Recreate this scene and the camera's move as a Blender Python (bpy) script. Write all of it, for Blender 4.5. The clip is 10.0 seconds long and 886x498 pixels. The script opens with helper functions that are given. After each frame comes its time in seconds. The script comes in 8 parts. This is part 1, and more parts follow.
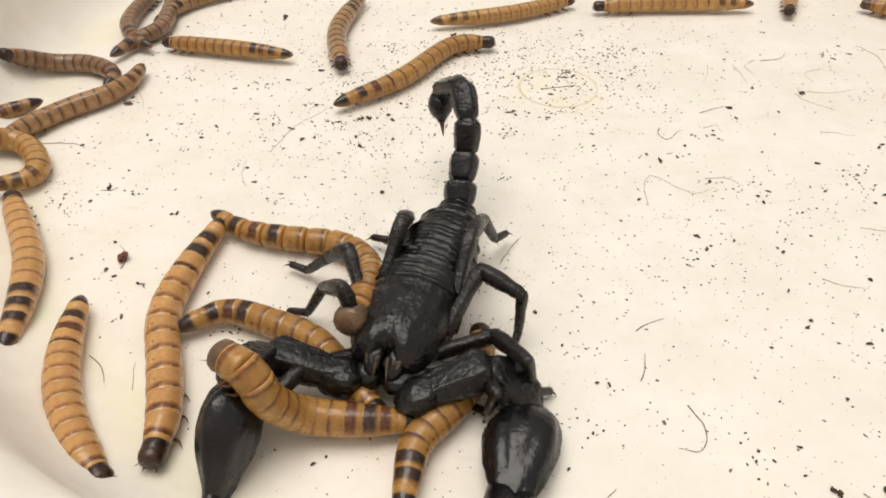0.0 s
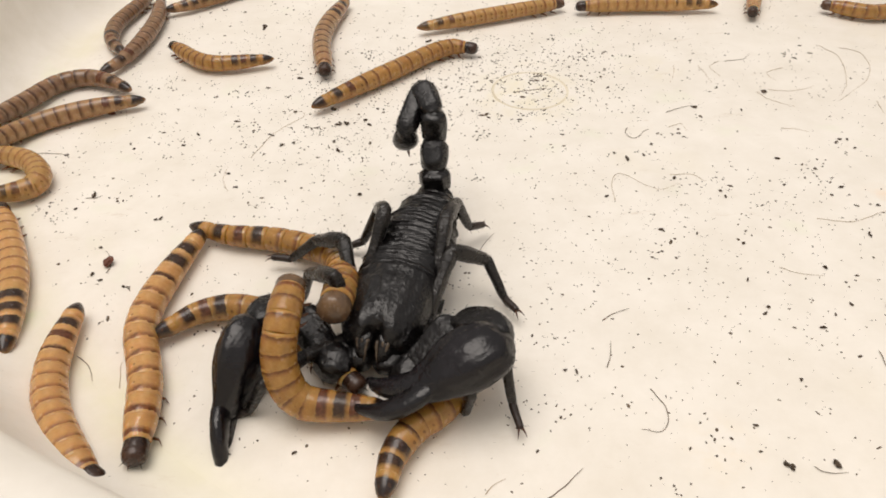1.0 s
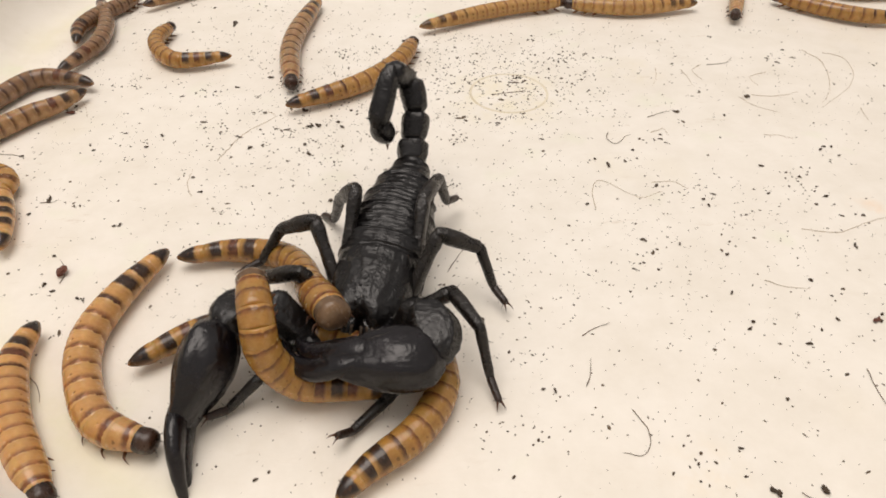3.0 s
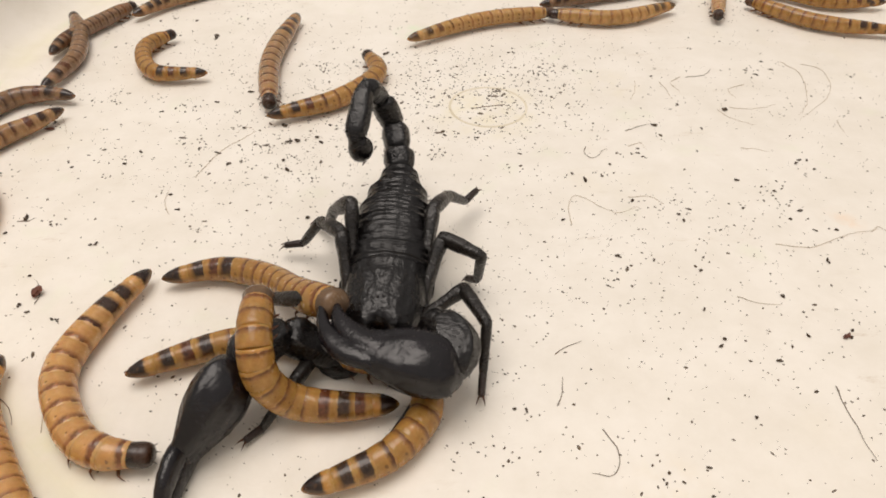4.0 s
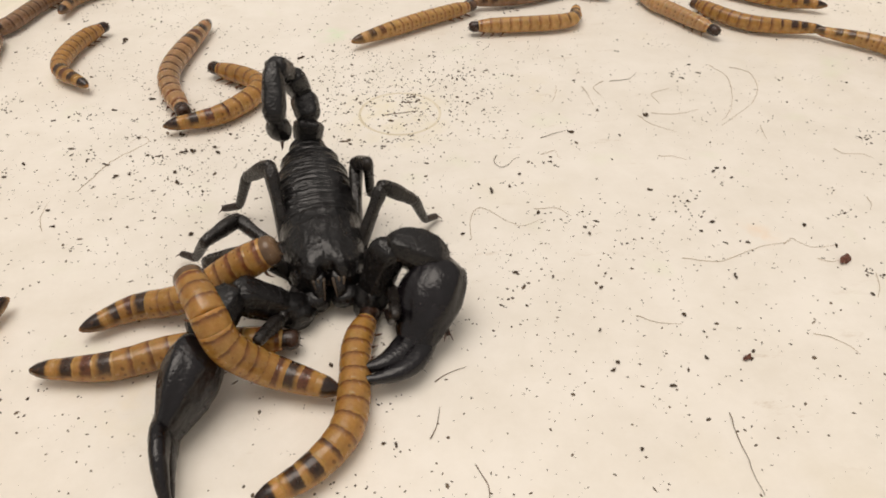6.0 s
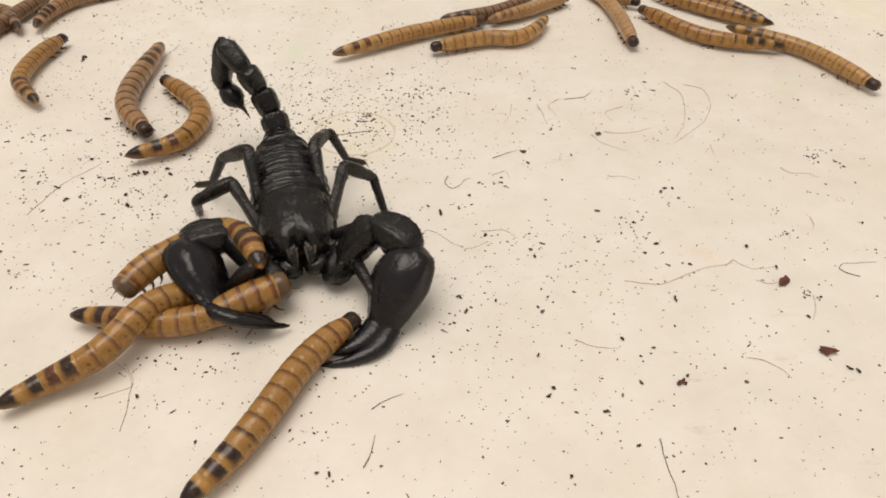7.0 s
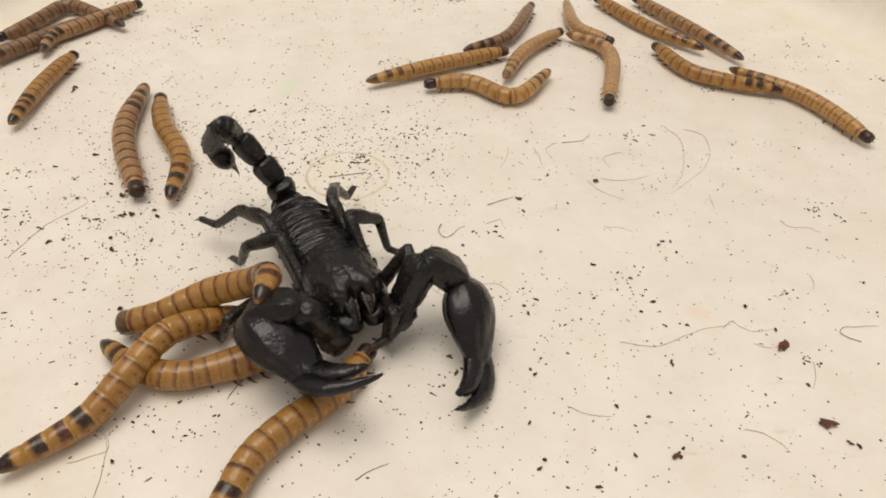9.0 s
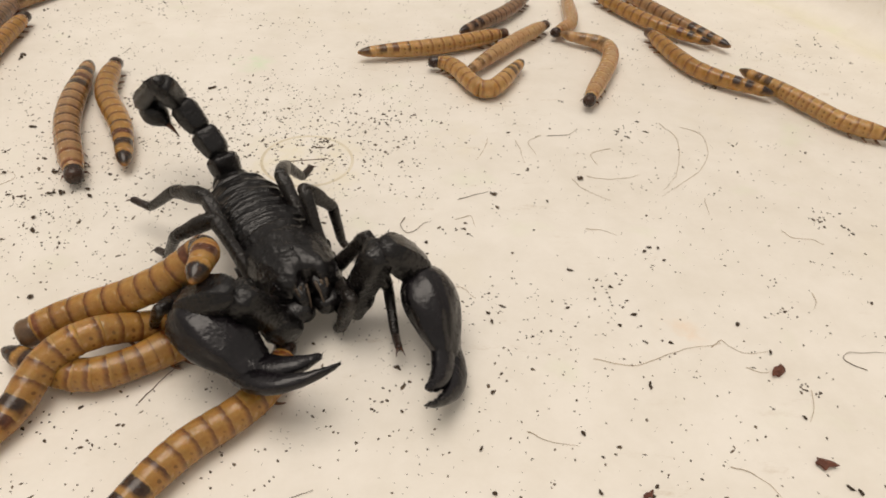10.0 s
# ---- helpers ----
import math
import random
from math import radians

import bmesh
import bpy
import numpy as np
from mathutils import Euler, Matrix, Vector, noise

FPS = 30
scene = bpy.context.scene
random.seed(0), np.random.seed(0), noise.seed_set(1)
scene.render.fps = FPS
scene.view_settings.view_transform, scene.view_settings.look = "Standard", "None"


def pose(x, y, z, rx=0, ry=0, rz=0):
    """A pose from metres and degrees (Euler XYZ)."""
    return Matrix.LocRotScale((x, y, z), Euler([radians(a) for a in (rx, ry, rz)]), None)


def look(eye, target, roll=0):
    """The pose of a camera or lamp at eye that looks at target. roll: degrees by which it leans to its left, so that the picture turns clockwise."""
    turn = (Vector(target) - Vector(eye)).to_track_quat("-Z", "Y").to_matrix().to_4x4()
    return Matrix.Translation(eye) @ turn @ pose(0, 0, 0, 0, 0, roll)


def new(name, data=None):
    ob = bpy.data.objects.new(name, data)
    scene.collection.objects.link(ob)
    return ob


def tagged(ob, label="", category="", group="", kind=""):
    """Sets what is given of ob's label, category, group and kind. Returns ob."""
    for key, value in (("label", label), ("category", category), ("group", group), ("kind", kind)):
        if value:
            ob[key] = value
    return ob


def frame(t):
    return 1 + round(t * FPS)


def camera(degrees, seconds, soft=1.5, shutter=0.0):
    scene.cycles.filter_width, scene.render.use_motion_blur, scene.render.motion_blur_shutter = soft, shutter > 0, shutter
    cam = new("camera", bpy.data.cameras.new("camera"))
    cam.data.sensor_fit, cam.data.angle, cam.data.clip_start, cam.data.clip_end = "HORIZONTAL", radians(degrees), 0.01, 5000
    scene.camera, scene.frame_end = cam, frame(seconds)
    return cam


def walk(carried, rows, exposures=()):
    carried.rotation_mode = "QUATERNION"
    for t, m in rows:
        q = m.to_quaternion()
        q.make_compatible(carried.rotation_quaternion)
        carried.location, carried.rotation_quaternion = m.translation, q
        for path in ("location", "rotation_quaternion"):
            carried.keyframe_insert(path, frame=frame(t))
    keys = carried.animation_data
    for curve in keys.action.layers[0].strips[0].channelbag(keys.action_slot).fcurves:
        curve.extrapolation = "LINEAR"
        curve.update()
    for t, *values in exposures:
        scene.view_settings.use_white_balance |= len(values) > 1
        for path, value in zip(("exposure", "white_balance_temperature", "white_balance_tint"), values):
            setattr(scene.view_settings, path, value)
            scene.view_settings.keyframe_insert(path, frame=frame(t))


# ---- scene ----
MM = 0.001
cam = camera(63.6, 10.0, 1.8)
PATH = [
    (0, (0.00746, 0.00498, 0.08111), (0.00735, 0.02217, 0.06581), -1.0),
    (0.5, (0.00772, 0.00353, 0.08342), (0.00772, 0.02080, 0.06822), -1.2),
    (1, (0.00996, 0.00047, 0.08327), (0.01019, 0.01777, 0.06810), -1.5),
    (1.5, (0.01219, 0.00122, 0.08375), (0.01268, 0.01853, 0.06862), -1.4),
    (2, (0.01283, 0.00604, 0.08002), (0.01359, 0.02329, 0.06481), -0.4),
    (2.2, (0.01007, 0.00605, 0.08002), (0.01087, 0.02330, 0.06481), 0.1),
    (3.5, (0.01286, 0.00576, 0.08263), (0.01379, 0.02297, 0.06739), 0.1),
    (4, (0.01456, 0.00713, 0.08375), (0.01559, 0.02436, 0.06856), 0.2),
    (4.5, (0.01349, 0.00875, 0.08493), (0.01463, 0.02601, 0.06977), 0.5),
    (5, (0.02215, 0.01036, 0.08573), (0.02326, 0.02767, 0.07062), -0.5),
    (5.5, (0.02740, 0.01173, 0.08340), (0.02883, 0.02903, 0.06832), -0.3),
    (6, (0.03116, 0.01341, 0.08112), (0.03267, 0.03062, 0.06594), 0.7),
    (7.3, (0.03979, 0.01464, 0.08625), (0.04166, 0.03181, 0.07106), 1.2),
    (7.5, (0.03865, 0.01471, 0.08647), (0.04055, 0.03189, 0.07129), 1.3),
    (8, (0.03574, 0.01941, 0.08574), (0.03758, 0.03656, 0.07053), 2.1),
    (8.5, (0.04107, 0.02297, 0.08745), (0.04292, 0.04024, 0.07238), 2.2),
    (9, (0.04043, 0.02214, 0.08891), (0.04237, 0.03951, 0.07397), 2.5),
    (9.5, (0.04249, 0.02338, 0.08565), (0.04446, 0.04086, 0.07083), 3.5),
    (10, (0.04871, 0.03199, 0.07959), (0.05059, 0.04939, 0.06466), 4.8),
]
walk(cam, [(t, look(eye, target, roll)) for t, eye, target, roll in PATH],
     [(0.0, 0.12, 6380, 6.5), (1.0, 0.05, 6400, 9), (2.0, 0.02, 6450, 10), (5.0, -0.06, 6530, 9.5), (7.5, -0.17, 6680, 8.5), (10.0, -0.18, 6700, 8.5)])

# ---- light: an evenly lit white room, paler overhead than at its walls, and one broad ceiling lamp ----
world = bpy.data.worlds.new("room")
scene.world = world
world.use_nodes = True
wn, wl = world.node_tree.nodes, world.node_tree.links
height = wn.new("ShaderNodeSeparateXYZ")
wl.new(wn.new("ShaderNodeTexCoord").outputs["Generated"], height.inputs[0])
room = wn.new("ShaderNodeValToRGB")
room.color_ramp.interpolation = "EASE"
room.color_ramp.elements[0].position, room.color_ramp.elements[0].color = 0.0, (0.40, 0.355, 0.32, 1)
room.color_ramp.elements[1].position, room.color_ramp.elements[1].color = 0.85, (1.0, 0.925, 0.87, 1)
wl.new(height.outputs["Z"], room.inputs["Fac"])
wl.new(room.outputs["Color"], wn["Background"].inputs["Color"])
wn["Background"].inputs["Strength"].default_value = 0.60


def lamp(name, eye, target, size, power, colour):
    data = bpy.data.lights.new(name, "AREA")
    data.shape, data.size, data.energy, data.color = "DISK", size, power, colour
    ob = new(name, data)
    ob.matrix_world = look(eye, target)
    return tagged(ob, kind="structure")


lamp("ceiling_lamp", (-0.11, 0.19, 0.95), (0.03, 0.13, 0), 0.75, 6.2, (1.0, 0.91, 0.835))


# ---- materials ----
def material(name):
    m = bpy.data.materials.new(name)
    m.use_nodes = True
    n = m.node_tree.nodes
    return m, n, m.node_tree.links, n["Principled BSDF"]


def grain(n, l, scale, detail=6, coord="Object", rough=0.6):
    tex = n.new("ShaderNodeTexNoise")
    tex.inputs["Scale"].default_value, tex.inputs["Detail"].default_value = scale, detail
    tex.inputs["Roughness"].default_value = rough
    l.new(n.new("ShaderNodeTexCoord").outputs[coord], tex.inputs["Vector"])
    return tex


def ramp(n, l, source, stops):
    r = n.new("ShaderNodeValToRGB")
    while len(r.color_ramp.elements) < len(stops):
        r.color_ramp.elements.new(0.5)
    for e, (at, c) in zip(r.color_ramp.elements, stops):
        e.position, e.color = at, (*c, 1)
    l.new(source, r.inputs["Fac"])
    return r.outputs["Color"]


def bump(n, l, bsdf, height, strength, distance):
    b = n.new("ShaderNodeBump")
    b.inputs["Strength"].default_value, b.inputs["Distance"].default_value = strength, distance
    l.new(height, b.inputs["Height"])
    l.new(b.outputs["Normal"], bsdf.inputs["Normal"])


def mix(n, l, fac, a, b, kind="MIX"):
    x = n.new("ShaderNodeMix")
    x.data_type, x.blend_type = "RGBA", kind
    for socket, value in ((x.inputs["Factor"], fac), (x.inputs[6], a), (x.inputs[7], b)):
        if isinstance(value, (int, float)):
            socket.default_value = value
        elif isinstance(value, tuple):
            socket.default_value = (*value, 1)
        else:
            l.new(value, socket)
    return x.outputs[2]


def chitin(name, dark, light, rough, grains, strength, dusty=0.35):
    """Black horny skin: fine granules over coarser dents, dull and shiny patches, a little dust."""
    m, n, l, b = material(name)
    patch = grain(n, l, 220, 5)
    skin = ramp(n, l, patch.outputs["Fac"], [(0.35, dark), (0.72, light)])
    dust = ramp(n, l, grain(n, l, 1900, 6, rough=0.8).outputs["Fac"], [(0.62, (0, 0, 0)), (0.76, (0.7 * dusty, 0.7 * dusty, 0.7 * dusty))])
    skin = mix(n, l, dust, skin, tuple(0.035 + 2.5 * c for c in light))
    l.new(skin, b.inputs["Base Color"])
    r = n.new("ShaderNodeMapRange")
    r.inputs["From Min"].default_value, r.inputs["From Max"].default_value = 0.34, 0.66
    r.inputs["To Min"].default_value, r.inputs["To Max"].default_value = rough - 0.08, rough + 0.16
    l.new(grain(n, l, 480, 7, rough=0.7).outputs["Fac"], r.inputs["Value"])
    l.new(r.outputs["Result"], b.inputs["Roughness"])
    b.inputs["Specular IOR Level"].default_value = 0.45
    beads = n.new("ShaderNodeTexVoronoi")
    beads.feature, beads.inputs["Scale"].default_value = "SMOOTH_F1", grains
    l.new(n.new("ShaderNodeTexCoord").outputs["Object"], beads.inputs["Vector"])
    fine = mix(n, l, 0.45, grain(n, l, grains * 0.9, 6, rough=0.6).outputs["Fac"], beads.outputs["Distance"])
    bump(n, l, b, mix(n, l, 0.25, fine, grain(n, l, 600, 4, rough=0.5).outputs["Fac"]), strength, 0.0009)
    return m


SHELL = chitin("black_shell", (0.0030, 0.0026, 0.0028), (0.0066, 0.0056, 0.0058), 0.16, 2300, 0.32)
CLAW = chitin("black_claw_shell", (0.0030, 0.0024, 0.0032), (0.0085, 0.0066, 0.0088), 0.16, 1900, 0.18, 0.25)
LEG = chitin("grey_black_leg", (0.0060, 0.0050, 0.0044), (0.017, 0.013, 0.0105), 0.24, 2400, 0.34)
GRAINED = chitin("grained_black_shell", (0.0030, 0.0027, 0.0029), (0.008, 0.0067, 0.0066), 0.17, 1700, 0.38, 0.35)
FOOT = chitin("brown_black_foot", (0.010, 0.0055, 0.004), (0.036, 0.017, 0.011), 0.3, 1800, 0.4)
TIP = chitin("dark_brown_tip", (0.045, 0.016, 0.008), (0.12, 0.045, 0.018), 0.30, 1200, 0.3)
FLANK = chitin("brown_flank_skin", (0.016, 0.009, 0.006), (0.075, 0.032, 0.016), 0.50, 700, 0.7)


def wrinkled():
    """Shell of the back plates: fine cross wrinkles between smoother bands."""
    m, n, l, b = material("wrinkled_black_shell")
    l.new(ramp(n, l, grain(n, l, 260, 5).outputs["Fac"], [(0.35, (0.0025, 0.0022, 0.0024)), (0.72, (0.0075, 0.0062, 0.0062))]), b.inputs["Base Color"])
    r = n.new("ShaderNodeMapRange")
    r.inputs["To Min"].default_value, r.inputs["To Max"].default_value = 0.06, 0.30
    l.new(grain(n, l, 500, 4).outputs["Fac"], r.inputs["Value"])
    l.new(r.outputs["Result"], b.inputs["Roughness"])
    b.inputs["Specular IOR Level"].default_value = 0.42
    w = n.new("ShaderNodeTexWave")
    w.bands_direction = "X"
    w.inputs["Scale"].default_value, w.inputs["Distortion"].default_value = 300, 9.0
    w.inputs["Detail"].default_value, w.inputs["Detail Scale"].default_value = 3, 0.5
    l.new(n.new("ShaderNodeTexCoord").outputs["Object"], w.inputs["Vector"])
    h = mix(n, l, 0.6, w.outputs["Fac"], grain(n, l, 1300, 6, rough=0.65).outputs["Fac"])
    bump(n, l, b, h, 0.40, 0.0006)
    return m


BACK = wrinkled()
FANG = chitin("pale_mouth_part", (0.016, 0.011, 0.008), (0.17, 0.125, 0.085), 0.2, 1500, 0.3)


def worm_skin(name, band_from, band_to, dark, dorsal, e=0.05, pale=(0.37, 0.195, 0.058), deep=(0.57, 0.345, 0.125)):
    """Tan ring of a larva with a dark band between two places along it (0 rear, 1 front), over the back alone if dorsal."""
    m, n, l, b = material(name)
    skin = ramp(n, l, grain(n, l, 420, 5).outputs["Fac"], [(0.30, pale), (0.70, deep)])
    tone = n.new("ShaderNodeObjectInfo")
    skin = mix(n, l, 0.6, skin, ramp(n, l, tone.outputs["Random"], [(0.0, (0.84, 0.78, 0.70)), (1.0, (1.08, 1.04, 1.0))]), "MULTIPLY")
    axis = n.new("ShaderNodeSeparateXYZ")
    l.new(n.new("ShaderNodeTexCoord").outputs["Generated"], axis.inputs[0])
    wob = n.new("ShaderNodeMath")
    wob.operation = "MULTIPLY_ADD"
    l.new(grain(n, l, 900, 3).outputs["Fac"], wob.inputs[0])
    wob.inputs[1].default_value = 0.30
    l.new(axis.outputs["Y"], wob.inputs[2])
    high = n.new("ShaderNodeMath")
    high.operation = "MULTIPLY_ADD"
    l.new(grain(n, l, 700, 4).outputs["Fac"], high.inputs[0])
    high.inputs[1].default_value = 0.5
    drop = n.new("ShaderNodeMath")
    drop.operation = "SUBTRACT"
    l.new(axis.outputs["Z"], drop.inputs[0])
    drop.inputs[1].default_value = 0.25
    l.new(drop.outputs[0], high.inputs[2])
    dark = ramp(n, l, grain(n, l, 1100, 4).outputs["Fac"], [(0.3, tuple(0.7 * c for c in dark)), (0.75, tuple(2.2 * c for c in dark))])
    band = ramp(n, l, wob.outputs[0], [(max(0, band_from + 0.15 - e), (0, 0, 0)), (band_from + 0.15 + 2 * e, (1, 1, 1)),
                                       (min(0.99, band_to + 0.15 - e), (1, 1, 1)), (min(1, band_to + 0.15 + e), (0, 0, 0))])
    if dorsal:
        band = mix(n, l, 1.0, band, ramp(n, l, high.outputs[0], [(0.40, (0, 0, 0)), (0.72, (1, 1, 1))]), "MULTIPLY")
    else:
        band = mix(n, l, 1.0, band, ramp(n, l, axis.outputs["Z"], [(0.2, (0.25, 0.25, 0.25)), (0.7, (1, 1, 1))]), "MULTIPLY")
    skin = mix(n, l, band, skin, dark)
    dots = n.new("ShaderNodeTexVoronoi")
    dots.inputs["Scale"].default_value = 900
    l.new(n.new("ShaderNodeTexCoord").outputs["Object"], dots.inputs["Vector"])
    dots = ramp(n, l, dots.outputs["Distance"], [(0.18, (0.65, 0.65, 0.65)), (0.28, (0, 0, 0))])
    row = ramp(n, l, axis.outputs["Y"], [(0.34, (0, 0, 0)), (0.38, (1, 1, 1)), (0.50, (1, 1, 1)), (0.54, (0, 0, 0))])
    skin = mix(n, l, mix(n, l, 1.0, dots, row, "MULTIPLY"), skin, (0.085, 0.036, 0.015))
    l.new(skin, b.inputs["Base Color"])
    gloss = n.new("ShaderNodeMapRange")
    gloss.inputs["From Min"].default_value, gloss.inputs["From Max"].default_value = 0.35, 0.65
    gloss.inputs["To Min"].default_value, gloss.inputs["To Max"].default_value = 0.10, 0.29
    l.new(grain(n, l, 750, 4).outputs["Fac"], gloss.inputs["Value"])
    l.new(gloss.outputs["Result"], b.inputs["Roughness"])
    b.inputs["Subsurface Weight"].default_value = 0.6
    b.inputs["Subsurface Radius"].default_value = (1.0, 0.5, 0.2)
    b.inputs["Subsurface Scale"].default_value = 0.0018
    bump(n, l, b, grain(n, l, 600, 4).outputs["Fac"], 0.28, 0.0006)
    return m


def worm_skins(tone, pale, deep, seam, faint=0.0):
    """The six ring skins of one colouring of larva; faint bands lean towards the skin's own colour."""
    lean = lambda c: tuple(a + (b - a) * faint for a, b in zip(c, pale))
    make = lambda kind, *a: worm_skin(tone + kind, *a, pale=pale, deep=deep)
    return {
        "ring": make("_ring_skin", 0.64, 1.0, seam, False, 0.06),
        "mid": make("_ring_brown_band", 0.62, 1.0, lean((0.060, 0.024, 0.010)), True),
        "dark": make("_ring_black_band", 0.24, 0.86, lean((0.032, 0.016, 0.009)), True, 0.07),
        "rust": make("_ring_rust_band", 0.36, 0.90, lean((0.085, 0.030, 0.013)), True),
        "red": make("_ring_red_band", 0.60, 1.0, lean((0.125, 0.045, 0.016)), False),
        "tail": make("_black_tail_skin", 0.0, 0.62, lean((0.020, 0.011, 0.008)), False),
    }


SKINS = {
    "tan": worm_skins("tan", (0.45, 0.230, 0.078), (0.64, 0.388, 0.158), (0.19, 0.082, 0.032)),
    "honey": worm_skins("honey", (0.275, 0.138, 0.033), (0.475, 0.270, 0.080), (0.115, 0.048, 0.017)),
    "amber": worm_skins("amber", (0.33, 0.180, 0.054), (0.55, 0.335, 0.122), (0.175, 0.080, 0.029), 0.16),
    "blond": worm_skins("blond", (0.35, 0.205, 0.090), (0.53, 0.340, 0.165), (0.27, 0.145, 0.058), 0.45),
    "dusky": worm_skins("dusky", (0.150, 0.082, 0.045), (0.33, 0.20, 0.11), (0.045, 0.022, 0.013)),
    "brown": worm_skins("brown", (0.24, 0.130, 0.056), (0.44, 0.268, 0.125), (0.070, 0.031, 0.014)),
}
HEAD = chitin("dark_worm_head", (0.014, 0.008, 0.006), (0.070, 0.031, 0.016), 0.19, 700, 0.25)
HEAD_BROWN = chitin("brown_worm_head", (0.050, 0.027, 0.017), (0.17, 0.085, 0.042), 0.19, 700, 0.25)
HEAD_PALE = chitin("greyish_tan_worm_head", (0.075, 0.046, 0.029), (0.24, 0.145, 0.075), 0.15, 500, 0.12)
WORMLEG = chitin("brown_worm_leg", (0.08, 0.03, 0.012), (0.20, 0.085, 0.035), 0.4, 700, 0.2)


def plastic():
    """Cream white plastic: soft yellow and green stains, scuffs, smears."""
    m, n, l, b = material("cream_plastic")
    base = ramp(n, l, grain(n, l, 9, 4).outputs["Fac"], [(0.25, (0.80, 0.755, 0.675)), (0.75, (0.86, 0.825, 0.755))])
    base = mix(n, l, 1.0, base, ramp(n, l, grain(n, l, 75, 6, rough=0.7).outputs["Fac"], [(0.32, (0.95, 0.94, 0.92)), (0.62, (1.035, 1.035, 1.04))]), "MULTIPLY")
    stain = ramp(n, l, grain(n, l, 26, 3).outputs["Fac"], [(0.60, (0, 0, 0)), (0.78, (0.30, 0.30, 0.30))])
    base = mix(n, l, stain, base, (0.76, 0.69, 0.50))
    green = ramp(n, l, grain(n, l, 17, 2, "Generated").outputs["Fac"], [(0.64, (0, 0, 0)), (0.80, (0.28, 0.28, 0.28))])
    base = mix(n, l, green, base, (0.74, 0.80, 0.56))
    for x, y, reach, amount, tint in ((33, 151, 17, 0.75, (0.80, 0.73, 0.50)), (64, 160, 9, 0.35, (0.80, 0.73, 0.52)), (95, 106, 5, 0.6, (0.84, 0.62, 0.42)), (-6, 78, 10, 0.4, (0.82, 0.72, 0.52)), (-34, 66, 8, 0.5, (0.74, 0.76, 0.50)), (47, 53, 7, 0.5, (0.82, 0.70, 0.50)), (17, 192, 6, 0.7, (0.62, 0.82, 0.52)), (-58, 82, 5, 0.7, (0.62, 0.80, 0.45))):
        spot = n.new("ShaderNodeMapping")
        spot.vector_type = "TEXTURE"
        spot.inputs["Location"].default_value = (x * MM, y * MM, 0)
        spot.inputs["Scale"].default_value = (reach * MM, reach * MM, reach * MM)
        l.new(n.new("ShaderNodeTexCoord").outputs["Object"], spot.inputs["Vector"])
        fade = n.new("ShaderNodeTexGradient")
        fade.gradient_type = "SPHERICAL"
        l.new(spot.outputs["Vector"], fade.inputs["Vector"])
        blot = ramp(n, l, grain(n, l, 190, 4).outputs["Fac"], [(0.42, (0, 0, 0)), (0.66, (amount, amount, amount))])
        base = mix(n, l, mix(n, l, 1.0, fade.outputs["Color"], blot, "MULTIPLY"), base, tint)
    foot = n.new("ShaderNodeVectorMath")
    foot.operation = "DISTANCE"
    l.new(n.new("ShaderNodeTexCoord").outputs["Object"], foot.inputs[0])
    foot.inputs[1].default_value = (54 * MM, 165 * MM, 0)
    reach = n.new("ShaderNodeMapRange")
    reach.inputs["From Min"].default_value, reach.inputs["From Max"].default_value = 0.126, 0.150
    l.new(foot.outputs["Value"], reach.inputs["Value"])
    ring = ramp(n, l, reach.outputs["Result"], [(0.2, (0, 0, 0)), (0.42, (0.38, 0.38, 0.38)), (0.72, (0, 0, 0))])
    ring = mix(n, l, 1.0, ring, ramp(n, l, grain(n, l, 45, 4).outputs["Fac"], [(0.35, (0.2, 0.2, 0.2)), (0.6, (1, 1, 1))]), "MULTIPLY")
    base = mix(n, l, ring, base, (0.72, 0.70, 0.42))
    smear = n.new("ShaderNodeMapping")
    smear.inputs["Rotation"].default_value, smear.inputs["Scale"].default_value = (0, 0, radians(-25)), (0.35, 1.0, 1.0)
    l.new(n.new("ShaderNodeTexCoord").outputs["Object"], smear.inputs["Vector"])
    streak = grain(n, l, 260, 8, rough=0.75)
    l.new(smear.outputs["Vector"], streak.inputs["Vector"])
    streak = mix(n, l, 1.0, ramp(n, l, streak.outputs["Fac"], [(0.59, (0, 0, 0)), (0.75, (0.58, 0.58, 0.58))]), ramp(n, l, grain(n, l, 22, 3).outputs["Fac"], [(0.45, (0, 0, 0)), (0.62, (1, 1, 1))]), "MULTIPLY")
    base = mix(n, l, streak, base, (0.46, 0.34, 0.20))
    dust = ramp(n, l, grain(n, l, 1500, 3).outputs["Fac"], [(0.70, (0, 0, 0)), (0.80, (0.35, 0.35, 0.35))])
    base = mix(n, l, dust, base, (0.42, 0.36, 0.28))
    l.new(base, b.inputs["Base Color"])
    r = n.new("ShaderNodeMapRange")
    r.inputs["To Min"].default_value, r.inputs["To Max"].default_value = 0.42, 0.62
    l.new(grain(n, l, 60, 6).outputs["Fac"], r.inputs["Value"])
    l.new(r.outputs["Result"], b.inputs["Roughness"])
    bump(n, l, b, grain(n, l, 500, 5).outputs["Fac"], 0.08, 0.0003)
    return m


PLASTIC = plastic()


def plain(name, a, b_colour, scale, rough, strength=0.5):
    m, n, l, b = material(name)
    t = grain(n, l, scale, 5)
    l.new(ramp(n, l, t.outputs["Fac"], [(0.3, a), (0.7, b_colour)]), b.inputs["Base Color"])
    b.inputs["Roughness"].default_value = rough
    bump(n, l, b, t.outputs["Fac"], strength, 0.0004)
    return m


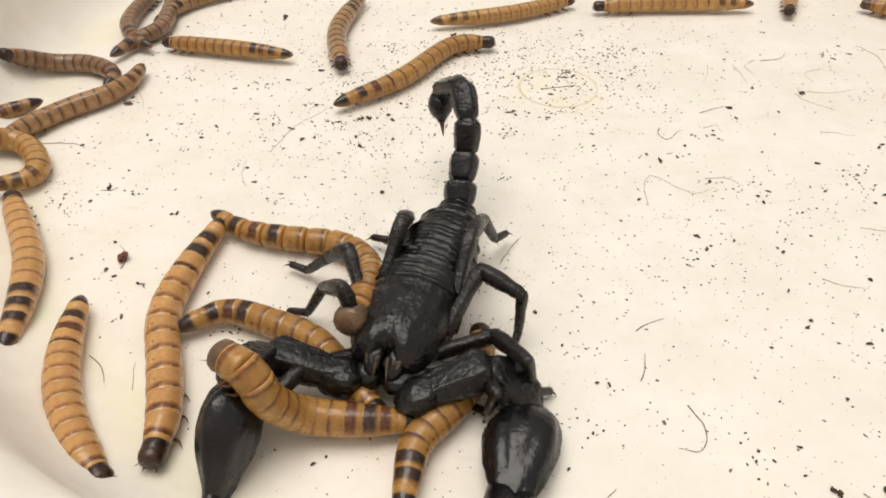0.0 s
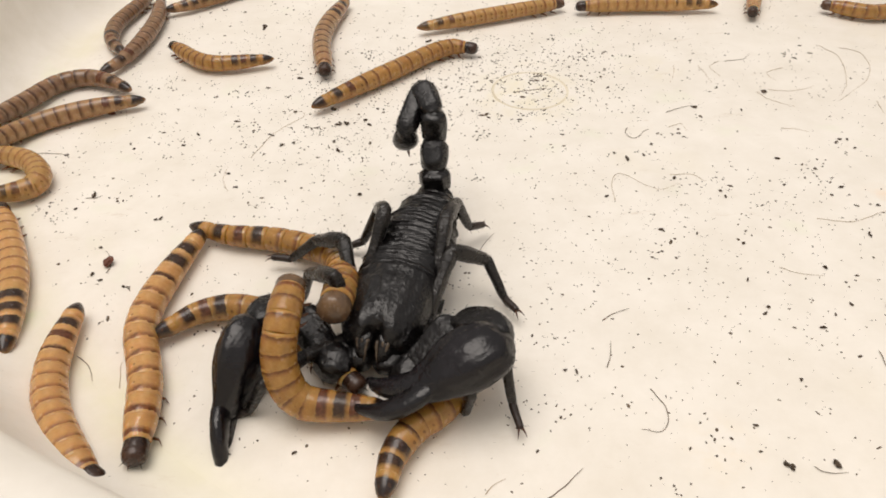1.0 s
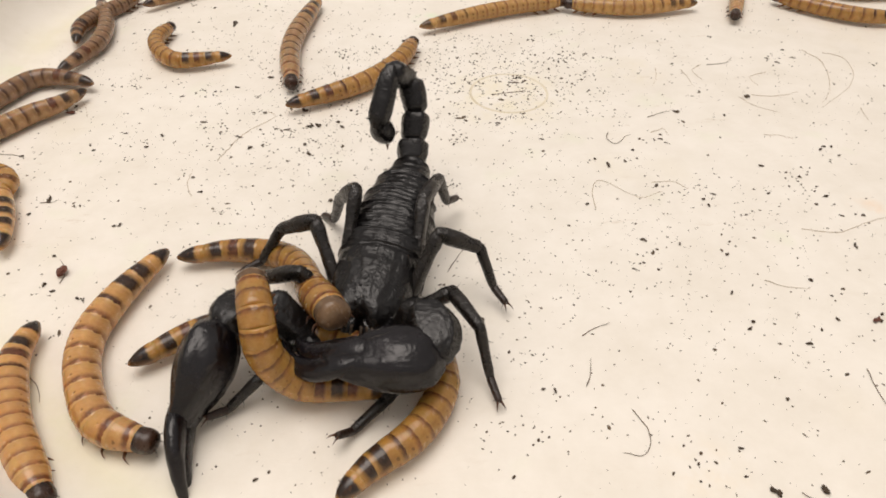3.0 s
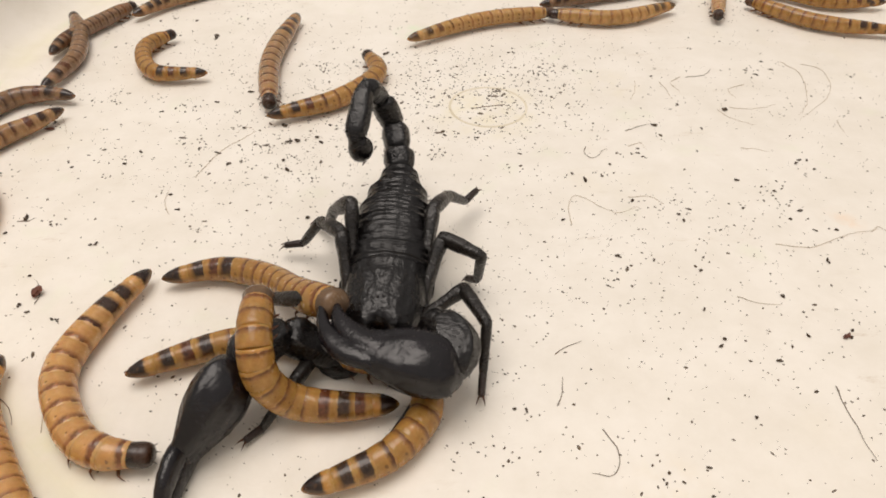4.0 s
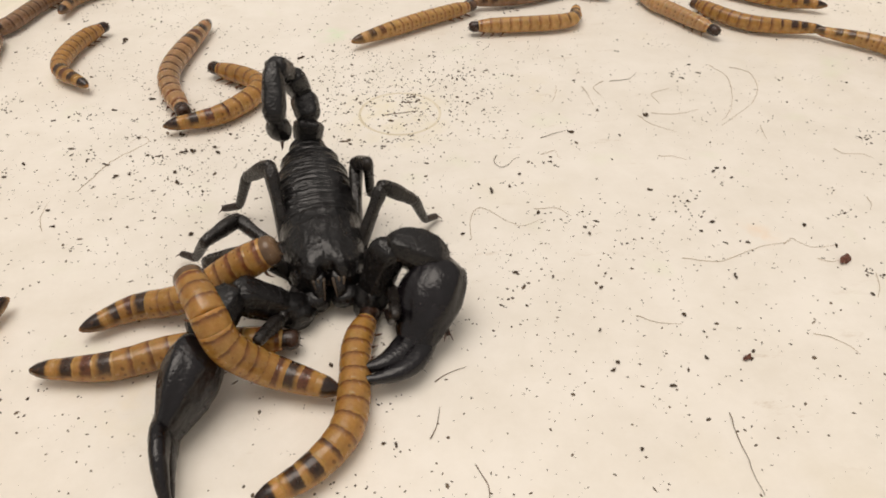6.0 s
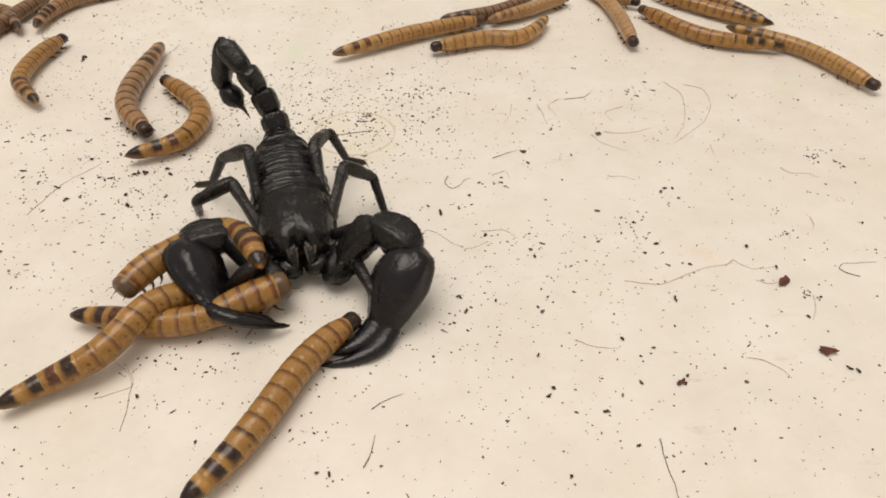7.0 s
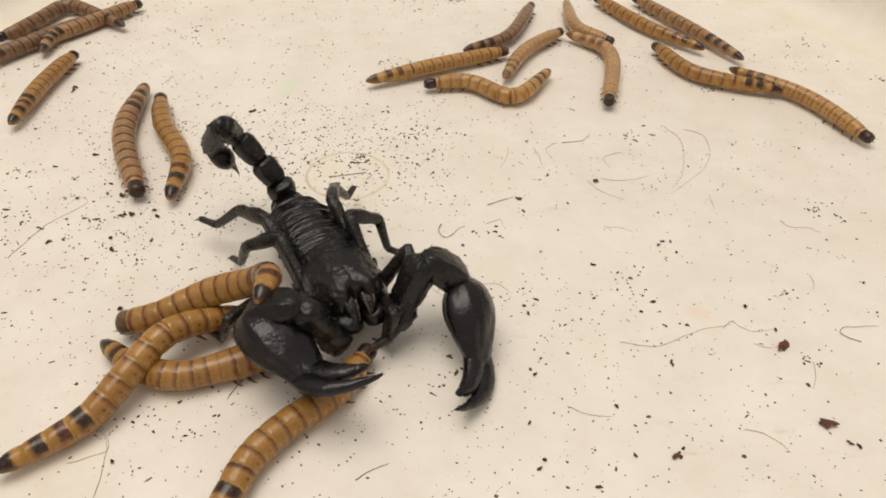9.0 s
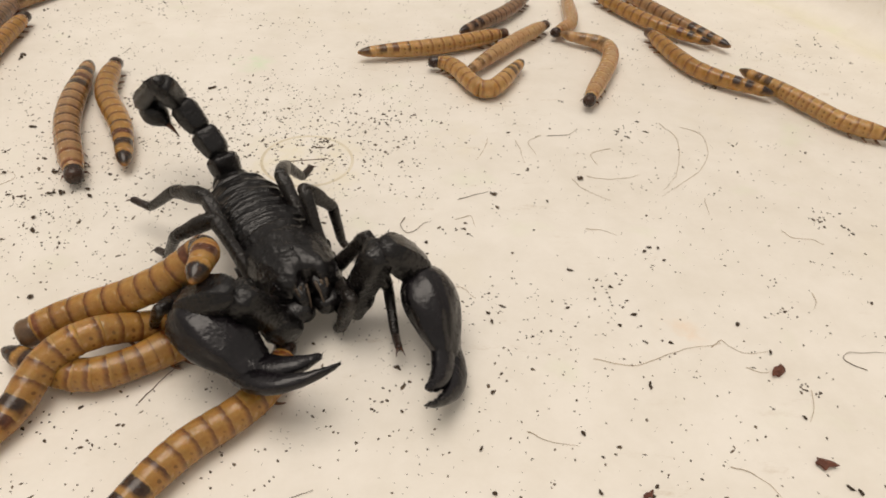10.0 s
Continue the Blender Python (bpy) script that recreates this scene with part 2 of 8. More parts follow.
SOIL = plain("dark_soil", (0.020, 0.014, 0.009), (0.13, 0.090, 0.058), 900, 0.9)
DUST = plain("fine_grey_soil", (0.040, 0.029, 0.020), (0.20, 0.15, 0.10), 700, 0.9)
BARK = plain("red_brown_bark", (0.060, 0.020, 0.013), (0.19, 0.070, 0.042), 700, 0.75)
FIBRE = plain("dry_root", (0.26, 0.185, 0.11), (0.50, 0.38, 0.24), 600, 0.8)
FIBRE_DARK = plain("dark_root", (0.06, 0.038, 0.022), (0.18, 0.11, 0.06), 600, 0.8)
TABLE = plain("grey_table", (0.36, 0.34, 0.31), (0.46, 0.44, 0.40), 12, 0.6, 0.1)


# ---- mesh helpers (all in millimetres) ----
def part(name, bm, mat, parent=None, label="", smooth=True):
    for v in bm.verts:
        v.co *= MM
    bmesh.ops.recalc_face_normals(bm, faces=bm.faces[:])
    me = bpy.data.meshes.new(name)
    bm.to_mesh(me)
    bm.free()
    me.polygons.foreach_set("use_smooth", [smooth] * len(me.polygons))
    me.materials.append(mat)
    ob = new(name, me)
    if parent:
        ob.parent = parent
    if label:
        ob["label"] = label
    return ob


def loft(bm, rings, cap=True):
    """Skin a row of closed rings of equal count."""
    rows = [[bm.verts.new(p) for p in r] for r in rings]
    k = len(rows[0])
    for a, b in zip(rows, rows[1:]):
        for i in range(k):
            bm.faces.new((a[i], a[(i + 1) % k], b[(i + 1) % k], b[i]))
    if cap:
        bm.faces.new(rows[0][::-1])
        bm.faces.new(rows[-1])
    return rows


def oval(y, rx, up, down, n=16, power=2.0, x=0.0, z=0.0, flat=0.0):
    """A ring across the y axis; power above 2 is boxier; flat presses the middle of the top."""
    out = []
    for i in range(n):
        a = 2 * math.pi * i / n
        c, s = math.cos(a), math.sin(a)
        px = rx * math.copysign(abs(c) ** (2 / power), c)
        pz = (up if s > 0 else down) * math.copysign(abs(s) ** (2 / power), s)
        if s > 0 and flat:
            pz -= flat * up * s * math.exp(-(px / (0.35 * rx + 1e-6)) ** 2)
        out.append(Vector((x + px, y, z + pz)))
    return out


def rough_up(bm, size, amount, seed=0.0):
    for v in bm.verts:
        d = noise.noise_vector(v.co * size + Vector((seed, seed * 0.7, 3.1)))
        v.co += d * amount


def spine(bm, at, way, length, width):
    """One short stiff bristle."""
    way = way.normalized()
    side = way.orthogonal().normalized()
    other = way.cross(side)
    base = [bm.verts.new(at + (side * math.cos(a) + other * math.sin(a)) * width) for a in (0, 2.09, 4.19)]
    tip = bm.verts.new(at + way * length)
    for i in range(3):
        bm.faces.new((base[i], base[(i + 1) % 3], tip))


# ---- tub ----
def build_tub():
    """Round shallow plastic tub: flat floor, rounded foot, flaring wall with a rolled rim."""
    cx, cy = 54.0, 165.0
    bm = bmesh.new()
    profile = [(136, 0), (139, 0.4), (142, 1.6), (145, 4.2), (147.5, 8.5), (149, 14), (153, 38), (154.5, 41), (158, 42),
               (160, 40), (160, 36), (157, 36), (152, 10), (149, 0), (146, -3), (0.5, -3)]
    n = 128
    rings = [[Vector((cx + r * math.cos(2 * math.pi * i / n), cy + r * math.sin(2 * math.pi * i / n), z)) for i in range(n)] for r, z in profile]
    loft(bm, rings, cap=False)
    tub = part("tub", bm, PLASTIC)
    tagged(tub, "round cream plastic tub wall with a rounded foot", "tub", kind="structure")
    bm = bmesh.new()
    rows = []
    for r in (0.5, 20, 40, 60, 80, 100, 115, 128, 136.05):
        rows.append([Vector((cx + r * math.cos(2 * math.pi * i / n), cy + r * math.sin(2 * math.pi * i / n), 0)) for i in range(n)])
    loft(bm, rows, cap=False)
    bm.faces.new([v for v in bm.verts][:n])
    floor = part("floor", bm, PLASTIC)
    tagged(floor, "cream plastic tub floor, stained and dusty", "floor", kind="structure")
    bm = bmesh.new()
    bmesh.ops.create_grid(bm, x_segments=4, y_segments=4, size=380)
    for v in bm.verts:
        v.co.z = -3.2
    table = part("table", bm, TABLE)
    tagged(table, "grey table top under the tub", "table", kind="structure")
    # moulded ring in the floor, with its short bar
    bm = bmesh.new()
    for r0, r1 in ((8.6, 8.95),):
        rings = []
        for r, z in ((r0 - 0.15, -0.02), (r0, 0.10), (r1, 0.10), (r1 + 0.15, -0.02)):
            rings.append([Vector((r * math.cos(2 * math.pi * i / 72), r * math.sin(2 * math.pi * i / 72), z)) for i in range(72)])
        loft(bm, rings, cap=False)
    mark = part("mould_mark", bm, MARK)
    mark.location = (33.4 * MM, 151.0 * MM, 0)
    tagged(mark, "shallow round mould mark raised in the tub floor", "mould mark", kind="structure")
    bm = bmesh.new()
    loft(bm, [oval(y, 0.14, 0.09, 0.02, 6) for y in (-4, 0, 4)])
    bar = part("mould_bar", bm, FIBRE_DARK, mark)
    bar.rotation_euler = (0, 0, radians(-80))


MARK = plain("yellowed_plastic", (0.62, 0.545, 0.39), (0.80, 0.735, 0.60), 160, 0.5, 0.1)
build_tub()


# ---- scorpion (x forward, y to its left, z up, in its own space) ----
LB = 37.5
XF = LB / 2
scorpion = tagged(new("scorpion"), "glossy black scorpion with raised claws and curled tail, gripping larvae", "scorpion")
scorpion.empty_display_size = 0.01


def turned(bm):
    """Meshes are drawn along y; the body runs along x."""
    for v in bm.verts:
        v.co = Vector((v.co.y, -v.co.x, v.co.z))
    return bm


def build_carapace():
    bm = bmesh.new()
    rings = []
    for y, w, up, dn in ((-14.3, 6.3, 4.7, 2.2), (-14.0, 6.6, 5.15, 2.6), (-13.2, 6.65, 5.3, 2.8), (-11.5, 6.5, 5.25, 3.2), (-9.4, 6.4, 5.2, 3.4), (-7.4, 6.3, 5.05, 3.4), (-5.6, 6.1, 4.8, 3.3),
                         (-4.3, 5.85, 4.5, 3.0), (-3.2, 5.55, 4.15, 2.7), (-2.3, 5.2, 3.65, 2.2), (-1.6, 4.7, 3.0, 1.7), (-1.15, 4.0, 2.2, 1.2), (-1.0, 3.0, 1.3, 0.7)):
        rings.append(oval(XF + y, w, up, dn, 56, 2.05, z=5.45))
    loft(bm, rings)
    bmesh.ops.subdivide_edges(bm, edges=bm.edges[:], cuts=1, use_grid_fill=True, smooth=0.6)
    for v in bm.verts:  # front cut off with a shallow notch, raised side rims, eye hump and branching furrows
        x, y = v.co.x, v.co.y - XF
        f = min(1, max(0, (y + 4.2) / 3.0))
        if v.co.z > 4.2:
            v.co.y -= 1.5 * math.exp(-(x / 1.3) ** 4) * f * f
            v.co.z -= 0.45 * math.exp(-(x / 1.0) ** 2) * f
        if v.co.z > 6:
            v.co.z -= 0.22 * math.exp(-(x / 0.35) ** 2)
            v.co.z += 0.40 * math.exp(-((abs(x) - 2.6) / 1.2) ** 2) * math.exp(-((y + 3.0) / 1.6) ** 2)
            v.co.z -= 0.40 * math.exp(-((abs(x) - 1.0 + 0.45 * (y + 8)) / 0.45) ** 2) * math.exp(-((y + 9.6) / 2.2) ** 2)
            v.co.z -= 0.22 * math.exp(-((abs(x) - 3.6) / 0.6) ** 2) * math.exp(-((y + 8.0) / 3.5) ** 2)
            v.co.z += 0.35 * math.exp(-(x / 0.9) ** 2) * math.exp(-((y + 6.2) / 1.2) ** 2)
            v.co.z -= 0.30 * math.exp(-((y + 12.4) / 0.35) ** 2)
    rough_up(bm, 0.7, 0.20)
    rough_up(bm, 1.7, 0.10, 4.0)
    rough_up(bm, 3.6, 0.05, 9.0)
    carapace = part("carapace", turned(bm), GRAINED, scorpion, "grained black carapace with a notched front")
    for s in (-1, 1):
        bm = bmesh.new()
        bmesh.ops.create_uvsphere(bm, u_segments=10, v_segments=6, radius=0.34)
        bmesh.ops.translate(bm, verts=bm.verts[:], vec=(s * 0.45, XF - 6.2, 10.3))
        part("eye", turned(bm), CLAW, carapace, "small shiny black eye")
        for k in range(3):
            bm = bmesh.new()
            bmesh.ops.create_uvsphere(bm, u_segments=8, v_segments=5, radius=0.26)
            bmesh.ops.translate(bm, verts=bm.verts[:], vec=(s * (4.7 - 0.15 * k), XF - 3.0 + 0.5 * k, 7.75 - 0.2 * k))
            part("side_eye", turned(bm), CLAW, carapace)
    return carapace


def build_body():
    build_carapace()
    # soft flanks and underside
    bm = bmesh.new()
    rings = []
    for y, w, h in ((-37.8, 1.7, 1.6), (-35, 2.9, 2.5), (-31, 5.0, 3.3), (-26, 6.2, 3.7), (-20, 6.75, 3.8), (-13, 6.1, 3.7), (-7.5, 5.0, 3.0), (-5.6, 3.4, 2.0)):
        rings.append(oval(XF + y, w, h, h * 0.95, 28, 2.2, z=5.2))
    loft(bm, rings)
    rough_up(bm, 0.6, 0.2, 5.0)
    part("flank", turned(bm), FLANK, scorpion, "brownish wrinkled flank and underside")
    # seven back plates, each lapping over the next
    edges = [-13.0, -15.2, -17.8, -20.8, -24.2, -28.0, -32.4, -37.2]
    widths = [6.5, 6.75, 6.9, 6.85, 6.6, 5.95, 4.9, 2.9]
    tops = [4.75, 4.85, 4.95, 4.95, 4.85, 4.5, 3.8, 2.6]
    for k in range(7):
        bm = bmesh.new()
        rings = []
        y0, y1 = edges[k] + 0.5, edges[k + 1]
        steps = int(6 + 5.0 * (y0 - y1))
        for j in range(steps + 2):
            f = min(1.0, j / steps)
            lift = -0.30 + 0.42 * min(1, f * 1.6) + 0.34 * math.exp(-((f - 0.93) / 0.07) ** 2) - (0.9 if j > steps else 0)
            w = widths[k] * (1 - f) + widths[k + 1] * f + 0.12 * (f > 0.8) + 0.5 * lift
            h = tops[k] * (1 - f) + tops[k + 1] * f + lift
            ring = []
            for i in range(57):
                a = math.pi * (i / 56 * 0.97 + 0.015)
                c, s_ = math.cos(a), math.sin(a)
                x = w * math.copysign(abs(c) ** 0.95, c)
                z = h * (abs(s_) ** 0.95 if s_ > 0 else -abs(s_))
                y = XF + y0 + (y1 - y0) * f + 0.35 * (x / w) ** 2 * f
                fold = noise.noise(Vector((x * 0.16, y * 1.9 + 0.35 * noise.noise(Vector((x * 0.5, y * 0.4, k))), 3.0 + k)))
                z += 0.20 * fold * max(0.0, 1 - 1.3 * f * f) + 0.05 * math.exp(-(x / 0.8) ** 2) - 0.10 * math.exp(-((abs(x) - 1.6) / 0.6) ** 2)
                ring.append(Vector((x, y, 5.4 + z)))
            ring += [p.lerp(Vector((0, p.y, 4.2)), 0.3) for p in ring[::-1]]
            rings.append(ring)
        loft(bm, rings)
        rough_up(bm, 1.1, 0.08, k * 2.0)
        rough_up(bm, 2.6, 0.05, k * 3.0)
        part("back_plate", turned(bm), BACK, scorpion)
    # mouth parts
    for s in (-1, 1):
        bm = bmesh.new()
        rings = [oval(XF + y, w, u, d, 20, 2.3, x=s * x, z=z) for y, w, u, d, x, z in
                 ((-4.4, 1.2, 1.1, 1.4, 1.45, 6.2), (-2.4, 1.35, 1.2, 1.5, 1.5, 6.4), (-1.4, 1.35, 1.2, 1.5, 1.55, 6.2), (-0.6, 1.2, 1.1, 1.4, 1.55, 5.8), (0.1, 0.9, 0.8, 1.1, 1.5, 5.3), (0.5, 0.4, 0.4, 0.5, 1.4, 4.9))]
        loft(bm, rings)
        rough_up(bm, 1.0, 0.14, s)
        jaw = part("chelicera", turned(bm), GRAINED, scorpion, "stubby dark chelicera with a pale tip")
        for x, ln, w, hook in ((0.7, 1.9, 0.28, 0.30), (1.55, 1.1, 0.24, 0.0), (2.3, 1.5, 0.25, -0.7)):
            bm = bmesh.new()
            rings = [oval(XF - 1.1 + f * ln, w * (1 - 0.75 * f), w * (1 - 0.6 * f), w * (1 - 0.6 * f), 10, x=s * (x + hook * f * f), z=7.25 - 0.5 * f - 2.0 * f * f) for f in (0, 0.2, 0.4, 0.6, 0.85, 1)]
            loft(bm, rings)
            rough_up(bm, 2.0, 0.10, x + s)
            part("fang", turned(bm), FANG, jaw, "pale brown fang")
    # broad dark plates under the jaws
    for s in (-1, 1):
        bm = bmesh.new()
        loft(bm, [oval(XF + y, w, u, d, 20, 2.4, x=s * 2.3, z=3.6) for y, w, u, d in ((-7, 2.0, 1.4, 1.4), (-4, 2.5, 1.7, 1.8), (-1.2, 2.5, 1.7, 1.9), (0.4, 2.1, 1.4, 1.5), (1.3, 1.2, 0.8, 0.8))])
        rough_up(bm, 0.9, 0.3, s * 7.0)
        part("maxillary_lobe", turned(bm), GRAINED, scorpion)
    # coxae under the front
    for s in (-1, 1):
        for k in range(4):
            bm = bmesh.new()
            x0 = 1.0 + 0.4 * k
            rings = []
            for f in (0, 0.35, 0.75, 1.0):
                r = 1.5 - 0.35 * f
                rings.append(oval(0, r, r, r, 12, 2.3, z=0))
                c = Vector((s * (x0 + f * (4.4 + 0.25 * k)), XF - 2.0 - 3.4 * k + f * 0.1, 3.2 + 1.1 * f))
                rings[-1] = [Vector((p.z * 0.2 * s, p.x, p.z)) + c for p in rings[-1]]
            loft(bm, rings)
            part("coxa", turned(bm), LEG, scorpion)


def tube_part(name, length, rows, mat, parent, label="", power=2.4, keel=0.0, n=20, rough=0.05, hairs=0, seed=1, granules=()):
    """A limb piece along y, from rows of (place 0..1, half width, up, down, sideways bend)."""
    rng = random.Random(seed)
    bm = bmesh.new()
    rings = []
    fine = []
    for i in range(len(rows) - 1):
        a, b, c, d = rows[max(i - 1, 0)], rows[i], rows[i + 1], rows[min(i + 2, len(rows) - 1)]
        for j in range(3):
            t = j / 3
            fine.append([0.5 * (2 * q + (r - p) * t + (2 * p - 5 * q + 4 * r - v) * t * t + (3 * q - p - 3 * r + v) * t ** 3) for p, q, r, v in zip(a, b, c, d)])
    for f, w, u, d, bend in fine + [rows[-1]]:
        w, u, d = max(w, 0.02), max(u, 0.02), max(d, 0.02)
        ring = oval(f * length, w, u, d, n, power, x=bend)
        if keel:
            for i, p in enumerate(ring):
                a = 2 * math.pi * i / n
                p.x *= 1 + keel * abs(math.cos(2 * a)) ** 6
                p.z *= 1 + keel * abs(math.sin(2 * a)) ** 6
        rings.append(ring)
    loft(bm, rings)
    if name == "claw_hand":  # low folds along the hand
        for v in bm.verts:
            r = Vector((v.co.x, 0, v.co.z))
            v.co += r.normalized() * 0.28 * noise.noise(Vector((v.co.x * 0.75 + seed, v.co.y * 0.10, v.co.z * 0.75))) if r.length > 0.3 else Vector()
    rough_up(bm, 1.3, rough, seed * 1.7)
    rough_up(bm, 2.8, rough * 0.55, seed * 2.9)
    bm.verts.ensure_lookup_table()
    for turn, first, last, size in granules:  # a row of blunt granules down one side: where round it, from ring to ring
        for i in range(int(first * len(rings)), int(last * len(rings))):
            for j in (0, 1):
                v = bm.verts[i * n + int(turn * n + rng.choice((0, 0, 1)) + j * 0.5) % n]
                out = Vector((v.co.x - rows[len(rows) // 2][4], 0, v.co.z))
                if out.length > 0.2:
                    spine(bm, v.co - out.normalized() * 0.1 + Vector((0, rng.uniform(-0.2, 0.2), 0)), out + Vector((0, rng.uniform(-0.3, 0.8), 0)), size * rng.uniform(0.7, 1.4), size * 0.62)
                    bm.verts.ensure_lookup_table()
    skin = [(v.co.copy(), (v.co - Vector((0, v.co.y, 0)))) for v in bm.verts]
    for _ in range(hairs):
        at, out = rng.choice(skin)
        if out.length > 0.2:
            spine(bm, at, out.normalized() + Vector((0, rng.uniform(0.1, 0.9), 0)), rng.uniform(0.35, 1.0), 0.045)
    return part(name, bm, mat, parent, label)


TAIL = (4.2, 5.2, 5.8, 6.6, 9.5, 8.5)


def build_tail():
    out = []
    for k, (ln, w, h) in enumerate(zip(TAIL, (2.45, 2.2, 2.05, 1.95, 1.75), (2.25, 2.1, 2.0, 1.9, 1.65))):
        rows = [(-0.10, w * 0.50, h * 0.45, h * 0.45, 0), (0.0, w * 0.66, h * 0.60, h * 0.64, 0), (0.12, w * 0.90, h * 0.84, h * 0.90, 0),
                (0.42, w * 1.02, h * 0.96, h, 0), (0.74, w * 1.04, h * 1.08, h, 0), (0.90, w * 0.92, h * 1.02, h * 0.88, 0), (1.0, w * 0.62, h * 0.62, h * 0.6, 0), (1.06, w * 0.45, h * 0.45, h * 0.45, 0)]
        out.append(tube_part("tail_segment", ln, rows, SHELL, scorpion, "", 2.5, 0.12, 32, 0.13, (14, 16, 20, 34, 90)[k], k + 3, [(a, 0.2, 0.9, (0.16, 0.18, 0.2, 0.22, 0.3)[k]) for a in (0.11, 0.36, 0.6, 0.86)]))
    # bulb with its sting
    bulb = tube_part("telson", 8.5, [(-0.05, 0.7, 0.7, 0.7, 0), (0.03, 1.1, 1.0, 1.1, 0), (0.12, 1.75, 1.45, 1.8, 0), (0.28, 2.25, 1.8, 2.35, 0), (0.42, 2.2, 1.7, 2.25, 0), (0.54, 1.65, 1.3, 1.7, 0),
                                     (0.64, 0.95, 0.85, 0.8, 0), (0.70, 0.6, 0.6, 0.5, 0)], SHELL, scorpion, "dark bulb of the sting", 2.0, 0, 28, 0.06, 40, 11)
    bm = bmesh.new()
    loft(bm, [[p + Vector((0, 0, 0.1 + 0.9 * max(0, f - 0.62) * 4 * (f - 0.6) * 2)) for p in oval(8.5 * f, r, r, r, 10)] for f, r in ((0.64, 0.6), (0.72, 0.48), (0.8, 0.36), (0.9, 0.22), (1.0, 0.05))])
    part("sting", bm, TIP, bulb, "curved dark brown sting")
    return out + [bulb]


ARM = (9.8, 8.5, 13.5, 10.5)


def build_claw_arm(s):
    """Upper arm, forearm, swollen hand and two fingers; s: +1 for its left."""
    bm = bmesh.new()
    rings = [oval(y, w, h, h, 24, 2.5) for y, w, h in ((-3.4, 1.2, 1.2), (-2.6, 2.1, 2.0), (-1.2, 2.7, 2.5), (0.4, 2.75, 2.5), (1.7, 2.3, 2.2), (2.7, 1.4, 1.4))]
    loft(bm, rings)
    bmesh.ops.subdivide_edges(bm, edges=bm.edges[:], cuts=1, use_grid_fill=True, smooth=0.5)
    rough_up(bm, 0.6, 0.5, s * 3.0)
    rough_up(bm, 2.2, 0.22, s * 5.0)
    troch = part("trochanter", bm, GRAINED, scorpion, "knobbly black arm root")
    femur = tube_part("claw_femur", ARM[0], [(-0.06, 1.3, 1.3, 1.3, 0), (0.02, 1.7, 1.8, 1.7, 0), (0.2, 2.0, 2.1, 1.9, 0), (0.55, 2.4, 2.3, 2.15, 0), (0.85, 2.65, 2.4, 2.2, 0), (0.97, 2.1, 2.0, 1.9, 0), (1.04, 1.1, 1.1, 1.1, 0)],
                      GRAINED, scorpion, "thick grained upper claw arm", 3.0, 0.16, 40, 0.17, 40, 21 + s, [(a, 0.1, 0.92, 0.20) for a in (0.12, 0.38, 0.62, 0.88)])
    patella = tube_part("claw_patella", ARM[1], [(-0.10, 1.0, 1.0, 1.0, 0), (0.0, 1.9, 1.8, 1.8, 0), (0.2, 2.7, 2.3, 2.2, -0.3 * s), (0.5, 3.15, 2.6, 2.35, -0.5 * s), (0.8, 2.8, 2.5, 2.2, -0.25 * s), (0.96, 2.0, 1.9, 1.7, 0), (1.06, 1.0, 1.0, 1.0, 0)],
                        GRAINED, scorpion, "keeled black claw forearm", 2.8, 0.16, 40, 0.17, 40, 25 + s, [(a, 0.15, 0.9, 0.20) for a in (0.12, 0.38, 0.62, 0.88)])
    hand = tube_part("claw_hand", ARM[2], [(-0.07, 0.9, 0.9, 0.9, 0), (-0.03, 2.1, 1.7, 1.7, 0), (0.05, 3.4, 2.8, 2.3, 0.0), (0.17, 4.3, 3.6, 2.9, 0.15 * s), (0.34, 4.75, 3.9, 3.1, 0.25 * s), (0.50, 4.6, 3.65, 2.95, 0.25 * s),
                                           (0.66, 4.05, 2.95, 2.45, 0.2 * s), (0.80, 3.45, 2.05, 1.75, 0.15 * s), (0.93, 2.85, 1.5, 1.35, 0.1 * s), (1.02, 2.2, 1.15, 1.05, 0.05 * s), (1.07, 1.2, 0.8, 0.75, 0), (1.10, 0.4, 0.4, 0.4, 0)],
                     CLAW, scorpion, "swollen glossy black pincer hand", 2.15, 0.06, 56, 0.11, 24, 31 + s,
                     [(a, 0.14, 0.66, 0.15) for a in (0.2, 0.29)] + [(a, 0.1, 0.8, 0.2) for a in (0.02, 0.48)])
    fingers = []
    fixed = ((-0.45, 1.2, 1.0), (-0.28, 1.95, 1.10), (-0.08, 2.05, 1.05), (0.10, 1.95, 1.0), (0.26, 1.80, 1.05), (0.40, 1.62, 1.35), (0.51, 1.42, 1.85), (0.60, 1.18, 2.45), (0.68, 0.86, 3.15), (0.73, 0.34, 3.7))
    moving = ((-0.35, 0.9, -0.9), (-0.20, 1.5, -1.1), (-0.02, 1.8, -1.30), (0.14, 1.82, -1.4), (0.30, 1.74, -1.25), (0.45, 1.60, -0.8), (0.58, 1.40, 0.0), (0.71, 1.16, 1.15), (0.82, 0.92, 2.5), (0.90, 0.66, 3.7), (0.95, 0.26, 4.75))
    for name, shape, tooth, label in (("fixed_finger", fixed, 0.5, "thick curved fixed pincer finger"), ("movable_finger", moving, 0.0, "hooked movable pincer finger")):
        rows = [(f, w, w * 0.70, w * 0.66, s * x) for f, w, x in shape]
        inside = tooth if s > 0 else 0.5 - tooth
        fingers.append(tube_part(name, ARM[3], rows, CLAW, scorpion, label, 2.1, 0.0, 24, 0.09, 14, 37 + s, [(inside, 0.4, 0.9, 0.22)]))
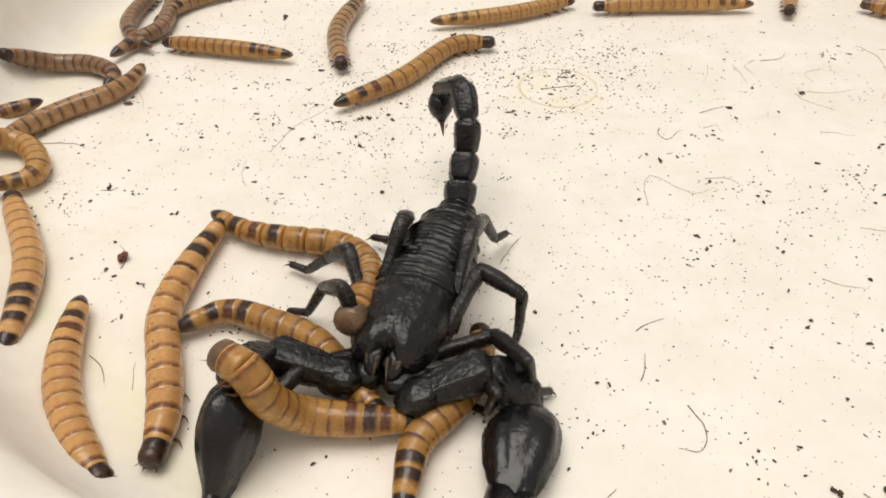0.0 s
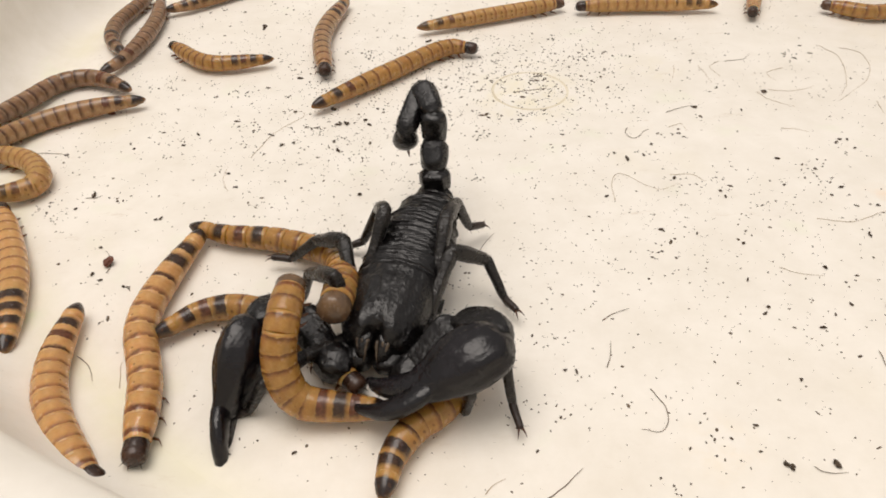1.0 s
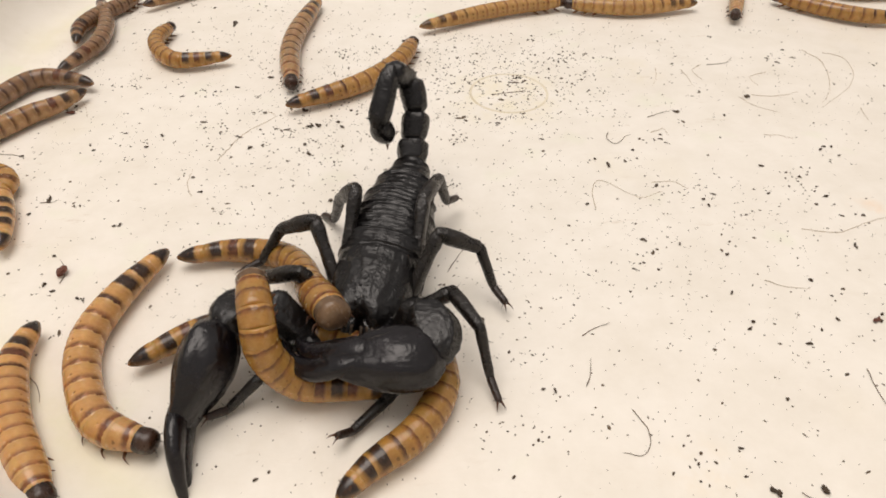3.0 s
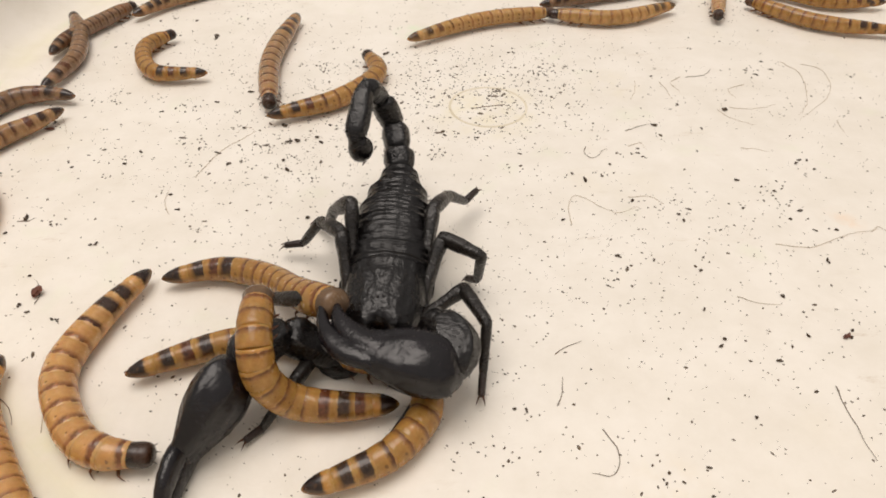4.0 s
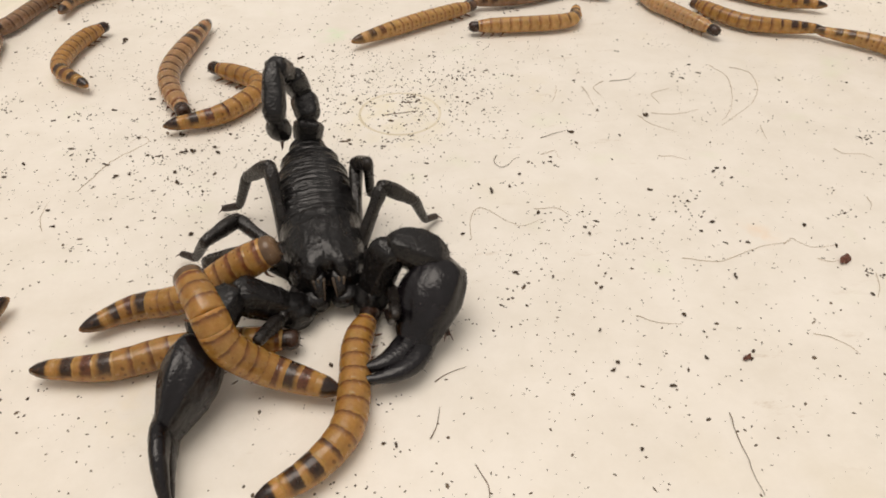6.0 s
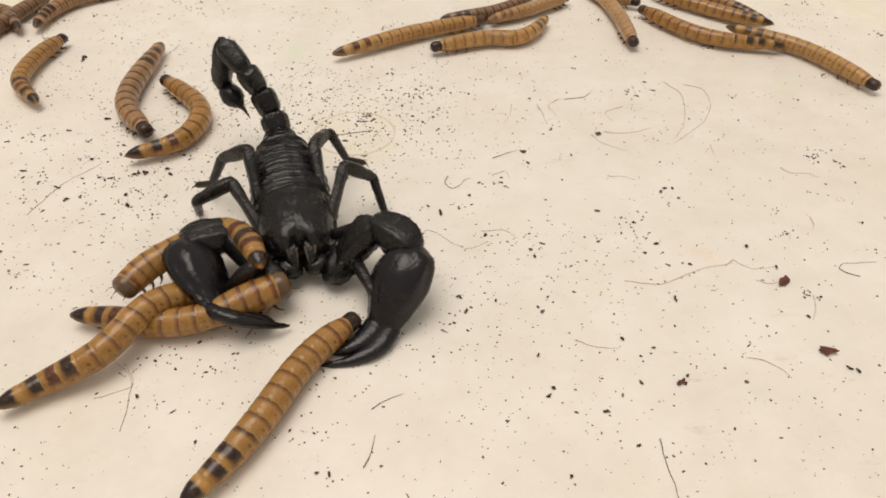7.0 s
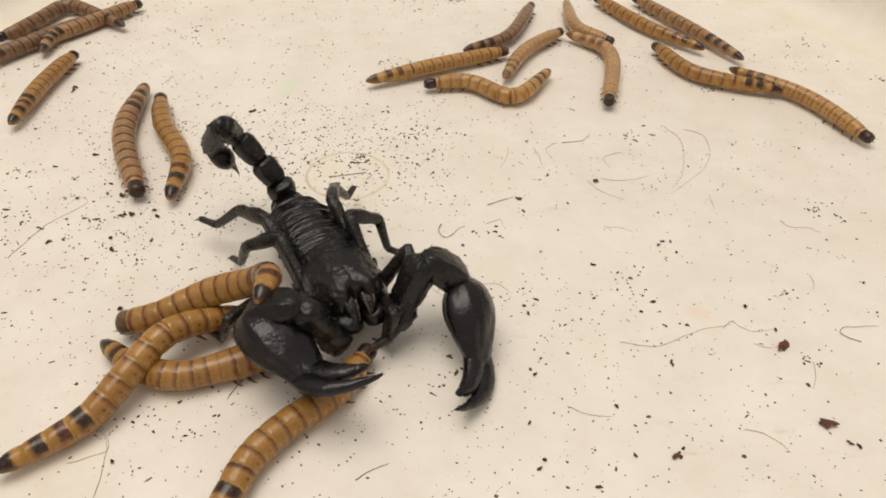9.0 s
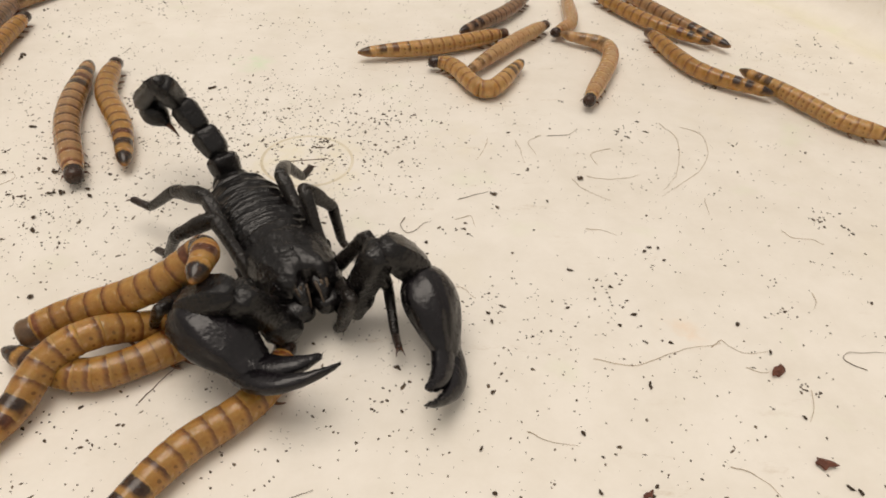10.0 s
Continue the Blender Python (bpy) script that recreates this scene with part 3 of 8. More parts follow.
    return troch, femur, patella, hand, fingers


LEGS = {"1": (7.6, 6.9, 8.0), "2": (8.8, 8.5, 10.0), "3": (11.0, 7.0, 9.0), "4": (13.0, 7.5, 10.0)}


def build_leg(k, seed):
    a, b, c = LEGS[k]
    g = 0.90 + 0.05 * int(k)
    femur = tube_part("leg_femur", a, [(-0.08, 0.8 * g, 0.9 * g, 0.9 * g, 0), (0.02, 1.05 * g, 1.2 * g, 1.1 * g, 0), (0.3, 0.90 * g, 1.22 * g, 1.08 * g, 0), (0.65, 0.84 * g, 1.12 * g, 1.0 * g, 0), (0.9, 1.02 * g, 1.2 * g, 1.08 * g, 0), (1.03, 0.7 * g, 0.8 * g, 0.7 * g, 0)],
                      LEG, scorpion, "", 2.6, 0.12, 20, 0.09, 10, seed, [(a, 0.1, 0.9, 0.12) for a in (0.12, 0.38)])
    patella = tube_part("leg_patella", b, [(-0.10, 0.7 * g, 0.7 * g, 0.7 * g, 0), (0.02, 0.95 * g, 1.1 * g, 0.95 * g, 0), (0.35, 1.02 * g, 1.36 * g, 1.08 * g, 0), (0.72, 0.88 * g, 1.08 * g, 0.9 * g, 0), (0.94, 0.84 * g, 0.92 * g, 0.84 * g, 0), (1.05, 0.5 * g, 0.5 * g, 0.5 * g, 0)],
                        LEG, scorpion, "", 2.6, 0.10, 20, 0.09, 10, seed + 1, [(a, 0.1, 0.9, 0.12) for a in (0.12, 0.38)])
    tibia = tube_part("leg_tibia", c * 0.74, [(-0.10, 0.5 * g, 0.5 * g, 0.5 * g, 0), (0.03, 0.82 * g, 0.9 * g, 0.85 * g, 0), (0.45, 0.74 * g, 0.82 * g, 0.76 * g, 0), (0.92, 0.66 * g, 0.7 * g, 0.66 * g, 0), (1.03, 0.35 * g, 0.4 * g, 0.4 * g, 0)],
                      LEG, scorpion, "", 2.3, 0, 16, 0.05, 14, seed + 2)
    foot = tube_part("leg_tarsus", c * 0.38, [(-0.08, 0.35 * g, 0.35 * g, 0.35 * g, 0), (0.05, 0.6 * g, 0.62 * g, 0.6 * g, 0), (0.6, 0.55 * g, 0.58 * g, 0.58 * g, 0), (0.95, 0.5 * g, 0.5 * g, 0.5 * g, 0), (1.02, 0.2 * g, 0.2 * g, 0.2 * g, 0)],
                     FOOT, tibia, "brownish foot", 2.2, 0, 12, 0.04, 10, seed + 3)
    foot.location = (0, c * 0.74 * MM, 0)
    foot.rotation_euler = (radians(46), 0, 0)
    bm = bmesh.new()
    for x in (-0.25, 0.25):
        loft(bm, [[p + Vector((x * (1 + 1.6 * f), 0, -0.7 * f * f)) for p in oval(c * 0.38 + 1.1 * f * g, 0.17 * (1 - f) + 0.03, 0.17 * (1 - f) + 0.03, 0.17 * (1 - f) + 0.03, 6)] for f in (0, 0.4, 0.75, 1)])
    claw = part("foot_claw", bm, TIP, tibia, "tiny brown foot claws")
    claw.location, claw.rotation_euler = foot.location, foot.rotation_euler
    return femur, patella, tibia


build_body()
tail_parts = build_tail()
arms = {"R": build_claw_arm(1), "L": build_claw_arm(-1)}
legs = {side + k: build_leg(k, 50 + 5 * int(k) + (20 if side == "l" else 0)) for side in "rl" for k in "1234"}


# ---- larvae ----
def build_worm(length, radius, label, head_first=False, pale=False, group="superworms on the tub floor", seed=1, tone="honey", dark_head=True):
    """A jointed larva: pointed dark tail, twelve rings, round dark head; each ring is a piece of its own."""
    rng, skins = random.Random(seed), SKINS[tone]
    worm = tagged(new("superworm"), label, "larva", group)
    worm.empty_display_size = 0.005
    unit = length / 14
    girth = [0.52, 0.72, 0.85, 0.94, 1.0, 1.03, 1.05, 1.05, 1.04, 1.03, 1.02, 1.0, 0.95, 0.72, 0.5]
    if pale:
        girth[10:] = [1.02, 1.0, 1.0, 0.92, 0.7] if head_first else [1.12, 1.2, 1.22, 1.12, 0.85]
    rings = []
    for k in range(14):
        r0, r1 = radius * girth[k], radius * girth[k + 1]
        bm = bmesh.new()
        if k == 0:
            rows = [(-0.55, 0.06), (-0.45, 0.30), (-0.15, 0.62), (0.3, 0.90), (0.75, 1.0), (1.0, 0.95), (1.12, 0.7)]
            loft(bm, [oval(unit * f, r1 * g, r1 * g, r1 * g * 0.9, 18) for f, g in rows])
            name, mat, tag = "tail_tip", skins["tail"], "pointed black tail tip"
        elif k == 13:
            rows = [(-0.15, 0.80), (0.0, 0.98), (0.12, 1.0), (0.2, 0.98), (0.5, 1.02), (0.72, 0.94), (0.86, 0.76), (0.94, 0.45)]
            loft(bm, [oval(unit * f, r0 * g, r0 * g * 0.95, r0 * g * 0.9, 18) for f, g in rows])
            for s in (-1, 1):
                at = Vector((s * r0 * 0.7, unit * 0.8, 0.1))
                spine(bm, at, Vector((s * 0.7, 1, 0.2)), 0.35 * r0 * 1.6, 0.10)
                spine(bm, at + Vector((-s * 0.5, 0.3, -0.5)), Vector((s * 0.3, 1, -0.5)), 0.5 * r0, 0.14)
            name, mat, tag = ("head", HEAD_PALE, "greyish tan glossy head, tucked down") if pale else ("head", HEAD, "shiny dark head") if dark_head else ("head", HEAD_BROWN, "shiny brown head")
        else:
            rows = [(-0.12, 0.92), (-0.02, 0.975), (0.06, 0.998), (0.25, 1.01), (0.5, 1.018), (0.75, 1.018), (0.92, 1.006), (1.0, 0.982), (1.06, 0.92)]
            loft(bm, [oval(unit * f, (r0 * (1 - f) + r1 * f) * g, (r0 * (1 - f) + r1 * f) * g, (r0 * (1 - f) + r1 * f) * g * 0.92, 20) for f, g in rows])
            name = "body_ring"
            mat = skins["dark"] if k in (1, 2) else skins["mid"] if k == 3 else skins["red"] if k == 12 else skins["ring"]
            if k in (2, 3) and rng.random() < 0.55:
                mat = skins["rust"] if k == 2 else skins["dark"]
            if pale and head_first and k in (1, 3):
                mat = skins["rust"]
            if pale and not head_first and k in (10, 11):
                mat = skins["red"]
            if k == 11 and rng.random() < 0.5:
                mat = skins["red"]
            tag = ""
        ob = part(name, bm, mat, worm, tag)
        if k in (10, 11, 12):
            for s in (-1, 1):
                bm = bmesh.new()
                pts = [Vector((s * r0 * 0.55, unit * 0.5, -r0 * 0.75)), Vector((s * r0 * 0.95, unit * 0.62, -r0 * 0.72)), Vector((s * r0 * 1.1, unit * 0.78, -r0 * 0.82)), Vector((s * r0 * 1.16, unit * 0.92, -r0 * 0.9))]
                loft(bm, [[p0 + Vector((0, q.x, q.z)) for q in oval(0, w, w, w, 6)] for p0, w in zip(pts, (0.30, 0.22, 0.15, 0.04))])
                part("leg", bm, WORMLEG, ob)
        rings.append(ob)
    worm["length"], worm["head_first"], worm["held"] = length, int(head_first), int(pale and not head_first)
    return worm, rings


def catmull(points, steps=14):
    q = [2 * points[0] - points[1], *points, 2 * points[-1] - points[-2]]
    out = []
    for i in range(1, len(q) - 2):
        a, b, c, d = q[i - 1:i + 3]
        for j in range(steps):
            s = j / steps
            out.append(0.5 * (2 * b + (c - a) * s + (2 * a - 5 * b + 4 * c - d) * s * s + (3 * b - a - 3 * c + d) * s ** 3))
    return out + [points[-1]]


def laid(points, length, count, low=0.76, high=1.24):
    """count + 1 places at even steps along the curve, for a body that gives a little."""
    c = catmull(points)
    run = [0.0]
    for a, b in zip(c, c[1:]):
        run.append(run[-1] + (b - a).length)
    whole = run[-1]
    give = whole / length
    step = whole / count if low < give < high else length * (max(low, min(high, give)) if low < 0.75 else 1) / count
    out, i = [], 0
    for k in range(count + 1):
        s = k * step
        while i < len(c) - 2 and run[i + 1] < s:
            i += 1
        f = (s - run[i]) / max(1e-6, run[i + 1] - run[i])
        out.append(c[i] + (c[i + 1] - c[i]) * f)
    return out


def along(a, b, up):
    """The pose of a piece that runs along y from a towards b, its back towards up; in millimetres."""
    y = (b - a).normalized()
    x = y.cross(up)
    x = x.normalized() if x.length > 1e-4 else y.orthogonal().normalized()
    z = x.cross(y)
    m = Matrix((x, y, z)).transposed().to_4x4()
    m.translation = a * MM
    return m


def crawl(made, stages):
    """Key the rings of a larva: stages are (seconds, points along its middle)."""
    worm, rings = made
    length, count = worm["length"], len(rings)
    span = (0.68, 1.28) if worm["held"] else (0.76, 1.24)
    full = []
    for (t, p), (u, q) in zip(stages, stages[1:] + stages[-1:]):
        full.append((t, laid(p, length, count, *span)))
        if u - t > 0.9:
            n = 3 if u - t > 1.4 else 1
            pa, pb = laid(p, length, count, *span), laid(q, length, count, *span)
            for j in range(1, n + 1):
                f = j / (n + 1)
                f = f * f * (3 - 2 * f)
                full.append((t + (u - t) * j / (n + 1), [a.lerp(b, f) for a, b in zip(pa, pb)]))
    if full[0][0] > 0:
        full.insert(0, (0.0, full[0][1]))
    if full[-1][0] < 10:
        full.append((10.0, full[-1][1]))
    base = full[0][1][count // 2]
    worm.location = (base.x * MM, base.y * MM, 0)
    home = Vector((base.x, base.y, 0))
    up = Vector((0, 0, 1))
    for k, ob in enumerate(rings):
        rows = []
        for t, pts in full:
            if worm["head_first"]:
                a, b = pts[count - k], pts[count - k - 1]
            else:
                a, b = pts[k], pts[k + 1]
            rows.append((t, along(a - home, b - home, up)))
        walk(ob, rows)


def glide(*knots):
    """A value that runs straight from knot to knot (seconds, value)."""
    times, values = zip(*knots)

    def at(t):
        for (a, b), (p, q) in zip(zip(times, times[1:]), zip(values, values[1:])):
            if a <= t <= b:
                return p + (q - p) * (t - a) / (b - a)
        return values[0] if t < times[0] else values[-1]
    return at


def chain(pieces, lengths, stages, ups, gape=None, roll=None):
    """Key a limb's pieces through joints in the scorpion's space: (seconds, root, joint, joint ...)."""
    full = []
    for a, b in zip(stages, stages[1:] + stages[-1:]):
        full.append(a)
        n = 3 if b[0] - a[0] > 1.4 else 0
        for j in range(1, n + 1):
            f = j / (n + 1)
            f2 = f * f * (3 - 2 * f)
            full.append((a[0] + (b[0] - a[0]) * f, *[p.lerp(q, f2) for p, q in zip(a[1:], b[1:])]))
    tracks = [[] for _ in pieces]
    for t, root, *joints in full:
        at = root
        for i, (ln, target, up) in enumerate(zip(lengths, joints, ups)):
            way = (target - at).normalized()
            m = along(at, at + way, up)
            if roll and i >= 2:
                m = m @ pose(0, 0, 0, 0, roll(t), 0)
            tracks[i].append((t, m))
            at = at + way * ln
    for ob, rows in zip(pieces, tracks):
        if rows[0][0] > 0:
            rows.insert(0, (0.0, rows[0][1]))
        if rows[-1][0] < 10:
            rows.append((10.0, rows[-1][1]))
        if isinstance(ob, (list, tuple)):
            walk(ob[0], rows)
            walk(ob[1], [(t, m @ pose(0, 0, 0, 0, 0, gape(t))) for t, m in rows])
        else:
            walk(ob, rows)
    return full


# ---- small litter on the floor ----
CRUMBS_FAR = [
    (87.3, 147.0, 2.2), (77.1, 149.3, 1.4), (69.0, 140.9, 1.8), (-8.9, 138.5, 2.0), (-19.6, 131.3, 1.3), (-35.4, 191.6, 1.9),
    (-21.4, 160.5, 2.0), (9.9, 178.7, 2.2), (-67.5, 129.7, 1.5), (139.0, 158.4, 1.3), (79.2, 138.9, 0.9), (-10.6, 138.3, 1.7),
    (-4.7, 139.8, 1.2), (-10.1, 128.4, 1.6), (-43.4, 132.1, 1.4), (-29.1, 156.1, 1.2), (-20.9, 144.4, 1.2), (-11.0, 131.4, 1.2),
    (-2.2, 144.6, 1.0), (-12.0, 145.0, 1.6), (-4.0, 138.0, 1.7), (-41.0, 136.0, 1.3), (-25.0, 135.0, 1.5), (-22.0, 131.0, 1.9),
    (-35.0, 190.0, 1.6), (-7.0, 147.0, 1.3),
]
CRUMBS_LEFT = [
    (49.8, 121.6, 2.0), (-41.9, 106.5, 1.7), (-49.4, 92.1, 1.6), (-4.3, 112.2, 1.5), (56.8, 97.1, 1.0), (-58.8, 110.6, 1.2),
    (-50.1, 98.9, 1.2), (57.3, 114.0, 1.2), (47.5, 123.5, 0.9), (55.9, 126.4, 1.0), (53.4, 122.4, 0.9), (50.6, 98.7, 1.3),
    (-29.1, 116.0, 1.3), (-31.5, 120.8, 1.0), (-56.3, 114.9, 2.2), (43.0, 109.0, 1.1),
]
CRUMBS_RIGHT = [
    (87.0, 94.9, 1.8), (104.9, 107.1, 1.7), (129.7, 112.3, 1.0), (94.2, 124.7, 1.2), (107.6, 101.5, 1.0), (88.2, 109.3, 1.2),
    (85.9, 115.6, 1.1), (97.0, 122.4, 1.0), (95.4, 125.8, 1.1), (88.6, 103.3, 1.3), (92.4, 103.4, 1.0), (65.0, 109.4, 0.9),
    (79.9, 119.6, 1.1), (85.4, 107.0, 1.0), (65.4, 107.6, 1.0), (96.9, 125.6, 1.0), (77.8, 110.7, 1.0), (64.0, 94.0, 1.0),
]
CRUMBS_NEAR = [
    (-42.3, 88.3, 1.4), (-47.5, 90.3, 1.3), (52.7, 56.6, 1.0), (-10.0, 55.0, 1.0), (28.4, 67.3, 0.9), (82.4, 77.4, 1.7),
    (108.5, 78.4, 1.4), (62.7, 78.5, 1.2), (61.7, 77.2, 1.0), (75.5, 87.2, 1.1), (69.4, 73.8, 1.1), (76.0, 78.4, 1.0),
    (83.4, 79.2, 1.0), (109.9, 78.1, 1.5), (107.6, 89.5, 1.0), (61.6, 84.9, 1.0), (55.0, 50.0, 1.9), (61.0, 50.0, 2.4),
    (30.0, 67.0, 1.1), (62.0, 64.0, 1.0), (21.0, 81.0, 1.1), (2.0, 82.0, 1.1),
]

FLAKES = [(107.3, 97.8, 3.2), (106.8, 82.0, 3.2), (-47.2, 94.5, 3.0), (82.0, 78.0, 1.5), (-63.0, 146.0, 2.0)]

def crumb(x, y, size, seed, mat, name, label, category, flat):
    rng = random.Random(seed)
    bm = bmesh.new()
    stretch = Vector((rng.uniform(0.9, 1.5), rng.uniform(0.5, 0.85), flat))
    lumps = 1 if flat < 0.5 or size < 1.25 else rng.choice((3, 4, 5))
    for k in range(lumps):  # a crumb is a cluster of ragged lumps
        r = size * (0.29 if lumps == 1 else rng.uniform(0.11, 0.2))
        made = bmesh.ops.create_icosphere(bm, subdivisions=2, radius=r)["verts"]
        shift = Vector((rng.gauss(0, 0.2), rng.gauss(0, 0.12), 0)) * size * (lumps > 1)
        for v in made:
            d = 1 + 0.9 * noise.noise(v.co / size * 3.6 + Vector((seed * 3.7 + k, 0, 0))) + 0.7 * noise.noise(v.co / size * 8.5 + Vector((seed * 1.9, 5 + k, 0)))
            v.co = Vector((v.co.x * stretch.x, v.co.y * stretch.y, v.co.z * stretch.z)) * d + shift
    low = min(v.co.z for v in bm.verts)
    for v in bm.verts:
        v.co.z -= low * 0.9
    ob = part(name, bm, mat, smooth=False)
    ob.location = (x * MM, y * MM, 0)
    ob.rotation_euler = (0, 0, rng.uniform(0, 6.28))
    return tagged(ob, label, category, "litter on the tub floor")


for i, (x, y, size) in enumerate(CRUMBS_FAR + CRUMBS_LEFT + CRUMBS_RIGHT + CRUMBS_NEAR):
    crumb(x, y, size, i, SOIL, "soil_crumb", "small dark crumb of soil on the tub floor", "crumb", 0.55)
for i, (x, y, size) in enumerate(FLAKES):
    crumb(x, y, size * 1.3, 90 + i, BARK, "bark_flake", "reddish brown flake of bark on the tub floor", "flake", 0.4)


def fibre(points, width, dark):
    pts = catmull([Vector((x, y, width * 0.8)) for x, y in points], 8)
    bm = bmesh.new()
    rings = []
    for i, p in enumerate(pts):
        y = (pts[min(i + 1, len(pts) - 1)] - pts[max(i - 1, 0)]).normalized()
        x = y.cross(Vector((0, 0, 1))).normalized()
        w = width * (1 - 0.6 * i / len(pts)) * (1 + 0.3 * noise.noise(p * 0.9))
        p = p + Vector((0.25 * noise.noise(p * 0.5), 0.25 * noise.noise(p * 0.5 + Vector((9, 0, 0))), 0.25 * abs(noise.noise(p * 0.3))))
        rings.append([p + x * math.cos(a) * w + Vector((0, 0, math.sin(a) * w)) for a in (0, 1.26, 2.51, 3.77, 5.03)])
    loft(bm, rings)
    ob = part("root_fibre", bm, FIBRE_DARK if dark else FIBRE)
    tagged(ob, "thin dark curled root fibre" if dark else "thin dry pale brown root fibre", "fibre", "litter on the tub floor")


fibre([(44.3, 107.5), (44.9, 113.3), (46.9, 116.2), (50.2, 113.5), (53.3, 110.7), (58.0, 112.1)], 0.05, False)
fibre([(79.7, 100.2), (85.5, 98.8), (93.2, 101.8), (100.4, 103.3)], 0.05, False)
fibre([(109.7, 168.9), (111.7, 162.4), (109.2, 152.9), (106.5, 147.4), (103.2, 143.3)], 0.05, False)
fibre([(114.2, 167.5), (117.9, 164.8), (117.1, 157.8), (113.0, 150.5), (107.7, 145.8), (102.3, 141.2)], 0.05, False)
fibre([(52.2, 133.0), (51.5, 130.9), (52.5, 129.0), (54.1, 129.6), (55.5, 131.6), (56.9, 132.1)], 0.07, True)
fibre([(75.9, 160.5), (76.5, 156.2), (76.6, 151.7)], 0.05, False)
fibre([(81.7, 162.5), (78.6, 159.7), (79.7, 154.8)], 0.05, False)
fibre([(83.0, 162.3), (87.9, 163.1), (90.6, 166.0)], 0.07, True)
fibre([(70.1, 161.2), (69.0, 156.5), (66.9, 152.5)], 0.05, False)
fibre([(96.0, 158.0), (91.4, 155.8), (91.7, 151.7)], 0.05, False)
fibre([(62.2, 138.8), (65.7, 140.6), (68.3, 141.5)], 0.07, True)
fibre([(85.5, 146.6), (87.0, 143.2), (91.5, 139.6)], 0.05, False)
fibre([(88.6, 147.4), (94.2, 146.7), (99.7, 148.3)], 0.05, False)
fibre([(121.9, 131.1), (123.5, 129.3), (126.8, 128.7), (128.6, 127.3)], 0.05, False)
fibre([(85.0, 130.9), (88.3, 130.3), (90.3, 129.1)], 0.05, False)
fibre([(61.2, 132.8), (64.2, 134.0), (64.9, 131.2)], 0.05, False)
fibre([(110.6, 140.9), (110.1, 137.9), (109.8, 135.6)], 0.05, False)
fibre([(120.4, 114.6), (120.1, 112.6), (119.1, 111.1)], 0.05, False)
fibre([(98.7, 102.6), (100.7, 103.9), (101.6, 102.5), (104.2, 101.3), (107.3, 101.5)], 0.05, False)
fibre([(102.5, 98.5), (104.5, 97.5), (106.1, 97.7)], 0.05, False)
fibre([(-30.7, 114.7), (-32.2, 119.0), (-32.1, 123.5)], 0.05, False)
fibre([(-27.9, 126.3), (-25.1, 134.3), (-22.3, 138.5), (-18.7, 142.7), (-20.6, 144.9), (-22.3, 142.4)], 0.05, False)
fibre([(67.9, 87.5), (70.6, 86.1), (74.5, 85.2)], 0.05, False)
fibre([(40.0, 63.4), (41.4, 59.7), (40.1, 56.4), (37.3, 56.6)], 0.07, True)
fibre([(121.3, 97.9), (118.8, 99.9), (120.6, 101.4), (126.3, 101.3)], 0.07, True)
fibre([(94.0, 81.8), (97.3, 80.3), (99.1, 77.5)], 0.05, False)
fibre([(35.8, 77.0), (38.2, 78.5), (40.6, 79.3)], 0.07, True)
fibre([(56.8, 115.3), (61.0, 115.1), (63.2, 112.7)], 0.05, False)
fibre([(110.9, 94.3), (109.8, 91.4), (108.1, 88.6)], 0.05, False)
fibre([(-76.1, 130.6), (-69.5, 130.4), (-66.6, 128.9)], 0.07, True)
fibre([(-45.3, 73.5), (-42.8, 71.3), (-41.3, 68.3)], 0.07, True)
fibre([(-4.1, 82.1), (-0.8, 83.1), (0.9, 84.5), (-1.2, 88.4)], 0.05, False)
fibre([(16.4, 92.6), (18.5, 96.1), (20.4, 99.0)], 0.07, True)
fibre([(75.5, 68.6), (75.3, 62.6), (75.2, 56.4)], 0.07, True)
fibre([(34.6, 67.6), (35.7, 70.2), (36.2, 72.6)], 0.07, True)
fibre([(23.0, 47.0), (26.0, 49.0), (28.0, 51.0)], 0.07, True)
fibre([(58.0, 50.0), (59.0, 49.0), (62.0, 49.0)], 0.07, True)
fibre([(-58.0, 114.0), (-56.0, 114.0), (-55.0, 115.0)], 0.07, True)
fibre([(-47.0, 92.0), (-47.0, 95.0), (-49.0, 98.0)], 0.07, True)
fibre([(15.0, 48.0), (16.0, 49.0), (18.0, 50.0)], 0.045, False)
fibre([(-37.0, 67.0), (-38.0, 71.0), (-38.0, 72.0)], 0.045, False)
fibre([(-66.0, 156.0), (-61.0, 149.0), (-59.0, 144.0)], 0.045, False)
fibre([(1.0, 76.0), (1.0, 82.0), (0.0, 86.0), (-3.0, 89.0)], 0.045, False)


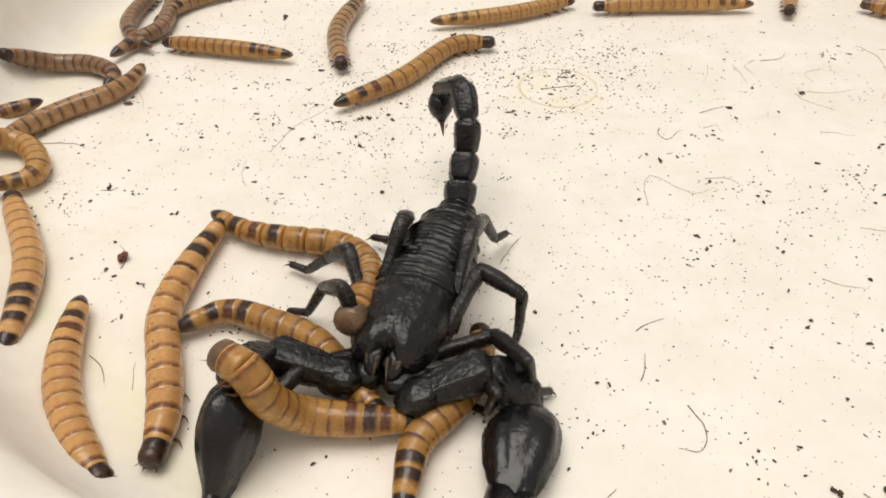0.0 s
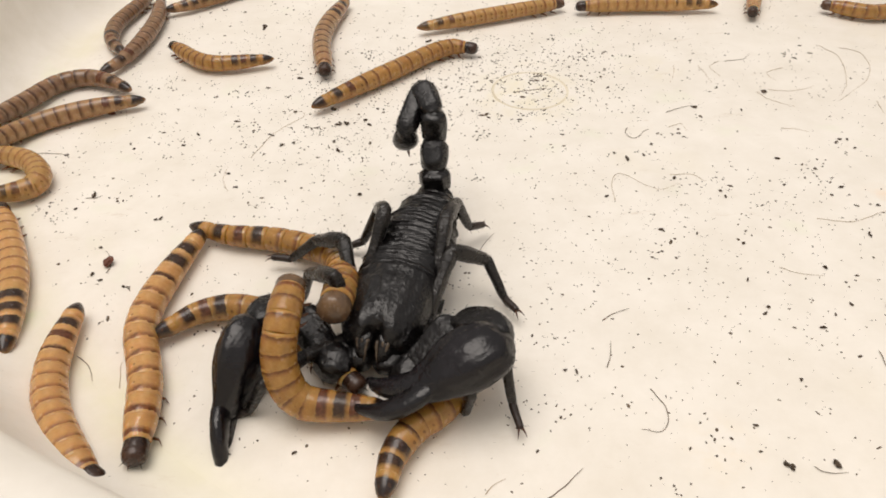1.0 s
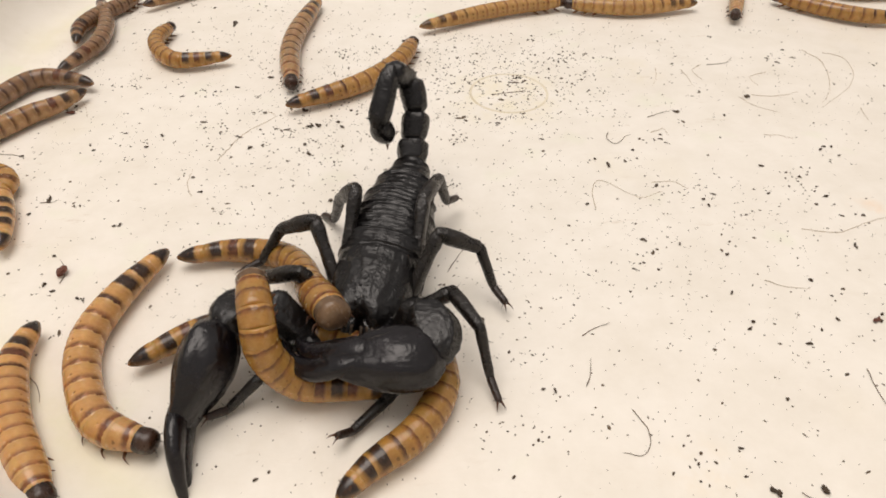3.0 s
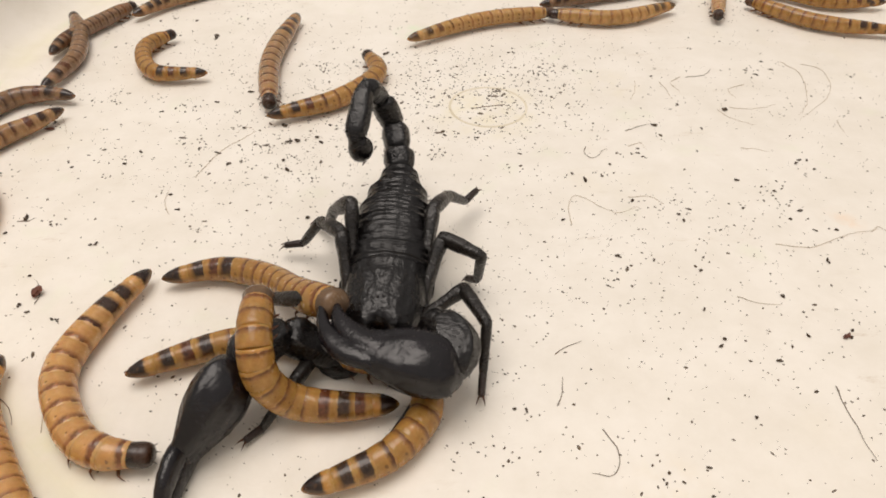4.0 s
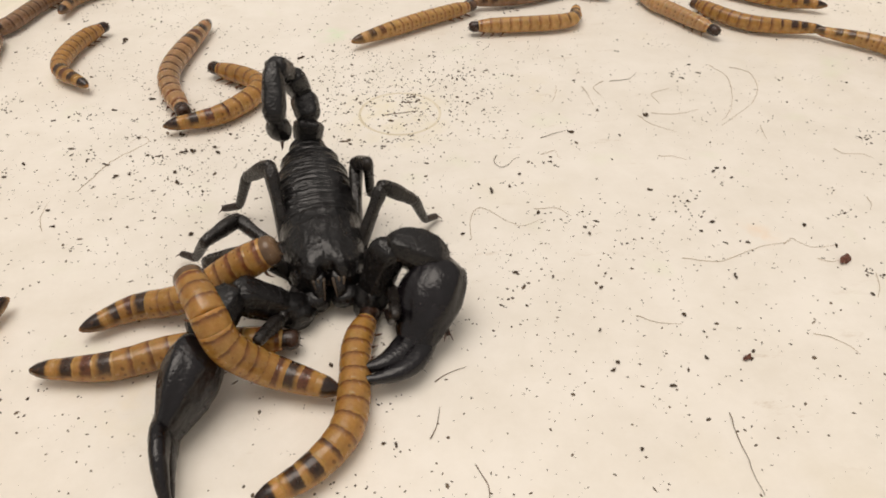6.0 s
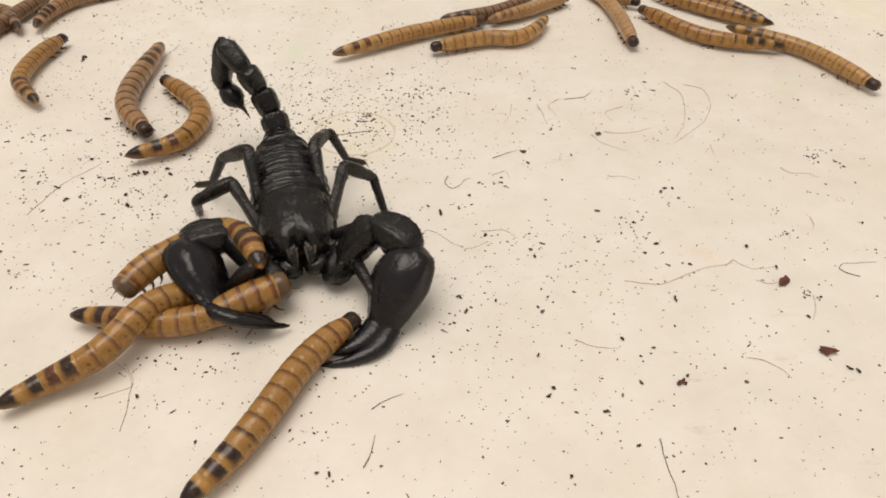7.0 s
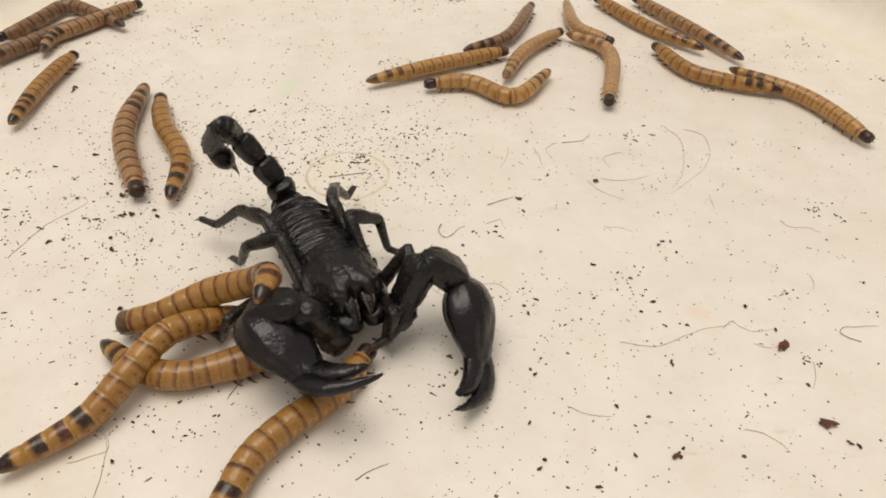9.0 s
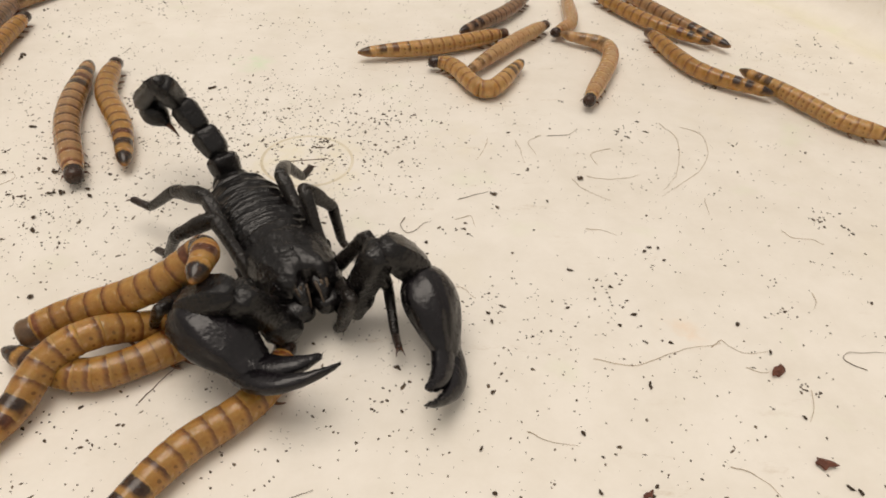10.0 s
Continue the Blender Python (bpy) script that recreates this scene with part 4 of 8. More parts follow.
def build_specks():
    """Fine soil dust: small grains strewn unevenly over the floor."""
    rng = random.Random(7)
    verts, faces = [], []
    made = 0
    while made < 9500:
        x, y = rng.uniform(-82, 190), rng.uniform(38, 285)
        if math.hypot(x - 54, y - 165) > 133:
            continue
        d = 0.08 + 0.8 * max(0, noise.noise(Vector((x * 0.022, y * 0.022, 1.0)))) + 1.1 * max(0, noise.noise(Vector((x * 0.09, y * 0.09, 4.0)))) + 4.5 * max(0, noise.noise(Vector((x * 0.28, y * 0.28, 2.0)))) ** 2
        d += 0.6 * math.exp(-((x - 75) / 34) ** 2 - ((y - 102) / 16) ** 2) + 1.0 * math.exp(-((x - 26) / 30) ** 2 - ((y - 158) / 18) ** 2) + 0.8 * math.exp(-((x - 36) / 11) ** 2 - ((y - 150) / 12) ** 2) + 1.0 * math.exp(-((x + 12) / 22) ** 2 - ((y - 132) / 18) ** 2)
        d += 1.0 * math.exp(-((x - -5) / 26) ** 2 - ((y - 144) / 14) ** 2) + 1.0 * math.exp(-((x - 14) / 24) ** 2 - ((y - 166) / 16) ** 2) + 0.6 * math.exp(-((x - 38) / 20) ** 2 - ((y - 170) / 14) ** 2) + 0.7 * math.exp(-((x - 16) / 18) ** 2 - ((y - 87) / 9) ** 2) + 0.25 * math.exp(-((x - 63) / 22) ** 2 - ((y - 95) / 14) ** 2) + 0.35 * math.exp(-((x - 81) / 22) ** 2 - ((y - 81) / 12) ** 2) + 0.5 * math.exp(-((x - 58) / 22) ** 2 - ((y - 105) / 14) ** 2) + 0.4 * math.exp(-((x - 35) / 18) ** 2 - ((y - 163) / 16) ** 2)
        d += 0.8 * max(0, noise.noise(Vector((x * 0.05 + y * 0.06, (y - x) * 0.012, 9.0))))
        if x > 58:
            d *= 0.62
        if rng.random() > d * 0.5:
            continue
        r = 0.05 + 0.14 * rng.random() ** 2.4 + (0.22 * rng.random() if rng.random() < 0.05 else 0)
        r *= 1.15 if y > 120 and x < 60 else 1.0
        r *= 1 + 0.55 * math.exp(-((x - 30) / 26) ** 2 - ((y - 158) / 16) ** 2)
        a, st = rng.uniform(0, 6.28), rng.uniform(1.0, 1.7) * (rng.uniform(1.5, 2.2) if rng.random() < 0.08 else 1)
        k = len(verts)
        for i in range(5):
            w = a + i * 1.2566
            u, v = r * st * math.cos(i * 1.2566) * rng.uniform(0.7, 1.2), r * math.sin(i * 1.2566) * rng.uniform(0.7, 1.2)
            verts.append(((x + u * math.cos(a) - v * math.sin(a)) * MM, (y + u * math.sin(a) + v * math.cos(a)) * MM, 0.00002))
        verts.append((x * MM, y * MM, r * 0.75 * MM))
        for i in range(5):
            faces.append((k + i, k + (i + 1) % 5, k + 5))
        made += 1
    me = bpy.data.meshes.new("soil_dust")
    me.from_pydata(verts, [], faces)
    me.materials.append(DUST)
    tagged(new("soil_dust", me), "fine dark grains of soil strewn over the floor", "soil dust", kind="stuff")


build_specks()


def build_clods():
    """Coarser bits of soil, uneven and in loose clusters."""
    rng = random.Random(19)
    bm = bmesh.new()
    made = 0
    while made < 920:
        x, y = rng.uniform(-80, 185), rng.uniform(42, 280)
        d = 0.10 + 0.9 * max(0, noise.noise(Vector((x * 0.05, y * 0.05, 7.0)))) + 0.5 * math.exp(-((x - 75) / 36) ** 2 - ((y - 105) / 20) ** 2) + 0.7 * math.exp(-((x + 5) / 30) ** 2 - ((y - 150) / 25) ** 2) + 0.8 * math.exp(-((x - 36) / 26) ** 2 - ((y - 165) / 16) ** 2)
        if math.hypot(x - 54, y - 165) > 131 or rng.random() > d:
            continue
        many = rng.choice((1, 1, 1, 2, 4, 7, 11))
        for _ in range(many):
            r = rng.uniform(0.09, 0.22) * (1.2 if y > 125 else 1)
            cx, cy = x + rng.gauss(0, 0.35 + 0.14 * many), y + rng.gauss(0, 0.3 + 0.09 * many)
            turn, long = rng.uniform(0, 3.14), rng.uniform(1.0, 2.1)
            rings = []
            for h, k in ((0.0, 0.8), (0.45, 1.0), (0.9, 0.55)):
                ring = []
                for i in range(6):
                    a = i * 1.0472
                    u, v = long * math.cos(a) * rng.uniform(0.5, 1.25), math.sin(a) * rng.uniform(0.5, 1.2)
                    ring.append(Vector((cx + r * k * (u * math.cos(turn) - v * math.sin(turn)), cy + r * k * (u * math.sin(turn) + v * math.cos(turn)), r * h * 0.9)))
                rings.append(ring)
            loft(bm, rings)
            made += 1
    tagged(part("soil_clods", bm, SOIL, smooth=False), "coarse dark bits of soil scattered on the floor", "soil", kind="stuff")


build_clods()


worms = {}
worms[1] = build_worm(36, 2.35, "tan superworm with brown bands lying on the tub floor", False, False, seed=1, tone="tan")
worms[2] = build_worm(47, 2.4, "large tan superworm with black head and curved body", False, False, seed=2, tone="tan")
worms[3] = build_worm(42, 2.2, "banded superworm with dark tail caught beside the scorpion", False, True, seed=3, tone="honey")
worms[4] = build_worm(40, 2.15, "banded superworm with dark tail under the claws", False, False, seed=4, tone="honey")
worms[5] = build_worm(36, 2.35, "honey brown superworm bent over the scorpion's claw", True, True, seed=5, tone="honey")
worms[6] = build_worm(37, 2.2, "honey brown superworm with black tail in front of the scorpion", False, False, seed=6, tone="honey")
worms[7] = build_worm(35, 1.95, "short curled superworm on the tub floor", False, False, seed=7, tone="honey")
worms[8] = build_worm(42, 2, "dark banded superworm near the tub wall", False, False, seed=8, tone="dusky")
worms[9] = build_worm(38, 2, "brown superworm crossing another by the wall", False, False, seed=9, tone="dusky")
worms[10] = build_worm(38, 2, "brown superworm by the tub wall", False, False, seed=10, tone="brown")
worms[11] = build_worm(40, 2.1, "dark brown superworm lying against another", False, False, seed=11, tone="dusky")
worms[12] = build_worm(40, 2.1, "tan superworm with dark tail tip", False, False, seed=12, tone="brown")
worms[13] = build_worm(38, 2.1, "tan superworm with dark pointed tail", False, False, seed=13, tone="brown")
worms[14] = build_worm(36, 2.2, "curled yellow tan superworm", False, False, seed=14, tone="amber")
worms[15] = build_worm(41, 2.3, "tan superworm with black banded tail", False, False, seed=15, tone="tan")
worms[16] = build_worm(45, 2.35, "pinkish tan superworm with dark head", False, False, seed=16, tone="brown")
worms[17] = build_worm(43, 2.2, "banded tan superworm, body bent", False, False, seed=17, tone="honey")
worms[18] = build_worm(42, 2, "straight tan superworm with dark tail", False, False, seed=18, tone="amber", dark_head=False)
worms[19] = build_worm(38, 2, "tan superworm in the cluster, body bent", False, False, seed=19, tone="amber")
worms[20] = build_worm(38, 1.9, "dark banded superworm in the cluster", False, False, seed=20, tone="dusky")
worms[21] = build_worm(34, 1.9, "smooth pale tan superworm with brown head in the cluster", True, False, seed=21, tone="blond", dark_head=False)
worms[22] = build_worm(42, 2, "smooth pinkish tan superworm with dark head, crawling", False, False, seed=22, tone="blond")
worms[23] = build_worm(36, 1.9, "smooth pale tan superworm near the cluster", True, False, seed=23, tone="blond")
worms[24] = build_worm(42, 2, "banded superworm stretched over the floor", False, False, seed=24, tone="honey", dark_head=False)
worms[25] = build_worm(40, 1.9, "dark banded superworm by the wall", False, False, seed=25, tone="honey")
worms[26] = build_worm(42, 1.9, "dark banded superworm by the far wall", False, False, seed=26, tone="brown")
worms[27] = build_worm(42, 2, "tan superworm stretched towards the wall", False, False, seed=27, tone="amber")


def motions():
    V = Vector
    crawl(worms[1], [
        (0, [V((-49.2, 82.2, 2.4)), V((-47.8, 72.6, 2.4)), V((-45.0, 64.6, 2.4)), V((-39.7, 56.5, 2.4)), V((-34.5, 51.0, 2.4))]),
        (1, [V((-47.4, 81.2, 2.4)), V((-47.0, 70.6, 2.4)), V((-44.3, 62.4, 2.4)), V((-38.2, 54.0, 2.4)), V((-33.5, 49.8, 2.4))]),
        (2, [V((-46.4, 80.6, 2.4)), V((-46.0, 72.7, 2.4)), V((-43.2, 64.1, 2.4)), V((-38.0, 56.4, 2.4)), V((-33.9, 51.0, 2.4))]),
        (3.5, [V((-45.6, 80.0, 2.4)), V((-46.3, 74.2, 2.4)), V((-43.2, 65.4, 2.4)), V((-37.6, 56.7, 2.4)), V((-33.8, 51.9, 2.4))]),
        (4.5, [V((-46.7, 75.8, 2.4)), V((-45.5, 69.1, 2.4)), V((-39.4, 61.1, 2.4)), V((-36.1, 57.0, 2.4))]),
    ])
    crawl(worms[2], [
        (0, [V((-31.6, 101.0, 2.4)), V((-34.5, 88.9, 2.4)), V((-35.3, 79.0, 2.4)), V((-32.4, 69.2, 2.4)), V((-30.1, 60.7, 2.4)), V((-29.9, 53.2, 2.4))]),
        (0.5, [V((-31.0, 97.7, 2.4)), V((-35.4, 87.6, 2.4)), V((-35.2, 76.6, 2.4)), V((-31.8, 66.8, 2.4)), V((-31.4, 54.6, 2.4))]),
        (1, [V((-31.7, 98.9, 2.4)), V((-35.0, 86.8, 2.4)), V((-35.9, 76.8, 2.4)), V((-32.1, 65.7, 2.4)), V((-30.0, 52.5, 2.4))]),
        (1.5, [V((-31.7, 97.5, 2.4)), V((-35.8, 86.5, 2.4)), V((-36.5, 76.7, 2.4)), V((-32.3, 65.8, 2.4)), V((-28.4, 52.3, 2.4))]),
        (2, [V((-31.3, 95.7, 2.4)), V((-34.5, 86.5, 2.4)), V((-36.7, 77.4, 2.4)), V((-33.3, 67.2, 2.4)), V((-30.5, 58.3, 2.4)), V((-28.4, 52.1, 2.4))]),
        (3.5, [V((-30.7, 95.4, 2.4)), V((-35.3, 86.5, 2.4)), V((-37.3, 76.9, 2.4)), V((-35.0, 68.6, 2.4)), V((-30.2, 62.9, 2.4)), V((-21.1, 62.0, 2.4))]),
        (4, [V((-29.6, 95.2, 2.4)), V((-34.3, 85.3, 2.4)), V((-36.5, 75.5, 2.4)), V((-32.4, 66.6, 2.4)), V((-27.3, 62.0, 2.4)), V((-19.5, 61.1, 2.4))]),
        (4.5, [V((-29.8, 94.9, 2.4)), V((-34.8, 85.9, 2.4)), V((-37.5, 76.3, 2.4)), V((-33.8, 67.5, 2.4)), V((-28.1, 63.3, 2.4)), V((-19.3, 63.3, 2.4))]),
        (5.5, [V((-29.4, 94.4, 2.4)), V((-32.9, 88.3, 2.4)), V((-35.1, 81.6, 2.4)), V((-32.7, 73.7, 2.4)), V((-28.4, 66.5, 2.4)), V((-28.5, 61.9, 2.4))]),
    ])
    crawl(worms[3], [
        (0, [V((-32.8, 103.1, 2.4)), V((-26.4, 98.6, 2.4)), V((-17.3, 96.2, 2.4)), V((-9.6, 94.6, 2.4)), V((-4.7, 87.9, 3.5)), V((-4.8, 75.9, 7.5)), V((-7.0, 66.5, 11.0))]),
        (0.5, [V((-33.7, 101.9, 2.4)), V((-28.6, 99.0, 2.4)), V((-20.1, 96.6, 2.4)), V((-12.0, 94.5, 2.4)), V((-6.2, 89.3, 3.5)), V((-5.7, 76.5, 7.5)), V((-6.1, 67.4, 11.0))]),
        (1, [V((-32.8, 100.9, 2.4)), V((-26.3, 98.3, 2.4)), V((-16.9, 96.4, 2.4)), V((-7.4, 90.7, 3.5)), V((-4.6, 79.9, 7.5)), V((-5.0, 69.5, 11.0))]),
        (1.5, [V((-29.8, 97.3, 2.4)), V((-23.2, 97.7, 2.4)), V((-14.9, 95.8, 2.4)), V((-7.3, 91.4, 3.5)), V((-4.4, 82.5, 7.5)), V((-4.4, 73.0, 11.0))]),
        (2, [V((-28.9, 96.5, 2.4)), V((-21.2, 96.7, 2.4)), V((-12.9, 95.6, 2.4)), V((-5.9, 91.5, 3.5)), V((-3.6, 82.0, 7.5)), V((-5.8, 73.6, 11.0))]),
        (3.5, [V((-25.8, 94.8, 2.4)), V((-18.3, 96.2, 2.4)), V((-9.5, 92.7, 3.5)), V((-4.5, 80.5, 7.5)), V((2.2, 71.5, 11.0))]),
        (4, [V((-24.9, 94.9, 2.4)), V((-17.3, 96.4, 2.4)), V((-9.0, 92.9, 3.5)), V((-1.5, 84.0, 7.5)), V((4.1, 78.5, 11.0))]),
        (4.5, [V((-22.8, 93.1, 2.4)), V((-15.5, 95.1, 2.4)), V((-7.0, 93.0, 3.5)), V((1.2, 85.1, 7.5)), V((6.7, 81.5, 11.0))]),
        (5, [V((-21.2, 92.9, 2.4)), V((-13.7, 94.1, 2.4)), V((-5.8, 91.8, 3.5)), V((1.7, 88.4, 7.5)), V((8.3, 87.7, 11.0))]),
        (5.5, [V((-18.2, 93.6, 2.4)), V((-11.8, 94.0, 2.4)), V((-4.7, 93.6, 2.4)), V((2.0, 91.1, 3.5)), V((6.8, 92.2, 7.5)), V((11.6, 91.8, 11.0))]),
        (6, [V((-14.4, 89.1, 2.4)), V((-8.7, 92.4, 2.4)), V((-1.7, 92.6, 3.5)), V((5.6, 93.5, 7.5)), V((13.1, 94.8, 11.0))]),
        (7.5, [V((-7.7, 99.4, 2.4)), V((-4.1, 98.2, 2.4)), V((4.5, 94.5, 2.4)), V((13.2, 94.4, 2.4)), V((20.0, 97.6, 2.4)), V((26.2, 101.0, 2.4))]),
        (8, [V((-6.0, 101.3, 2.4)), V((-0.8, 96.8, 2.4)), V((6.4, 95.4, 2.4)), V((13.7, 97.0, 2.4)), V((19.8, 98.9, 2.4)), V((24.4, 100.2, 2.4))]),
        (8.5, [V((-5.1, 101.5, 2.4)), V((-0.2, 97.1, 2.4)), V((7.0, 94.7, 2.4)), V((14.3, 95.9, 2.4)), V((19.5, 98.1, 2.4))]),
        (9, [V((-3.2, 101.7, 2.4)), V((2.0, 97.3, 2.4)), V((8.6, 94.9, 2.4)), V((15.9, 96.5, 2.4)), V((20.8, 98.3, 2.4))]),
        (9.5, [V((-2.0, 99.9, 2.4)), V((3.0, 96.3, 2.4)), V((9.2, 94.6, 2.4)), V((15.4, 96.3, 2.4)), V((20.4, 98.9, 2.4))]),
        (10, [V((-1.5, 99.1, 2.4)), V((3.8, 96.6, 2.4)), V((9.3, 95.2, 2.4)), V((14.6, 97.1, 2.4)), V((19.1, 100.2, 2.4))]),
    ])
    crawl(worms[4], [
        (0, [V((-31.8, 76.9, 2.4)), V((-26.2, 80.0, 2.4)), V((-18.8, 77.4, 2.4)), V((-11.6, 73.6, 2.4)), V((-7.8, 68.8, 2.4))]),
        (0.5, [V((-32.0, 75.9, 2.4)), V((-27.7, 79.5, 2.4)), V((-20.4, 78.7, 2.4)), V((-12.5, 75.7, 2.4)), V((-7.7, 70.2, 2.4))]),
        (1, [V((-32.7, 75.6, 2.4)), V((-27.5, 79.6, 2.4)), V((-21.2, 80.4, 2.4)), V((-14.1, 76.9, 2.4)), V((-8.3, 70.9, 2.4))]),
        (1.5, [V((-32.8, 74.7, 2.4)), V((-27.8, 79.6, 2.4)), V((-21.6, 80.3, 2.4)), V((-14.4, 78.9, 2.4)), V((-8.7, 75.0, 2.4))]),
        (2, [V((-32.4, 73.8, 2.4)), V((-28.2, 79.8, 2.4)), V((-22.6, 81.0, 2.4)), V((-16.1, 79.6, 2.4)), V((-9.8, 75.9, 2.4))]),
        (3.5, [V((-27.4, 73.3, 2.4)), V((-22.1, 76.3, 2.4)), V((-16.4, 78.9, 2.4)), V((-9.8, 79.3, 2.4)), V((-2.1, 77.2, 2.4))]),
        (4, [V((-25.6, 75.2, 2.4)), V((-20.6, 77.4, 2.4)), V((-12.9, 79.9, 2.4)), V((-5.2, 80.3, 2.4)), V((1.7, 77.6, 2.4))]),
        (4.5, [V((-23.3, 78.2, 2.4)), V((-15.9, 79.3, 2.4)), V((-9.5, 80.4, 2.4)), V((-2.4, 80.8, 2.4)), V((4.4, 79.3, 2.4))]),
        (5, [V((-22.3, 79.1, 2.4)), V((-14.7, 79.9, 2.4)), V((-6.3, 81.2, 2.4)), V((0.7, 82.1, 2.4)), V((7.5, 81.6, 2.4))]),
        (5.5, [V((-20.5, 78.5, 2.4)), V((-11.0, 79.4, 2.4)), V((-4.2, 80.8, 2.4)), V((3.7, 82.3, 2.4)), V((11.9, 82.6, 2.4))]),
        (6, [V((-18.9, 81.1, 2.4)), V((-9.1, 81.1, 2.4)), V((-1.0, 83.5, 2.4)), V((8.4, 84.4, 2.4)), V((16.5, 84.2, 2.4))]),
        (7.5, [V((-13.7, 80.4, 2.4)), V((-9.6, 84.5, 2.4)), V((-2.3, 89.6, 4.6)), V((2.1, 99.6, 6.0)), V((9.6, 105.6, 3.6)), V((13.0, 106.5, 3.0))]),
        (8, [V((-12.6, 80.6, 2.4)), V((-7.1, 84.9, 2.4)), V((-0.2, 89.9, 4.6)), V((4.2, 97.8, 6.0)), V((15.0, 106.0, 3.4)), V((19.5, 107.0, 3.0))]),
        (8.5, [V((-10.0, 80.6, 2.4)), V((-3.1, 86.4, 2.4)), V((0.9, 95.2, 4.6)), V((5.6, 100.6, 6.0)), V((15.0, 106.0, 3.4)), V((20.0, 106.5, 3.0))]),
        (9, [V((-11.3, 80.6, 2.4)), V((-2.6, 87.4, 2.4)), V((2.5, 94.4, 4.6)), V((7.2, 100.9, 6.0)), V((15.5, 106.2, 3.4)), V((20.5, 106.5, 3.0))]),
        (9.5, [V((-6.5, 80.6, 2.4)), V((1.5, 86.8, 2.4)), V((3.8, 92.9, 4.6)), V((8.0, 98.8, 6.0)), V((15.5, 105.0, 3.4)), V((21.0, 106.0, 3.0))]),
        (10, [V((-1.5, 81.4, 2.4)), V((2.3, 89.3, 2.4)), V((4.8, 95.7, 4.6)), V((9.6, 99.3, 6.0)), V((16.0, 103.4, 3.4)), V((22.0, 105.0, 3.0))]),
    ])
